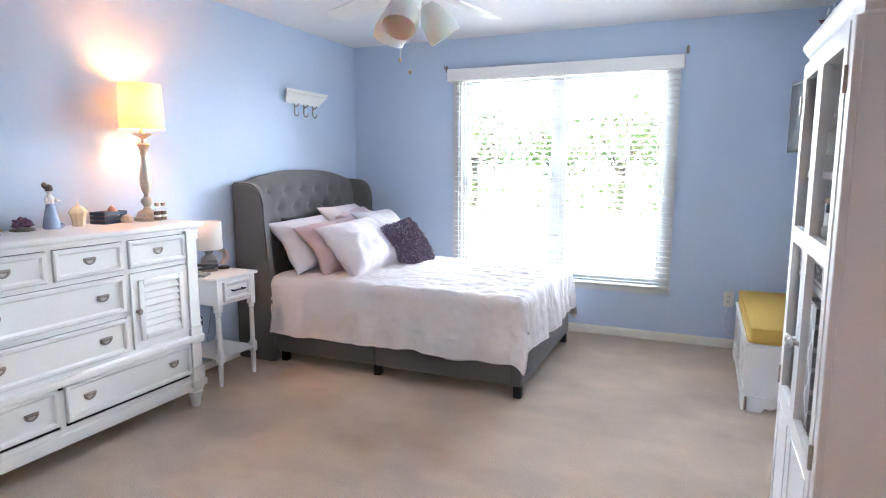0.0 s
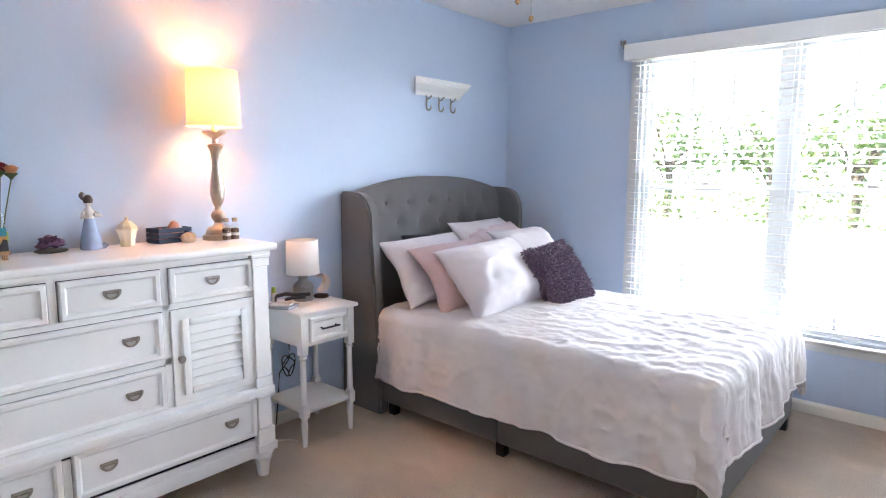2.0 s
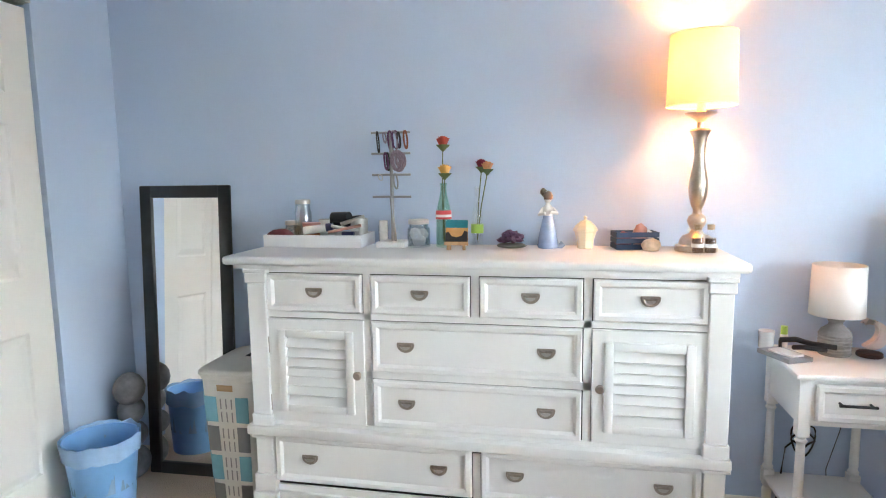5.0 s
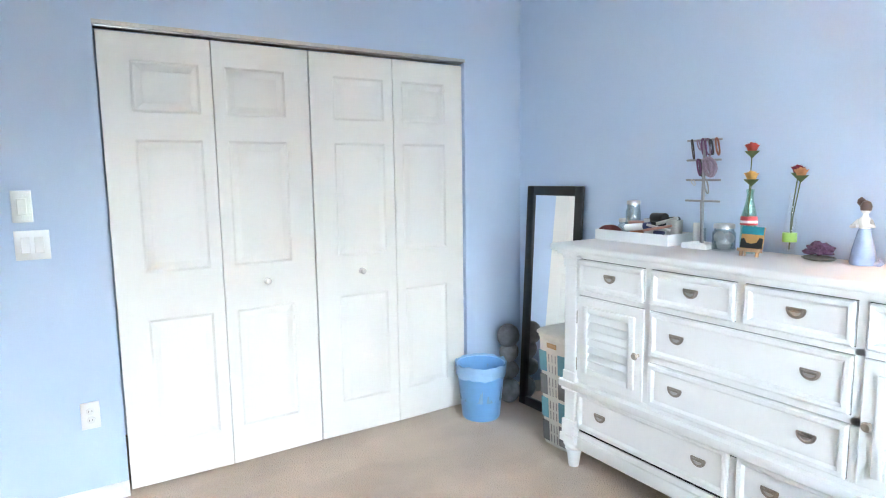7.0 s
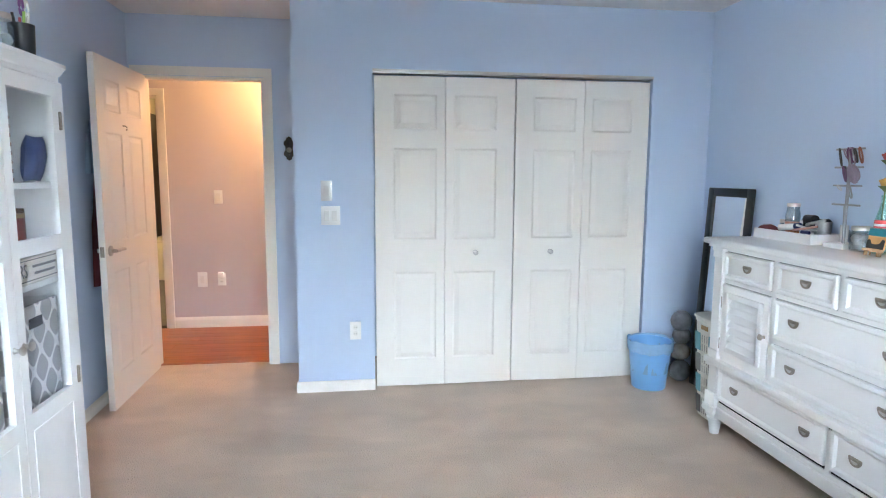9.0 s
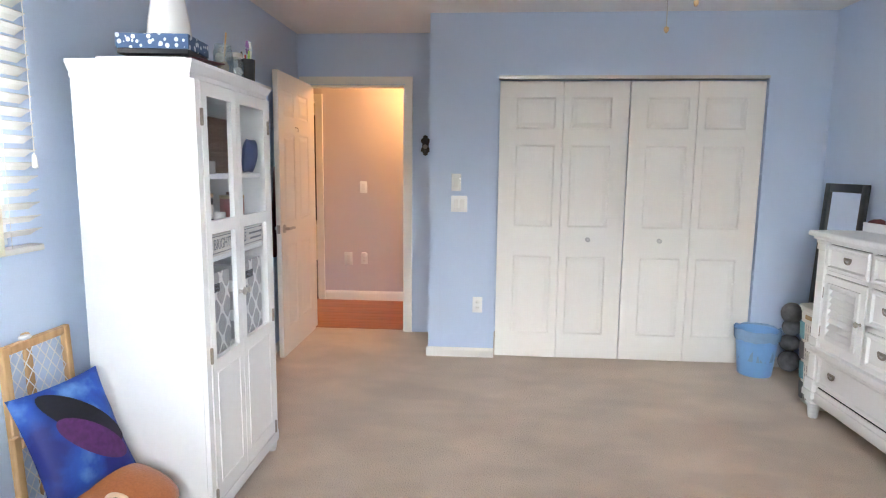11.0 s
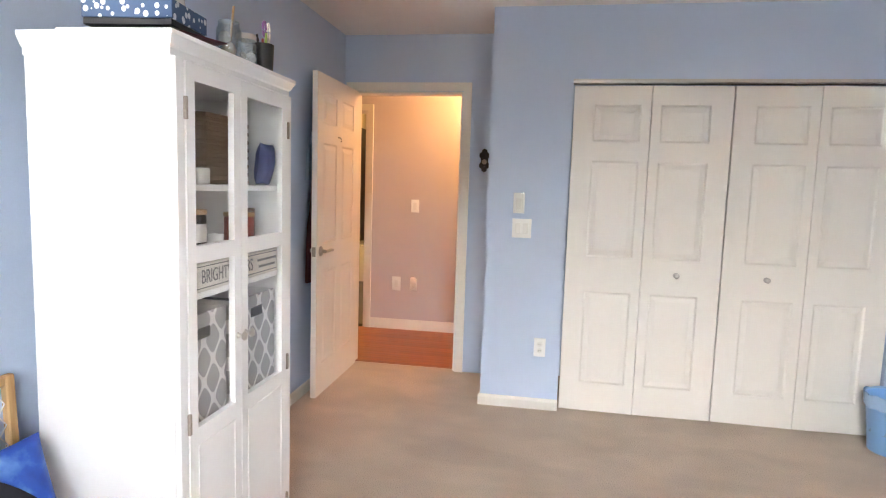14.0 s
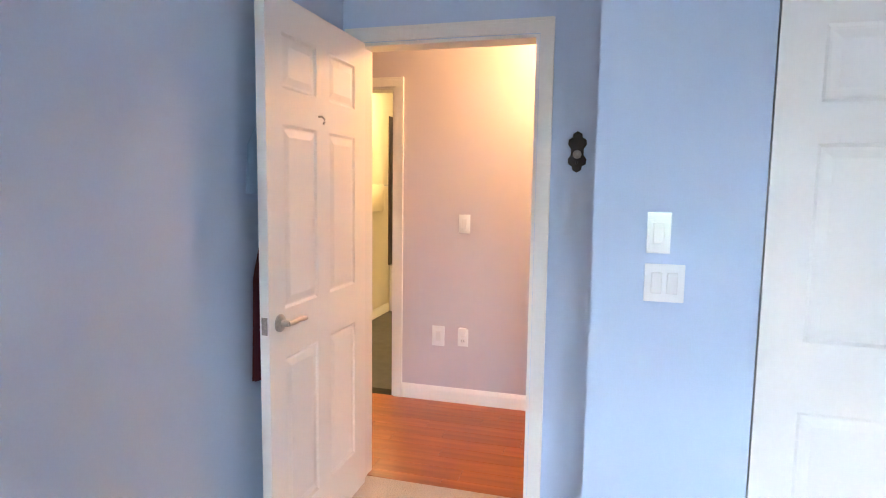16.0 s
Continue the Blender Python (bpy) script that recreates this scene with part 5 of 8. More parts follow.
bottle_thing("white_vase", "plain white tapered ceramic vessel on the box", "vase", 0.345, 2.07, CT + 0.093, [(0.082, 0), (0.085, 0.006), (0.080, 0.05), (0.060, 0.16), (0.056, 0.20), (0.050, 0.20), (0.054, 0.16), (0.002, 0.02)], CERAMIC)


JARGLASS = glass("thick_jar_glass", (0.84, 0.88, 0.89), gloss=0.15)


def glass_jar(name, label, x, y, z, r, h, lid=True, fill=None):
    root = thing(name, (x, y, z), label, "jar")
    g = part("glass_body", lathe([(r * 0.92, 0), (r, 0.006), (r, h * 0.78), (r * 0.84, h * 0.88), (r * 0.84, h), (r * 0.78, h), (r * 0.78, h * 0.88), (r * 0.94, h * 0.76), (r * 0.94, 0.008), (0.001, 0.006)], x, y, 22, m=Matrix.Translation((0, 0, z))), JARGLASS, root)
    g.visible_shadow = False
    if lid:
        part("lid", lathe([(r * 0.90, h), (r * 0.90, h + 0.014), (r * 0.84, h + 0.018), (0.002, h + 0.018)], x, y, 22, m=Matrix.Translation((0, 0, z))), NICKEL, root, "metal lid")
    if fill:
        for i, (dx, dy, dz, rr, mm) in enumerate(fill):
            part("filling", lathe([(0.002, -rr), (rr * 0.7, -rr * 0.7), (rr, 0), (rr * 0.7, rr * 0.7), (0.002, rr)], x + dx, y + dy, 12, m=Matrix.Translation((0, 0, z + dz))), mm, root)
    return root


COTTON = material("white_cotton_wool", (0.78, 0.78, 0.78), 0.95, grain=0.06, scale=80, bump=0.5)
glass_jar("glass_jar", "open glass jar with pale odds and ends", 0.225, 1.86, CT, 0.042, 0.115, False, [(0.0, 0.0, 0.03, 0.026, KRAFT), (0.01, 0.01, 0.065, 0.022, CERAMIC)])
glass_jar("glass_jar", "glass jar with white cotton balls", 0.225, 1.745, CT, 0.040, 0.085, True, [(0.012, 0.008, 0.025, 0.022, COTTON), (-0.012, -0.012, 0.03, 0.02, COTTON)])
solo("wooden_stick", tube([(0.225, 1.86, CT + 0.02), (0.215, 1.845, CT + 0.165)], 0.004), PINE, "thin wooden stick in a glass jar", "stick")
cup = thing("pen_cup", (0.215, 1.635, CT), "black mesh pen cup with scissors and pens", "pen holder")
part("cup", lathe([(0.034, 0), (0.036, 0.004), (0.040, 0.095), (0.037, 0.095), (0.033, 0.008), (0.002, 0.006)], 0.215, 1.635, 20, m=Matrix.Translation((0, 0, CT))), BLACK, cup)
VIOLET = material("violet_plastic", (0.22, 0.08, 0.30), 0.4)
LIME = material("lime_plastic", (0.35, 0.55, 0.10), 0.4)
REDP = material("red_plastic", (0.45, 0.06, 0.06), 0.4)
for k, (dx, dy, hgt, mm) in enumerate(((0.01, 0.02, 0.125, BLACK), (-0.015, 0.012, 0.13, LIME), (0.012, -0.018, 0.12, REDP), (-0.01, -0.02, 0.135, CERAMIC), (0.018, 0.0, 0.118, BLACK))):
    part("pen", tube([(0.215 + dx * 0.5, 1.635 + dy * 0.5, CT + 0.01), (0.215 + dx * 1.3, 1.635 + dy * 1.3, CT + hgt)], 0.0045, 8), mm, cup)
for s, mm in ((-1, CERAMIC), (1, VIOLET)):
    part("scissor_handle", tube([(0.205, 1.630 + s * 0.016 + 0.011 * math.sin(a), CT + 0.145 + 0.024 * math.cos(a)) for a in [2 * math.pi * k / 16 for k in range(17)]], 0.0045, 8), mm, cup)
    part("scissor_blade", tube([(0.207, 1.630 - s * 0.004, CT + 0.02), (0.205, 1.630 + s * 0.012, CT + 0.124)], 0.003, 6), NICKEL, cup)

# the cabinet and all in and on it were laid out about y = 1.865; set them to size at the side wall
SETTLE = Matrix.Translation((0.570, 1.927, 0)) @ Matrix.Diagonal((0.913, 0.97, 1.024, 1)) @ Matrix.Translation((-0.65, -1.865, 0))
for ob in [o for o in bpy.data.objects if o not in earlier and o.parent is None and o.type in ("MESH", "EMPTY")]:
    ob.matrix_basis = SETTLE @ ob.matrix_basis

# ---- table lamp on the dresser ----
LX, LY = -3.055, 2.483
LAMP = thing("table_lamp", (LX, LY, DTOP), "lit table lamp with cream drum shade on turned metal base", "lamp")
part("base", lathe([(0.072, 0), (0.073, 0.010), (0.070, 0.020), (0.060, 0.024), (0.056, 0.040), (0.048, 0.052), (0.026, 0.062), (0.018, 0.076), (0.022, 0.082), (0.030, 0.096), (0.033, 0.108), (0.028, 0.122), (0.016, 0.132), (0.014, 0.146), (0.022, 0.160), (0.031, 0.195), (0.033, 0.225), (0.030, 0.255), (0.019, 0.315), (0.018, 0.350), (0.024, 0.395), (0.036, 0.418), (0.030, 0.424), (0.012, 0.428), (0.011, 0.448), (0.020, 0.456), (0.052, 0.474), (0.054, 0.479), (0.016, 0.480), (0.013, 0.50), (0.013, 0.545), (0.002, 0.546)], LX, LY, 32, m=Matrix.Translation((0, 0, DTOP)) @ Matrix.Diagonal((1, 1, 1.02, 1))), CHAMPAGNE, LAMP, "champagne metal baluster base")


def shade_material():
    m = bpy.data.materials.new("cream_lampshade_fabric")
    m.use_nodes = True
    nt = m.node_tree
    nt.nodes.remove(nt.nodes["Principled BSDF"])
    d, t, mix = nt.nodes.new("ShaderNodeBsdfDiffuse"), nt.nodes.new("ShaderNodeBsdfTranslucent"), nt.nodes.new("ShaderNodeMixShader")
    d.inputs[0].default_value, t.inputs[0].default_value = (0.80, 0.70, 0.52, 1), (0.80, 0.65, 0.52, 1)
    mix.inputs[0].default_value = 0.12
    nt.links.new(d.outputs[0], mix.inputs[1])
    nt.links.new(t.outputs[0], mix.inputs[2])
    nt.links.new(mix.outputs[0], nt.nodes["Material Output"].inputs[0])
    return m


SHADE = shade_material()


def open_drum(r0, r1, z0, z1, x, y, t=0.0015, seg=48):
    bm = bmesh.new()
    rings = [[bm.verts.new((x + r * math.cos(2 * math.pi * i / seg), y + r * math.sin(2 * math.pi * i / seg), z)) for i in range(seg)] for r, z in ((r0, z0), (r1, z1))]
    for i in range(seg):
        j = (i + 1) % seg
        bm.faces.new((rings[0][i], rings[0][j], rings[1][j], rings[1][i]))
    return bm


part("shade", open_drum(0.117, 0.110, 1.587, 1.832, LX, LY), SHADE, LAMP, "cream fabric drum shade")
for z, r in ((1.588, 0.117), (1.831, 0.110)):
    part("shade_ring", tube([(LX + r * math.cos(a), LY + r * math.sin(a), z) for a in [2 * math.pi * k / 40 for k in range(41)]], 0.0022, 6), TRIM, LAMP)
BULB = lamp("table_lamp_bulb", "POINT", LAMP_WATTS, (1.0, 0.40, 0.115), pose(LX, LY, 1.73))
BULB.data.shadow_soft_size = 0.03

# ---- small things on the dresser ----
DX = -3.095
PINKISH = material("rose_gold_plastic", (0.55, 0.28, 0.22), 0.4)
BURGUNDY = material("burgundy_cloth", (0.12, 0.025, 0.03), 0.8, grain=0.2)
TRAYM = material("white_tray_plastic", (0.82, 0.82, 0.82), 0.3)
tray = thing("vanity_tray", (-3.145, 1.0, DTOP), "white open tray full of toiletries", "tray")
tx0, tx1, ty0, ty1, tz = -3.205, -3.025, 0.805, 1.225, DTOP
part("tray_wall", boxes((tx0, tx0 + 0.005, ty0, ty1, tz, tz + 0.05), (tx1 - 0.005, tx1, ty0, ty1, tz, tz + 0.05), (tx0 + 0.005, tx1 - 0.005, ty0, ty0 + 0.005, tz, tz + 0.05), (tx0 + 0.005, tx1 - 0.005, ty1 - 0.005, ty1, tz, tz + 0.05), (tx0 + 0.005, tx1 - 0.005, ty0 + 0.005, ty1 - 0.005, tz, tz + 0.004)), TRAYM, tray, smooth=False)
glass_jar("glass_jar", "glass jar with silver lid in the tray", -3.165, 0.92, tz + 0.005, 0.036, 0.165, True)
glass_jar("glass_jar", "low glass jar with silver lid in the tray", -3.165, 0.865, tz + 0.005, 0.030, 0.075, True)


def loose(name, label, category, mat, a, b, r, seg=12):
    a, b = Vector(a), Vector(b)
    d = (b - a).normalized()
    bm = tube([a, a + d * 0.002, b - d * 0.002, b], r, seg)
    return solo(name, bm, mat, label, category)


NAVY = material("navy_plastic", (0.03, 0.04, 0.12), 0.35)
AMBER = material("amber_plastic", (0.35, 0.13, 0.05), 0.35)
solo("cosmetic_pouch", (lambda b: (b.transform(Matrix.Translation((-3.075, 0.855, tz + 0.045))), b)[1])(cushion(0.07, 0.10, 0.05, 0, 31, 12)), BURGUNDY, "small dark red cosmetic pouch", "pouch")
bottle_thing("cream_tub", "rose-brown cream tub with pale lid", "tub", -3.125, 0.975, tz + 0.005, [(0.030, 0), (0.036, 0.05), (0.036, 0.075)], AMBER, ([(0.038, 0.075), (0.038, 0.088), (0.002, 0.09)], PINKISH))
bottle_thing("cream_tub", "white cream tub with lid", "tub", -3.165, 1.03, tz + 0.005, [(0.034, 0), (0.036, 0.07)], CERAMIC, ([(0.037, 0.07), (0.037, 0.10), (0.002, 0.101)], CERAMIC))
loose("lotion_tube", "white lotion tube lying in the tray", "tube", CERAMIC, (-3.055, 0.97, tz + 0.065), (-3.075, 1.075, tz + 0.078), 0.017)
loose("tube_cap", "navy cap of a lotion tube", "cap", NAVY, (-3.072, 1.062, tz + 0.0765), (-3.077, 1.09, tz + 0.080), 0.0175)
loose("hairbrush", "black hairbrush lying in the tray", "brush", BLACK, (-3.125, 1.07, tz + 0.115), (-3.105, 1.15, tz + 0.118), 0.022)
loose("hairbrush", "dark hairbrush handle in the tray", "brush", BLACK, (-3.135, 1.06, tz + 0.09), (-3.145, 1.19, tz + 0.10), 0.024)
loose("makeup_brush", "makeup brush with pale handle", "brush", PINKISH, (-3.045, 1.08, tz + 0.06), (-3.065, 1.215, tz + 0.088), 0.006)
loose("makeup_brush", "makeup brush with white handle", "brush", CERAMIC, (-3.055, 1.09, tz + 0.086), (-3.075, 1.20, tz + 0.066), 0.006)
loose("comb_handle", "grey comb lying in the tray", "comb", NICKEL, (-3.085, 1.12, tz + 0.09), (-3.105, 1.215, tz + 0.12), 0.008)
bottle_thing("steel_cup", "shiny steel cup leaning out of the tray", "cup", -3.125, 1.185, tz + 0.005, [(0.028, 0), (0.032, 0.005), (0.036, 0.105), (0.034, 0.105), (0.028, 0.008), (0.001, 0.006)], NICKEL)
loose("lip_balm", "small dark lip balm stick", "stick", NAVY, (-3.045, 1.14, tz + 0.055), (-3.045, 1.19, tz + 0.056), 0.009)
for k, (y, r, h, mm) in enumerate(((1.245, 0.022, 0.075, JARGLASS), (1.26, 0.018, 0.10, CERAMIC))):
    bottle_thing("acrylic_cup" if k == 0 else "lotion_bottle", "clear acrylic cup beside the tray" if k == 0 else "white slim bottle beside the tray", "cup" if k == 0 else "bottle", -3.165 + 0.05 * k - 0.04, y + 0.02, DTOP, [(r * 0.9, 0), (r, 0.004), (r, h), (r * 0.92, h), (r * 0.9, 0.006), (0.001, 0.006)], mm)

# jewellery stand with bracelets
JY, JX = 1.335, -3.105
JS = thing("jewelry_stand", (JX, JY, DTOP), "grey metal jewellery stand with bracelets on bars", "jewelry stand")
STEEL = material("grey_painted_steel", (0.30, 0.30, 0.32), 0.4, 0.6)
part("tray_base", bevelled(JX - 0.05, JX + 0.06, JY - 0.055, JY + 0.065, DTOP, DTOP + 0.022, 0.003), TRAYM, JS, "white base tray", smooth=False)
part("post", tube([(JX, JY, DTOP + 0.02), (JX, JY, DTOP + 0.462)], 0.007, 10), STEEL, JS)
part("side_post", tube([(JX + 0.012, JY + 0.014, DTOP + 0.02), (JX + 0.004, JY - 0.004, DTOP + 0.20)], 0.006, 8), STEEL, JS)
for z in (0.455, 0.372, 0.288, 0.20):
    part("bar", tube([(JX + 0.004, JY - 0.08, DTOP + z), (JX + 0.004, JY + 0.08, DTOP + z)], 0.0045, 8), STEEL, JS)
LILAC = material("lilac_beads", (0.26, 0.20, 0.26), 0.5, grain=0.4, scale=200)
PLUM = material("plum_cord", (0.10, 0.03, 0.10), 0.6)
BROWNC = material("brown_leather_cord", (0.22, 0.07, 0.04), 0.6)


def bracelet(dy, ztop, rz, ry, mat, thick):
    pts = [(JX + 0.005 + 0.010 * math.cos(a), JY + dy + ry * math.sin(a), DTOP + ztop - rz + rz * math.cos(a)) for a in [2 * math.pi * k / 24 for k in range(25)]]
    part("bracelet", tube(pts, thick, 6), mat, JS)


for dy, zt, rz, ry, mm, th in ((-0.052, 0.46, 0.042, 0.004, BLACK, 0.003), (-0.024, 0.455, 0.020, 0.006, LILAC, 0.003), (0.000, 0.46, 0.038, 0.010, PLUM, 0.004), (0.014, 0.46, 0.040, 0.014, LILAC, 0.0035), (0.022, 0.46, 0.034, 0.016, PLUM, 0.003), (0.034, 0.455, 0.030, 0.006, BLACK, 0.004), (0.062, 0.46, 0.034, 0.007, BROWNC, 0.004),
                               (-0.020, 0.376, 0.034, 0.007, PLUM, 0.004), (-0.012, 0.376, 0.036, 0.006, BLACK, 0.003), (0.020, 0.376, 0.034, 0.018, LILAC, 0.007), (0.030, 0.38, 0.038, 0.022, LILAC, 0.007), (0.040, 0.375, 0.030, 0.018, LILAC, 0.006), (-0.045, 0.290, 0.012, 0.008, NICKEL, 0.002), (0.018, 0.292, 0.030, 0.008, STEEL, 0.0035)):
    bracelet(dy, zt, rz, ry, mm, th)
glass_jar("glass_jar", "clip-top glass jar of white cotton pads", DX, 1.445, DTOP, 0.046, 0.092, True, [(0.0, 0.0, 0.028, 0.030, COTTON), (0.012, -0.012, 0.055, 0.024, COTTON), (-0.012, 0.014, 0.05, 0.024, COTTON)])

# bottles with dried roses
GREENGLASS = glass("pale_green_glass", (0.80, 0.92, 0.86))
STEM = material("dried_stem", (0.10, 0.13, 0.05), 0.8, grain=0.2)
LABELRED = material("red_bottle_label", (0.50, 0.05, 0.05), 0.5)


def petal_rose(name, x, y, z, size, mat, lean=0.0):
    """A dried rosebud: spiral of cupped petals over sepals."""
    bm = bmesh.new()
    for layer, count, r, h, flare in ((0, 3, 0.45, 1.0, 0.05), (1, 4, 0.75, 0.95, 0.12), (2, 5, 1.0, 0.85, 0.22)):
        for k in range(count):
            a0 = 2 * math.pi * (k + 0.37 * layer) / count
            span = 2 * math.pi / count * 0.75
            rows = []
            for i in range(5):
                v = i / 4
                rr = size * 0.40 * r * (0.25 + 0.62 * v ** 0.55 + (0.12 + flare) * v ** 3 + 0.05 * math.sin(3.1 * k + 2 * layer))
                rows.append([bm.verts.new((x + lean * size * v + rr * math.cos(a0 + span * (j / 4 - 0.5) * 2 * (1 - 0.25 * v)), y + rr * math.sin(a0 + span * (j / 4 - 0.5) * 2 * (1 - 0.25 * v)), z + size * h * v * (1.0 - 0.10 * abs(j - 2) / 2))) for j in range(5)])
            for a, b in zip(rows, rows[1:]):
                for j in range(4):
                    bm.faces.new((a[j], a[j + 1], b[j + 1], b[j]))
    return bm


def flower(root, base, top, size, mat, sep=STEM):
    mid = ((base[0] + top[0]) / 2 + 0.004, (base[1] + top[1]) / 2 - 0.004, (base[2] + top[2]) / 2)
    part("stem", tube([base, mid, top], 0.0022, 6), STEM, root)
    b = part("rosebud", petal_rose("rose", top[0], top[1], top[2] - 0.004, size, mat), mat, root, "dried rosebud")
    part("sepals", lathe([(0.003, -0.010), (size * 0.26, 0.002), (size * 0.40, size * 0.16), (size * 0.52, size * 0.30), (size * 0.46, size * 0.26), (size * 0.34, size * 0.14)], top[0], top[1], 7, m=Matrix.Translation((0, 0, top[2]))), STEM, b)


def rose_mat(name, c):
    return material(name, c, 0.7, grain=0.25, scale=50, bump=0.2)


ROSERED, ROSEYEL, ROSEORA, ROSEDARK = rose_mat("coral_red_petal", (0.40, 0.05, 0.035)), rose_mat("yellow_petal", (0.62, 0.33, 0.08)), rose_mat("peach_petal", (0.66, 0.28, 0.13)), rose_mat("dark_red_petal", (0.20, 0.008, 0.03))
bx, by = DX, 1.548
V1 = thing("bottle_vase", (bx, by, DTOP), "green glass soda bottle holding dried roses", "vase")
part("glass_body", lathe([(0.028, 0), (0.031, 0.006), (0.031, 0.06), (0.029, 0.085), (0.031, 0.12), (0.028, 0.15), (0.016, 0.20), (0.0125, 0.225), (0.0125, 0.24), (0.0145, 0.243), (0.0145, 0.252), (0.010, 0.252), (0.010, 0.22), (0.026, 0.14), (0.027, 0.01), (0.001, 0.008)], bx, by, 24, m=Matrix.Translation((0, 0, DTOP))), GREENGLASS, V1).visible_shadow = False
part("bottle_label", lathe([(0.0315, 0.112), (0.0318, 0.128), (0.0305, 0.145)], bx, by, 24, m=Matrix.Translation((0, 0, DTOP))), LABELRED, V1, "red and white bottle label")
part("label_stripe", lathe([(0.0321, 0.120), (0.0322, 0.130)], bx, by, 24, m=Matrix.Translation((0, 0, DTOP))), CERAMIC, V1)
flower(V1, (bx, by, DTOP + 0.02), (bx, by, DTOP + 0.385), 0.055, ROSERED)
flower(V1, (bx + 0.004, by + 0.004, DTOP + 0.02), (bx + 0.010, by + 0.008, DTOP + 0.275), 0.055, ROSEYEL)
b2x, b2y = -3.165, 1.672
V2 = thing("bottle_vase", (b2x, b2y, DTOP), "slim clear glass bottle holding two dried roses", "vase")
part("glass_body", lathe([(0.023, 0), (0.025, 0.005), (0.025, 0.11), (0.022, 0.14), (0.013, 0.19), (0.012, 0.235), (0.014, 0.238), (0.010, 0.238), (0.009, 0.19), (0.021, 0.12), (0.021, 0.01), (0.001, 0.008)], b2x, b2y, 22, m=Matrix.Translation((0, 0, DTOP))), GLASS, V2).visible_shadow = False
part("bottle_label", lathe([(0.0255, 0.05), (0.0255, 0.085)], b2x, b2y, 22, m=Matrix.Translation((0, 0, DTOP))), LIME, V2)
flower(V2, (b2x, b2y, DTOP + 0.02), (b2x, b2y + 0.018, DTOP + 0.30), 0.050, ROSEDARK)
flower(V2, (b2x, b2y, DTOP + 0.02), (b2x + 0.03, b2y + 0.045, DTOP + 0.29), 0.050, ROSEORA)
TEAL = material("teal_canvas_paint", (0.02, 0.22, 0.28), 0.6, grain=0.1)
SUNSET = material("orange_canvas_paint", (0.55, 0.30, 0.10), 0.6, grain=0.15)
cv = thing("mini_canvas", (-2.99, 1.618, DTOP), "tiny sunset canvas painting on a wooden easel", "painting")
mc = Matrix.Translation((-2.995, 1.615, DTOP)) @ Matrix.Rotation(radians(-10), 4, "Y")


def slab(x0, x1, y0, y1, z0, z1, m):
    bm = bevelled(x0, x1, y0, y1, z0, z1, 0.001, 1)
    bm.transform(m)
    return bm


part("canvas", slab(-0.008, 0, -0.043, 0.043, 0.03, 0.115, mc), SUNSET, cv, smooth=False)
part("painted_sky", slab(0.0002, 0.001, -0.043, 0.043, 0.085, 0.115, mc), TEAL, cv, smooth=False)
part("painted_trees", prism([(-0.043, 0.032), (0.043, 0.032), (0.043, 0.07), (0.03, 0.075), (0.02, 0.055), (0, 0.05), (-0.02, 0.053), (-0.03, 0.07), (-0.043, 0.066)], 0.0012, mc @ Matrix(((0, 0, 1, 0), (1, 0, 0, 0), (0, 1, 0, 0), (0, 0, 0, 1)))), BLACK, cv, smooth=False)
part("easel", join(slab(-0.004, 0.016, -0.045, 0.045, 0.018, 0.030, mc), slab(-0.012, -0.008, -0.03, -0.022, 0.0, 0.10, mc), slab(-0.012, -0.008, 0.022, 0.03, 0.0, 0.10, mc), slab(0.0, 0.012, -0.036, -0.026, 0.0, 0.018, mc), slab(0.0, 0.012, 0.026, 0.036, 0.0, 0.018, mc)), PINE, cv, "small pine easel", smooth=False)


def rock(name, label, mat, x, y, z, sx, sy, sz, seed, jag=0.35, category="stone"):
    bm = bmesh.new()
    bmesh.ops.create_icosphere(bm, subdivisions=3, radius=1)
    for v in bm.verts:
        k = 1 + jag * noise.noise(v.co * 2.3 + Vector((seed, 0, 0))) + jag * 0.5 * noise.noise(v.co * 6 + Vector((0, seed, 0)))
        v.co = Vector((v.co.x * sx * k, v.co.y * sy * k, max(-0.7, v.co.z) * sz * k))
    low = min(v.co.z for v in bm.verts)
    for v in bm.verts:
        v.co += Vector((x, y, z - low))
    return solo(name, bm, mat, label, category, smooth=jag < 0.3)


AMETHYST = material("amethyst_crystal", (0.14, 0.07, 0.13), 0.25, grain=0.5, scale=90, bump=0.8)
ROCK = material("dark_green_stone", (0.10, 0.10, 0.08), 0.5, grain=0.3, scale=60, bump=0.4)
rock("stone_plate", "flat dark stone slice on the dresser", ROCK, -3.095, 1.815, DTOP, 0.042, 0.058, 0.011, 3, 0.12)
rock("amethyst", "purple amethyst cluster on a stone slice", AMETHYST, -3.095, 1.815, DTOP + 0.018, 0.028, 0.042, 0.024, 5, 0.7)

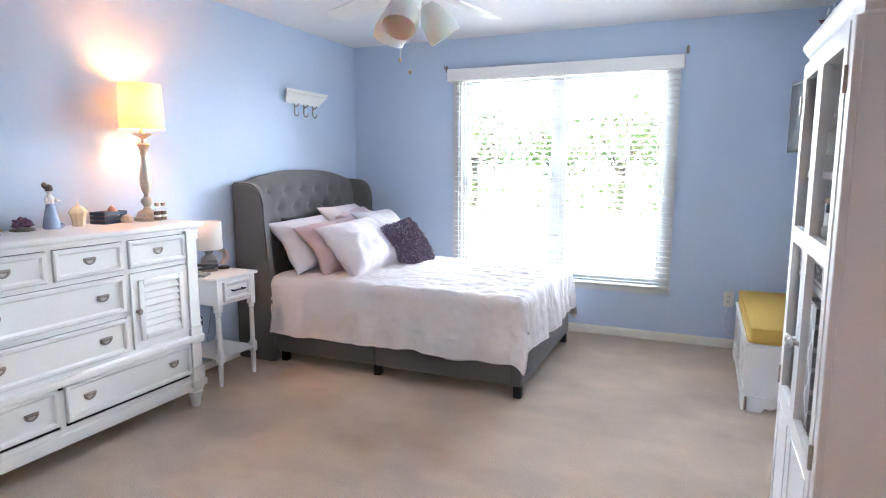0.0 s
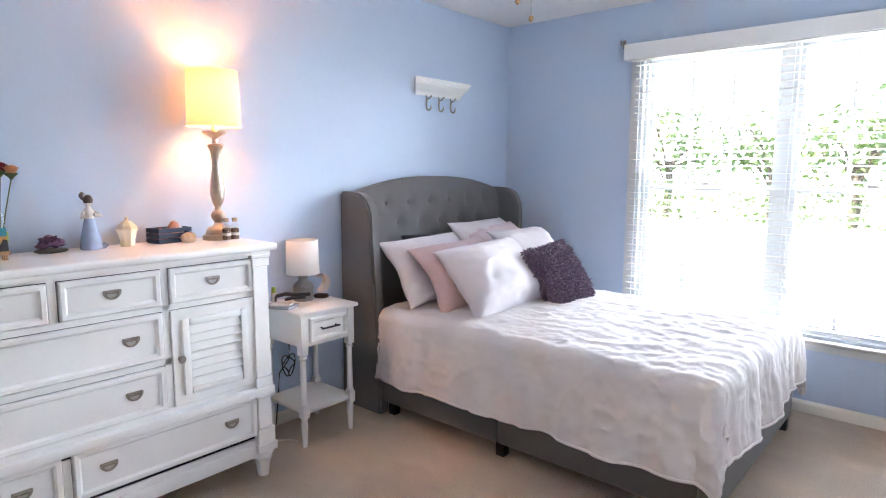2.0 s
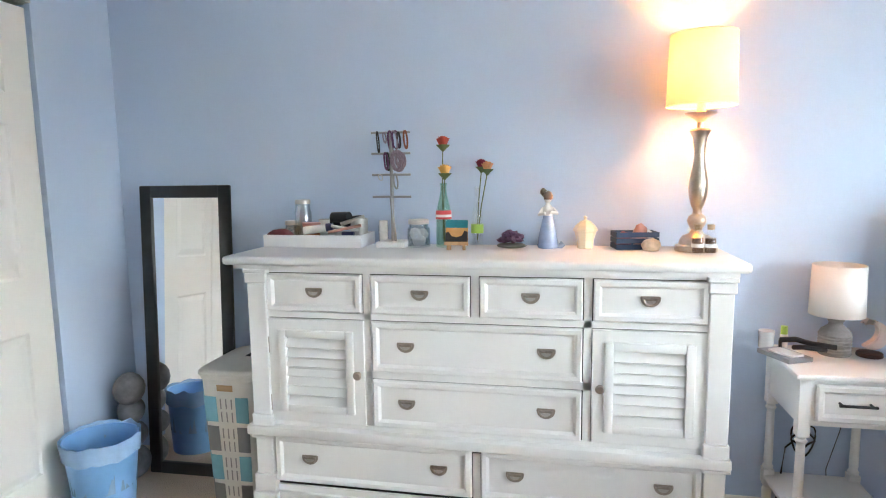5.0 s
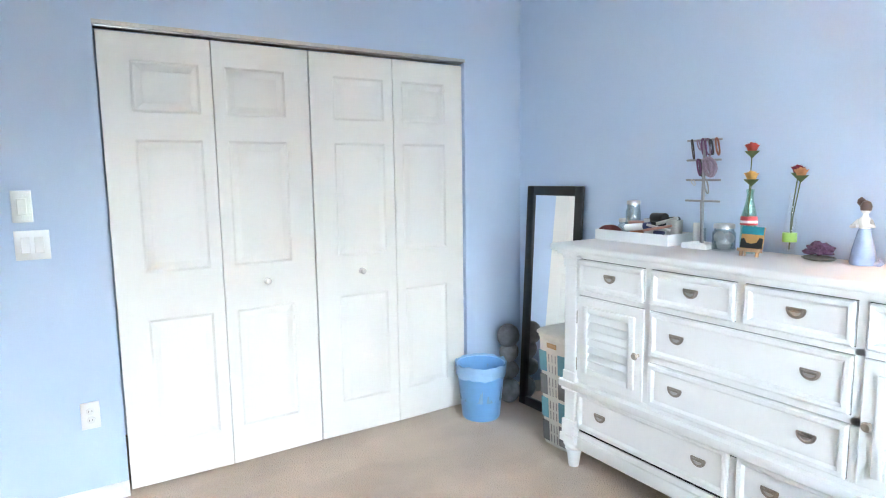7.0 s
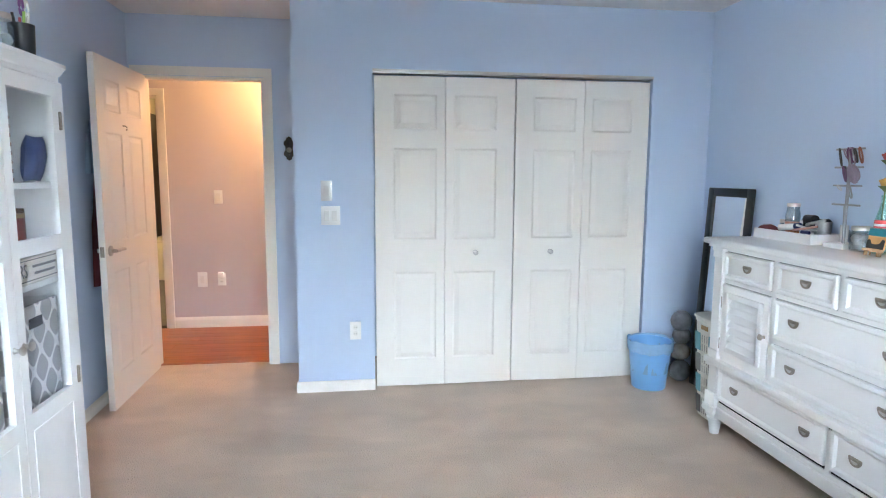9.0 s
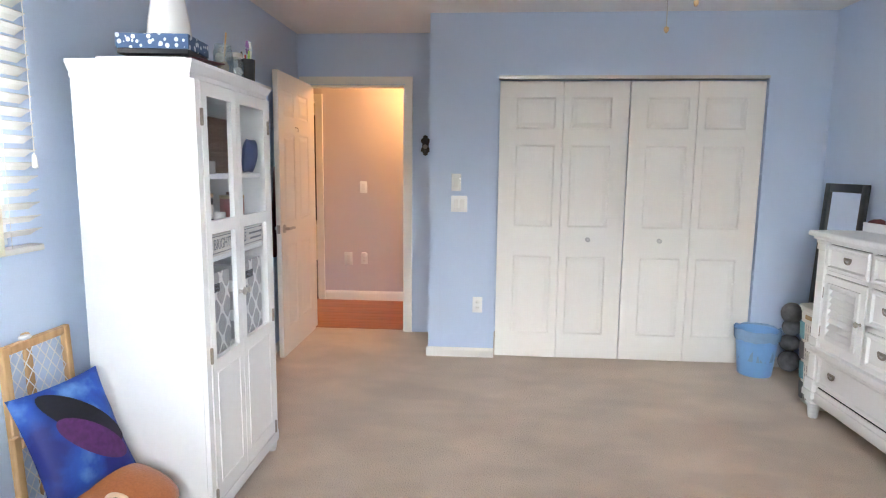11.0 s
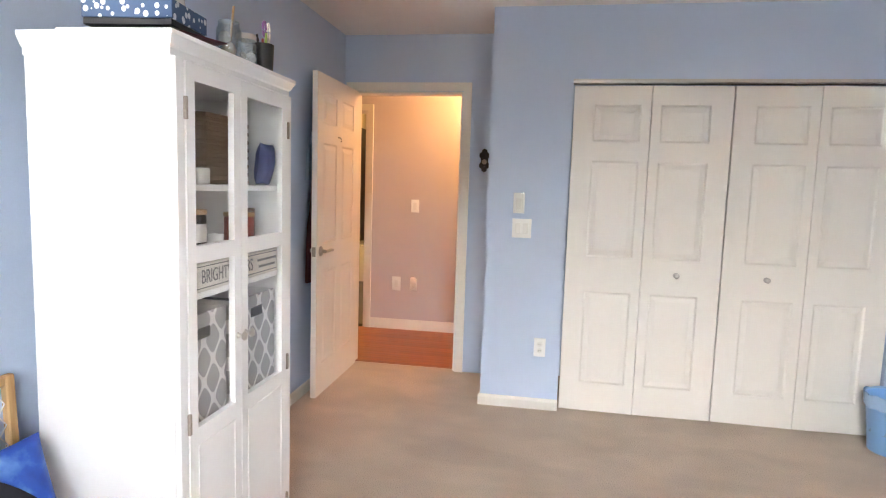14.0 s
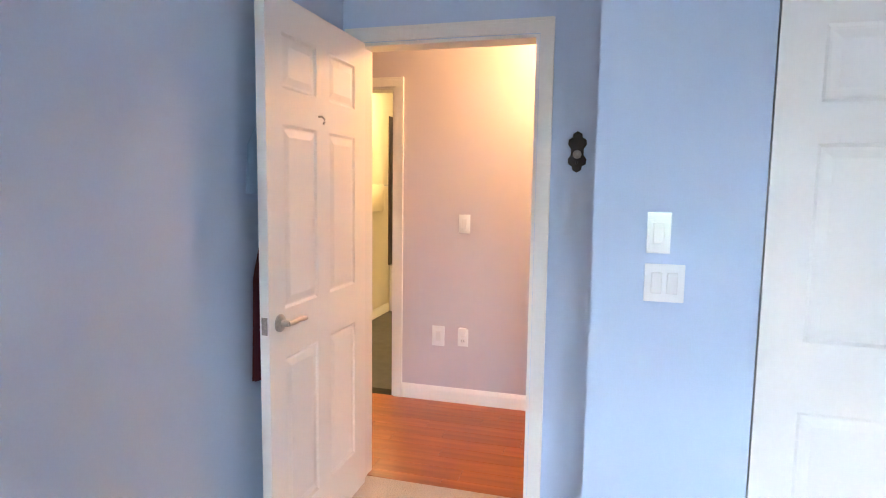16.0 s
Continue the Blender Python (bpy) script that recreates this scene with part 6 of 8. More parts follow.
# figurine: one plain mesh
DARKHAIR = material("brown_glaze", (0.10, 0.06, 0.045), 0.3)
PORCELAIN = material("blue_white_porcelain", (0.33, 0.42, 0.62), 0.25, grain=0.15, scale=25)
fx, fy = -3.095, 1.955
fig = join(lathe([(0.036, 0), (0.040, 0.008), (0.034, 0.05), (0.022, 0.105), (0.017, 0.125), (0.021, 0.14), (0.020, 0.155), (0.009, 0.168), (0.008, 0.175), (0.016, 0.186), (0.018, 0.20), (0.012, 0.215), (0.002, 0.22)], fx, fy, 20, m=Matrix.Translation((0, 0, DTOP))),
           tube([(fx + 0.002, fy - 0.018, DTOP + 0.152), (fx + 0.02, fy - 0.032, DTOP + 0.13), (fx + 0.03, fy - 0.010, DTOP + 0.135)], 0.007, 8), tube([(fx + 0.002, fy + 0.018, DTOP + 0.152), (fx + 0.02, fy + 0.034, DTOP + 0.135), (fx + 0.03, fy + 0.008, DTOP + 0.14)], 0.007, 8),
           tube([(fx, fy + 0.02, DTOP + 0.012), (fx, fy + 0.045, DTOP + 0.006), (fx, fy + 0.058, DTOP + 0.018)], 0.012, 8), lathe([(0.002, -0.014), (0.013, 0), (0.012, 0.012), (0.003, 0.02)], fx - 0.006, fy - 0.018, 8, m=Matrix.Translation((0, 0, DTOP + 0.21))))
fo = solo("figurine", fig, PORCELAIN, "small blue and white porcelain figurine on the dresser", "figurine")
fo.data.materials.append(CERAMIC)
fo.data.materials.append(DARKHAIR)
for f in fo.data.polygons:
    z = f.center.z - DTOP
    f.material_index = 2 if z > 0.193 else 1 if z > 0.118 else 0
CREAMPOT = material("cream_porcelain", (0.74, 0.66, 0.48), 0.25)
pot = thing("lidded_pot", (-3.095, 2.095, DTOP), "small cream porcelain pot with domed lid", "pot")
part("pot_body", lathe([(0.028, 0), (0.030, 0.004), (0.031, 0.03), (0.040, 0.062), (0.042, 0.066)], -3.095, 2.095, 8, m=Matrix.Translation((0, 0, DTOP))), CREAMPOT, pot, smooth=False)
part("lid", lathe([(0.045, 0.066), (0.045, 0.074), (0.036, 0.088), (0.018, 0.104), (0.006, 0.108), (0.005, 0.113), (0.008, 0.119), (0.002, 0.124)], -3.095, 2.095, 8, m=Matrix.Translation((0, 0, DTOP))), CREAMPOT, pot, smooth=False)
CRATE = material("navy_painted_wood", (0.018, 0.045, 0.10), 0.55, grain=0.15, scale=30)
crate = thing("small_crate", (-3.105, 2.275, DTOP), "small navy wooden crate with trinkets", "crate")
cm = Matrix.Translation((-3.105, 2.275, DTOP)) @ Matrix.Rotation(radians(8), 4, "Z")
for k in range(3):
    z0 = 0.002 + k * 0.022
    for r in ((0.045, 0.050, -0.078, 0.078), (-0.050, -0.045, -0.078, 0.078), (-0.045, 0.045, -0.078, -0.073), (-0.045, 0.045, 0.073, 0.078)):
        part("slat", slab(*r, z0, z0 + 0.019, cm), CRATE, crate, smooth=False)
part("crate_floor", slab(-0.045, 0.045, -0.073, 0.073, 0.0, 0.004, cm), CRATE, crate, smooth=False)
rock("trinket", "pink and white ceramic trinket in the crate", PINKISH, -3.105, 2.295, DTOP + 0.004, 0.025, 0.028, 0.05, 9, 0.15, "trinket")
rock("trinket", "red trinket in the crate", REDWAX, -3.095, 2.235, DTOP + 0.004, 0.022, 0.03, 0.034, 12, 0.2, "trinket")
rock("trinket", "white trinket in the crate", CERAMIC, -3.115, 2.325, DTOP + 0.004, 0.018, 0.02, 0.038, 14, 0.15, "trinket")
SHELLM = material("beige_seashell", (0.62, 0.48, 0.34), 0.5, grain=0.2, scale=60)
rock("seashell", "beige seashell on the dresser", SHELLM, -3.03, 2.325, DTOP, 0.026, 0.034, 0.026, 17, 0.15, "shell")
SPICE = material("brown_spice", (0.16, 0.09, 0.05), 0.9, grain=0.4, scale=200)
for y in (2.470, 2.512):
    root = thing("spice_bottle", (-2.965, y, DTOP), "small corked glass bottle of brown sand", "bottle", "small corked bottles")
    part("glass_body", lathe([(0.018, 0), (0.020, 0.004), (0.020, 0.07), (0.013, 0.080), (0.013, 0.094), (0.011, 0.094), (0.011, 0.08), (0.018, 0.068), (0.018, 0.006), (0.001, 0.005)], -2.965, y, 18, m=Matrix.Translation((0, 0, DTOP))), GLASS, root).visible_shadow = False
    part("filling", lathe([(0.0175, 0.006), (0.0175, 0.055), (0.001, 0.057)], -2.965, y, 16, m=Matrix.Translation((0, 0, DTOP))), SPICE, root)
    part("twine_label", lathe([(0.0206, 0.024), (0.0206, 0.036)], -2.965, y, 18, m=Matrix.Translation((0, 0, DTOP))), CREAMLABEL, root)
    part("cork", lathe([(0.0115, 0.085), (0.013, 0.102), (0.002, 0.103)], -2.965, y, 14, m=Matrix.Translation((0, 0, DTOP))), KRAFT, root)

# ---- on the nightstand ----
NT = 0.70
GREYCER = material("grey_ribbed_ceramic", (0.26, 0.25, 0.24), 0.6, grain=0.15, scale=60)
nl = thing("bedside_lamp", (-3.1, 2.973, NT), "unlit bedside lamp with white shade on ribbed grey base", "lamp")
prof = [(0.050, 0), (0.052, 0.004)]
for k in range(7):
    prof += [(0.054, 0.008 + k * 0.011), (0.051, 0.0135 + k * 0.011)]
prof += [(0.046, 0.09), (0.024, 0.108), (0.022, 0.118), (0.028, 0.126), (0.028, 0.132), (0.010, 0.134), (0.010, 0.16)]
part("base", lathe(prof, -3.1, 2.973, 24, m=Matrix.Translation((0, 0, NT))), GREYCER, nl, "ribbed grey ceramic base")
WSHADE = material("white_linen_shade", (0.80, 0.79, 0.77), 0.85, grain=0.03, scale=300, bump=0.2)
sh = part("shade", open_drum(0.088, 0.084, NT + 0.145, NT + 0.325, -3.1, 2.973), WSHADE, nl, "white drum shade")
sm = sh.modifiers.new("thickness", "SOLIDIFY")
sm.thickness = 0.002
SALT = material("white_salt_lamp", (0.72, 0.62, 0.60), 0.35, Subsurface_Weight=0.2)
moon = thing("moon_lamp", (-3.09, 3.083, NT), "crescent white moon lamp on wooden base", "lamp")
DARKWOOD = wood_material("dark_stand_wood", (0.06, 0.022, 0.012), (0.12, 0.045, 0.02), 4, 0.4, 1)
part("stand", lathe([(0.040, 0), (0.042, 0.003), (0.040, 0.014), (0.032, 0.016)], -3.09, 3.083, 22, m=Matrix.Translation((0, 0, NT))), DARKWOOD, moon, "dark wooden stand")
cres = [(0.050 * math.sin(a), 0.062 - 0.052 * math.cos(a)) for a in [radians(-35 + 245 * k / 20) for k in range(21)]] + [(-0.030 + 0.045 * math.sin(a), 0.075 - 0.045 * math.cos(a)) for a in [radians(165 - 140 * k / 12) for k in range(13)]]
bm = prism([(u, v + 0.010) for u, v in cres], 0.034, Matrix(((0, 0, 1, -3.107), (1, 0, 0, 3.086), (0, 1, 0, NT + 0.006), (0, 0, 0, 1))))
bmesh.ops.bevel(bm, geom=bm.edges[:], offset=0.007, segments=2, affect="EDGES", clamp_overlap=True)
part("crescent", bm, SALT, moon, "white crescent body")
flat_sheet("notebook", "grey notebook on the nightstand", -3.035, 2.788, NT, 0.15, 0.10, 0.016, 24, STEEL, "notebook")
flat_sheet("phone", "white phone lying on a notebook", -3.02, 2.788, NT + 0.0165, 0.10, 0.055, 0.008, 30, CERAMIC, "phone")
solo("charger_cable", join(tube([(-3.08, 2.788, NT + 0.05), (-3.05, 2.828, NT + 0.062), (-3.02, 2.868, NT + 0.055), (-3, 2.94, NT + 0.05)], 0.010, 8), tube([(-3.04, 2.818, NT + 0.035), (-3.01, 2.838, NT + 0.045), (-3, 2.91, NT + 0.04)], 0.009, 8), tube([(-3.08, 2.788, NT + 0.001), (-3.08, 2.788, NT + 0.05)], 0.006, 6)), BLACK, "tangle of black charger leads on the nightstand", "cable")
bottle_thing("eye_drops", "small white bottle with green cap", "bottle", -3.15, 2.823, NT, [(0.013, 0), (0.014, 0.055)], CERAMIC, ([(0.012, 0.055), (0.011, 0.085), (0.002, 0.086)], LIME))
bottle_thing("cream_tub", "small white cream tub", "tub", -3.15, 2.763, NT, [(0.026, 0), (0.026, 0.05)], CERAMIC, ([(0.028, 0.05), (0.028, 0.066), (0.002, 0.067)], CERAMIC))
cable = join(tube([(-3.19, 2.93, 0.56), (-3.185, 2.93, 0.42), (-3.18, 2.92, 0.36)], 0.0035, 6),
             tube([(-3.18, 2.92 + 0.055 * math.sin(a) * math.cos(a * 0.5), 0.33 + 0.05 * math.cos(a) - 0.02 * math.sin(2 * a)) for a in [4 * math.pi * k / 48 for k in range(49)]], 0.0035, 6),
             tube([(-3.18, 2.92, 0.36), (-3.18, 2.86, 0.30), (-3.18, 2.85, 0.20), (-3.18, 2.83, 0.02)], 0.0035, 6))
solo("power_cable", cable, BLACK, "coiled black power cable behind the nightstand", "cable")
solo("power_cable", tube([(-3.195, 3.0, 0.62), (-3.19, 3.06, 0.42), (-3.19, 3.01, 0.22), (-3.18, 3.02, 0.05)], 0.0015, 6), BLACK, "thin dark lamp cord hanging by the wall", "cable")
solo("floor_cable", tube([(-3.18, 2.62, 0.01), (-3.12, 2.66, 0.008), (-3.05, 2.70, 0.008), (-3.0, 2.78, 0.008), (-2.95, 2.80, 0.008)], 0.004, 6), TRIM, "pale extension lead on the carpet", "cable")
solo("plug", bevelled(-3.20, -3.16, 2.60, 2.63, 0.0, 0.02, 0.004), BLACK, "black plug lying on the carpet", "plug")

# ---- wall shelf with hooks ----
RK = thing("coat_rack", (W, 4.178, 1.875), "small white moulded wall shelf with three hooks", "coat rack")
bm = bmesh.new()
prof = ((0.0, 0.0), (0.012, 0.0), (0.020, 0.020), (0.050, 0.060), (0.060, 0.070), (0.060, 0.085), (0.070, 0.088), (0.070, 0.105), (0.0, 0.105))
rings = []
for y, s in ((3.965, 1), (3.965, 1), (4.39, -1)):
    rings.append([bm.verts.new((W + 0.001 + u, y - s * u * 0.9, 1.88 + v)) for u, v in prof])
for a, b in ((rings[0], rings[2]),):
    for k in range(len(prof)):
        bm.faces.new((a[k], a[(k + 1) % len(prof)], b[(k + 1) % len(prof)], b[k]))
bm.faces.new(rings[0])
bm.faces.new(rings[2])
for v in rings[1]:
    bm.verts.remove(v)
part("shelf", bm, WHITE, RK, smooth=False)
for y in (4.055, 4.178, 4.30):
    h1 = tube([(W + 0.012, y, 1.88), (W + 0.020, y, 1.86), (W + 0.016, y, 1.815), (W + 0.022, y, 1.79), (W + 0.045, y, 1.783), (W + 0.058, y, 1.8), (W + 0.055, y, 1.815)], 0.0055, 8)
    h2 = tube([(W + 0.018, y, 1.855), (W + 0.045, y, 1.86), (W + 0.062, y, 1.877)], 0.005, 8)
    part("hook", join(h1, h2), PEWTER, RK, "dark metal double hook")

# ---- mirror, bin, weights, hamper ----
MIRROR = material("mirror_silver", (0.9, 0.9, 0.9), 0.01, 1.0)
BLACKWOOD = material("black_lacquered_wood", (0.010, 0.010, 0.011), 0.35, grain=0.2, scale=40)
MR = thing("floor_mirror", (-3.13, 0.32, 0), "tall black-framed mirror leaning on the wall", "mirror")
mw, mh = 0.44, 1.33
# leans back: v runs up the frame, u along +y, w out of the glass
base_pt, top_pt = Vector((-3.115, 0.135, 0.0)), Vector((W + 0.032, 0.150, 1.32))
vdir = (top_pt - base_pt).normalized()
udir = Vector((-0.02, 1, 0)).normalized()
vdir = (vdir - udir * vdir.dot(udir)).normalized()
wdir = udir.cross(vdir).normalized()
mm4 = Matrix(((udir.x, vdir.x, wdir.x, base_pt.x), (udir.y, vdir.y, wdir.y, base_pt.y), (udir.z, vdir.z, wdir.z, base_pt.z), (0, 0, 0, 1)))


def frame_side(u0, u1, v0, v1):
    b = bevelled(u0, u1, v0, v1, 0, 0.022, 0.005, 2)
    b.transform(mm4)
    return b


fw = 0.055
for r in ((0, fw, 0, mh), (mw - fw, mw, 0, mh), (fw, mw - fw, mh - fw, mh), (fw, mw - fw, 0, fw)):
    part("frame_side", frame_side(*r), BLACKWOOD, MR)
b = bmesh.new()
box(b, fw - 0.004, mw - fw + 0.004, fw - 0.004, mh - fw + 0.004, 0.004, 0.010, mm4)
part("mirror_glass", b, MIRROR, MR, "mirror glass", smooth=False)

BINBLUE = material("blue_plastic", (0.22, 0.46, 0.80), 0.35, grain=0.03, Subsurface_Weight=0.0)
BAG = material("blue_bin_liner", (0.40, 0.60, 0.88), 0.25, grain=0.06, bump=0.3, scale=30, Alpha=0.75)
tx, ty = -2.785, 0.165
TB = thing("waste_bin", (tx, ty, 0), "blue plastic waste bin with blue liner", "bin")
part("bucket", lathe([(0.098, 0), (0.102, 0.005), (0.130, 0.27), (0.134, 0.275), (0.134, 0.283), (0.127, 0.283), (0.098, 0.012), (0.001, 0.01)], tx, ty, 32, m=Matrix.Translation((tx, ty, 0)) @ Matrix.Diagonal((1.07, 1.07, 1.12, 1)) @ Matrix.Translation((-tx, -ty, 0))), BINBLUE, TB)
bm = bmesh.new()
rings = []
for k, (r, z) in enumerate(((0.112, 0.10), (0.124, 0.24), (0.134, 0.288), (0.140, 0.292), (0.139, 0.28), (0.136, 0.245), (0.1345, 0.225))):
    rings.append([bm.verts.new((tx + 1.07 * (r + 0.004 * noise.noise(Vector((i * 0.9, k, 1)))) * math.cos(2 * math.pi * i / 40), ty + 1.07 * (r + 0.004 * noise.noise(Vector((i * 0.9, k, 1)))) * math.sin(2 * math.pi * i / 40), 1.12 * z + (0.016 * noise.noise(Vector((i * 0.5, k * 0.3, 7))) if k > 0 else 0))) for i in range(40)])
for a, b in zip(rings, rings[1:]):
    for i in range(40):
        bm.faces.new((a[i], a[(i + 1) % 40], b[(i + 1) % 40], b[i]))
part("liner", bm, BAG, TB, "crumpled blue bin liner")

SLATE = material("grey_marbled_rubber", (0.16, 0.16, 0.17), 0.6, grain=0.35, scale=25, stain=0.2, stain_scale=12)
for k, (r, z) in enumerate(((0.078, 0.077), (0.074, 0.212), (0.066, 0.322), (0.076, 0.425))):
    bm = lathe([(0.001, -1), (0.38, -0.92), (0.70, -0.71), (0.92, -0.38), (1.0, 0), (0.92, 0.38), (0.70, 0.71), (0.38, 0.92), (0.001, 1)], 0, 0, 24, m=Matrix.Translation((-3.045 + 0.01 * (k % 2), 0.10 + 0.006 * (k % 2), z)) @ Matrix.Diagonal((r * 0.95, r * 0.85, r * (0.98 if k != 1 else 0.8), 1)))
    solo("exercise_ball", bm, SLATE, "grey marbled exercise ball stacked in the corner", "ball", "stacked grey balls")

HAMP = material("cream_hamper_plastic", (0.70, 0.68, 0.62), 0.5, grain=0.03)
TEALP = material("teal_grey_panel", (0.16, 0.36, 0.44), 0.7, grain=0.05)
GREYP = material("grey_panel", (0.20, 0.20, 0.20), 0.7, grain=0.05)
HX, HY, HH, HWX, HWY = -3.005, 0.712, 0.585, 0.185, 0.125
HP = thing("laundry_hamper", (HX, HY, 0), "cream plastic laundry hamper with teal and grey checks", "hamper")
bm = bmesh.new()
rings = []
for s, z in ((0.80, 0), (0.81, 0.004), (0.97, HH - 0.02), (1.0, HH - 0.015), (1.0, HH)):
    rr = []
    for i in range(32):
        a = 2 * math.pi * i / 32
        c, q = math.cos(a), math.sin(a)
        rr.append(bm.verts.new((HX + HWX * s * math.copysign(abs(c) ** 0.35, c), HY + HWY * s * math.copysign(abs(q) ** 0.35, q), z)))
    rings.append(rr)
for a, b in zip(rings, rings[1:]):
    for i in range(32):
        bm.faces.new((a[i], a[(i + 1) % 32], b[(i + 1) % 32], b[i]))
bm.faces.new(rings[0])
bm.faces.new(rings[-1])
hbody = part("tub", bm, HAMP, HP)
bm = bmesh.new()
rings = []
for s, z in ((1.02, HH), (1.05, HH + 0.004), (1.05, HH + 0.014), (1.0, HH + 0.020), (0.9, HH + 0.022)):
    rings.append([bm.verts.new((HX + HWX * s * math.copysign(abs(math.cos(2 * math.pi * i / 32)) ** 0.35, math.cos(2 * math.pi * i / 32)), HY + HWY * s * math.copysign(abs(math.sin(2 * math.pi * i / 32)) ** 0.35, math.sin(2 * math.pi * i / 32)), z)) for i in range(32)])
for a, b in zip(rings, rings[1:]):
    for i in range(32):
        bm.faces.new((a[i], a[(i + 1) % 32], b[(i + 1) % 32], b[i]))
bm.faces.new(rings[-1])
bm.faces.new(rings[0])
lid = part("lid", bm, HAMP, HP, "flat cream lid")
part("lid_grip", bevelled(HX - 0.10, HX - 0.02, HY - 0.02, HY + 0.02, HH + 0.0205, HH + 0.0235, 0.001, 1), GAP, lid, smooth=False)
# coloured squares and slots on the front (+x) and outer (-y) faces, which lean with the tub


def on_face(side, u0, u1, z0, z1, mat, name, proud=0.002):
    b = bmesh.new()
    q = []
    for u, z in ((u0, z0), (u1, z0), (u1, z1), (u0, z1)):
        s = 0.81 + 0.16 * z / HH
        q.append(Vector((HX + HWX * s, HY + u * HWY * s, z)) if side == "x" else Vector((HX + u * HWX * s, HY - HWY * s, z)))
    nrm = (q[1] - q[0]).cross(q[3] - q[0]).normalized() * (1 if side == "x" else 1)
    out = Vector((1, 0, 0)) if side == "x" else Vector((0, -1, 0))
    if nrm.dot(out) < 0:
        nrm = -nrm
    vs = [b.verts.new(v + nrm * proud) for v in q] + [b.verts.new(v - nrm * 0.004) for v in q]
    b.faces.new(vs[:4])
    b.faces.new(vs[4:][::-1])
    for k in range(4):
        b.faces.new((vs[k], vs[4 + k], vs[4 + (k + 1) % 4], vs[(k + 1) % 4]))
    part(name, b, mat, hbody, smooth=False)


for side in ("x", "y"):
    for k in range(4):
        z1 = 0.50 - k * 0.125
        mat = GREYP if k % 2 else TEALP
        on_face(side, -0.80, -0.35, z1 - 0.105, z1, mat, "colour_panel")
        on_face(side, 0.35, 0.80, z1 - 0.105, z1, mat, "colour_panel")
        for u in (-0.20, 0.0, 0.20):
            for zz in (z1 - 0.05, z1 - 0.105):
                on_face(side, u - 0.022, u + 0.022, zz, zz + 0.042, GREYCER, "slot", 0.001)
    on_face(side, -0.28, 0.28, 0.525, 0.55, AMBERLID, "grip_hole", 0.003)

# ---- ceiling fan ----
FX, FY = -1.39, 2.52
FAN = thing("ceiling_fan", (FX, FY, CEIL), "white ceiling fan with frosted tulip light shades", "ceiling fan")
part("canopy", lathe([(0.020, -0.07), (0.060, -0.04), (0.070, -0.001)], FX, FY, 24, m=Matrix.Translation((0, 0, CEIL))), WHITE, FAN)
part("motor", lathe([(0.05, -0.285), (0.075, -0.275), (0.10, -0.25), (0.11, -0.20), (0.10, -0.14), (0.06, -0.11), (0.022, -0.10), (0.020, -0.06)], FX, FY, 28, m=Matrix.Translation((0, 0, CEIL))), WHITE, FAN)
part("light_hub", lathe([(0.012, -0.40), (0.040, -0.385), (0.055, -0.35), (0.050, -0.31), (0.035, -0.284)], FX, FY, 24, m=Matrix.Translation((0, 0, CEIL))), WHITE, FAN)
outline = [(0.16, -0.05), (0.22, -0.062), (0.64, -0.072), (0.715, -0.060), (0.74, -0.02), (0.74, 0.02), (0.715, 0.060), (0.64, 0.072), (0.22, 0.062), (0.16, 0.05)]
blade_me = to_mesh("blade", prism(outline, 0.006, Matrix.Rotation(radians(10), 4, "X")), WHITE)
iron_me = to_mesh("blade_iron", prism([(0.07, -0.014), (0.17, -0.02), (0.24, -0.04), (0.24, 0.04), (0.17, 0.02), (0.07, 0.014)], 0.004, Matrix.Translation((0, 0, -0.006)) @ Matrix.Rotation(radians(10), 4, "X")), WHITE)
for k in range(5):
    for me, nm in ((blade_me, "blade"), (iron_me, "blade_iron")):
        o = part(nm, me, WHITE, FAN)
        o.location = (FX, FY, 2.175)
        o.rotation_euler = (0, 0, radians(78 + 72 * k))
FROST = material("frosted_glass_shade", (0.70, 0.69, 0.66), 0.35, Subsurface_Weight=0.3)
for k, a in enumerate((38, 158, 278)):
    d = Vector((math.cos(radians(a)), math.sin(radians(a)), 0))
    m = Matrix.Translation(Vector((FX, FY, 2.115)) + d * 0.065) @ Matrix.Rotation(radians(a), 4, "Z") @ Matrix.Rotation(radians(-33), 4, "Y") @ Matrix.Diagonal((1.12, 1.12, -1.15, 1))
    part("arm", lathe([(0.012, -0.03), (0.020, 0.0), (0.022, 0.02)], 0, 0, 14, m=m), WHITE, FAN)
    s = part("light_shade", lathe([(0.026, 0.012), (0.034, 0.02), (0.060, 0.07), (0.070, 0.115), (0.066, 0.155), (0.064, 0.155), (0.067, 0.115), (0.057, 0.07), (0.030, 0.022)], 0, 0, 26, m=m), FROST, FAN, "frosted glass tulip shade")
for dx, dy, z in ((-0.006, 0.002, 1.815), (-0.074, 0.035, 1.879)):
    part("pull_chain", tube([(FX + dx * 0.6, FY + dy * 0.6, 2.06), (FX + dx, FY + dy, z)], 0.0014, 6), NICKEL, FAN)
    part("chain_pendant", lathe([(0.002, -0.018), (0.007, -0.012), (0.007, -0.003), (0.002, 0.0)], FX + dx, FY + dy, 8, m=Matrix.Translation((0, 0, z))), AMBERLID, FAN)

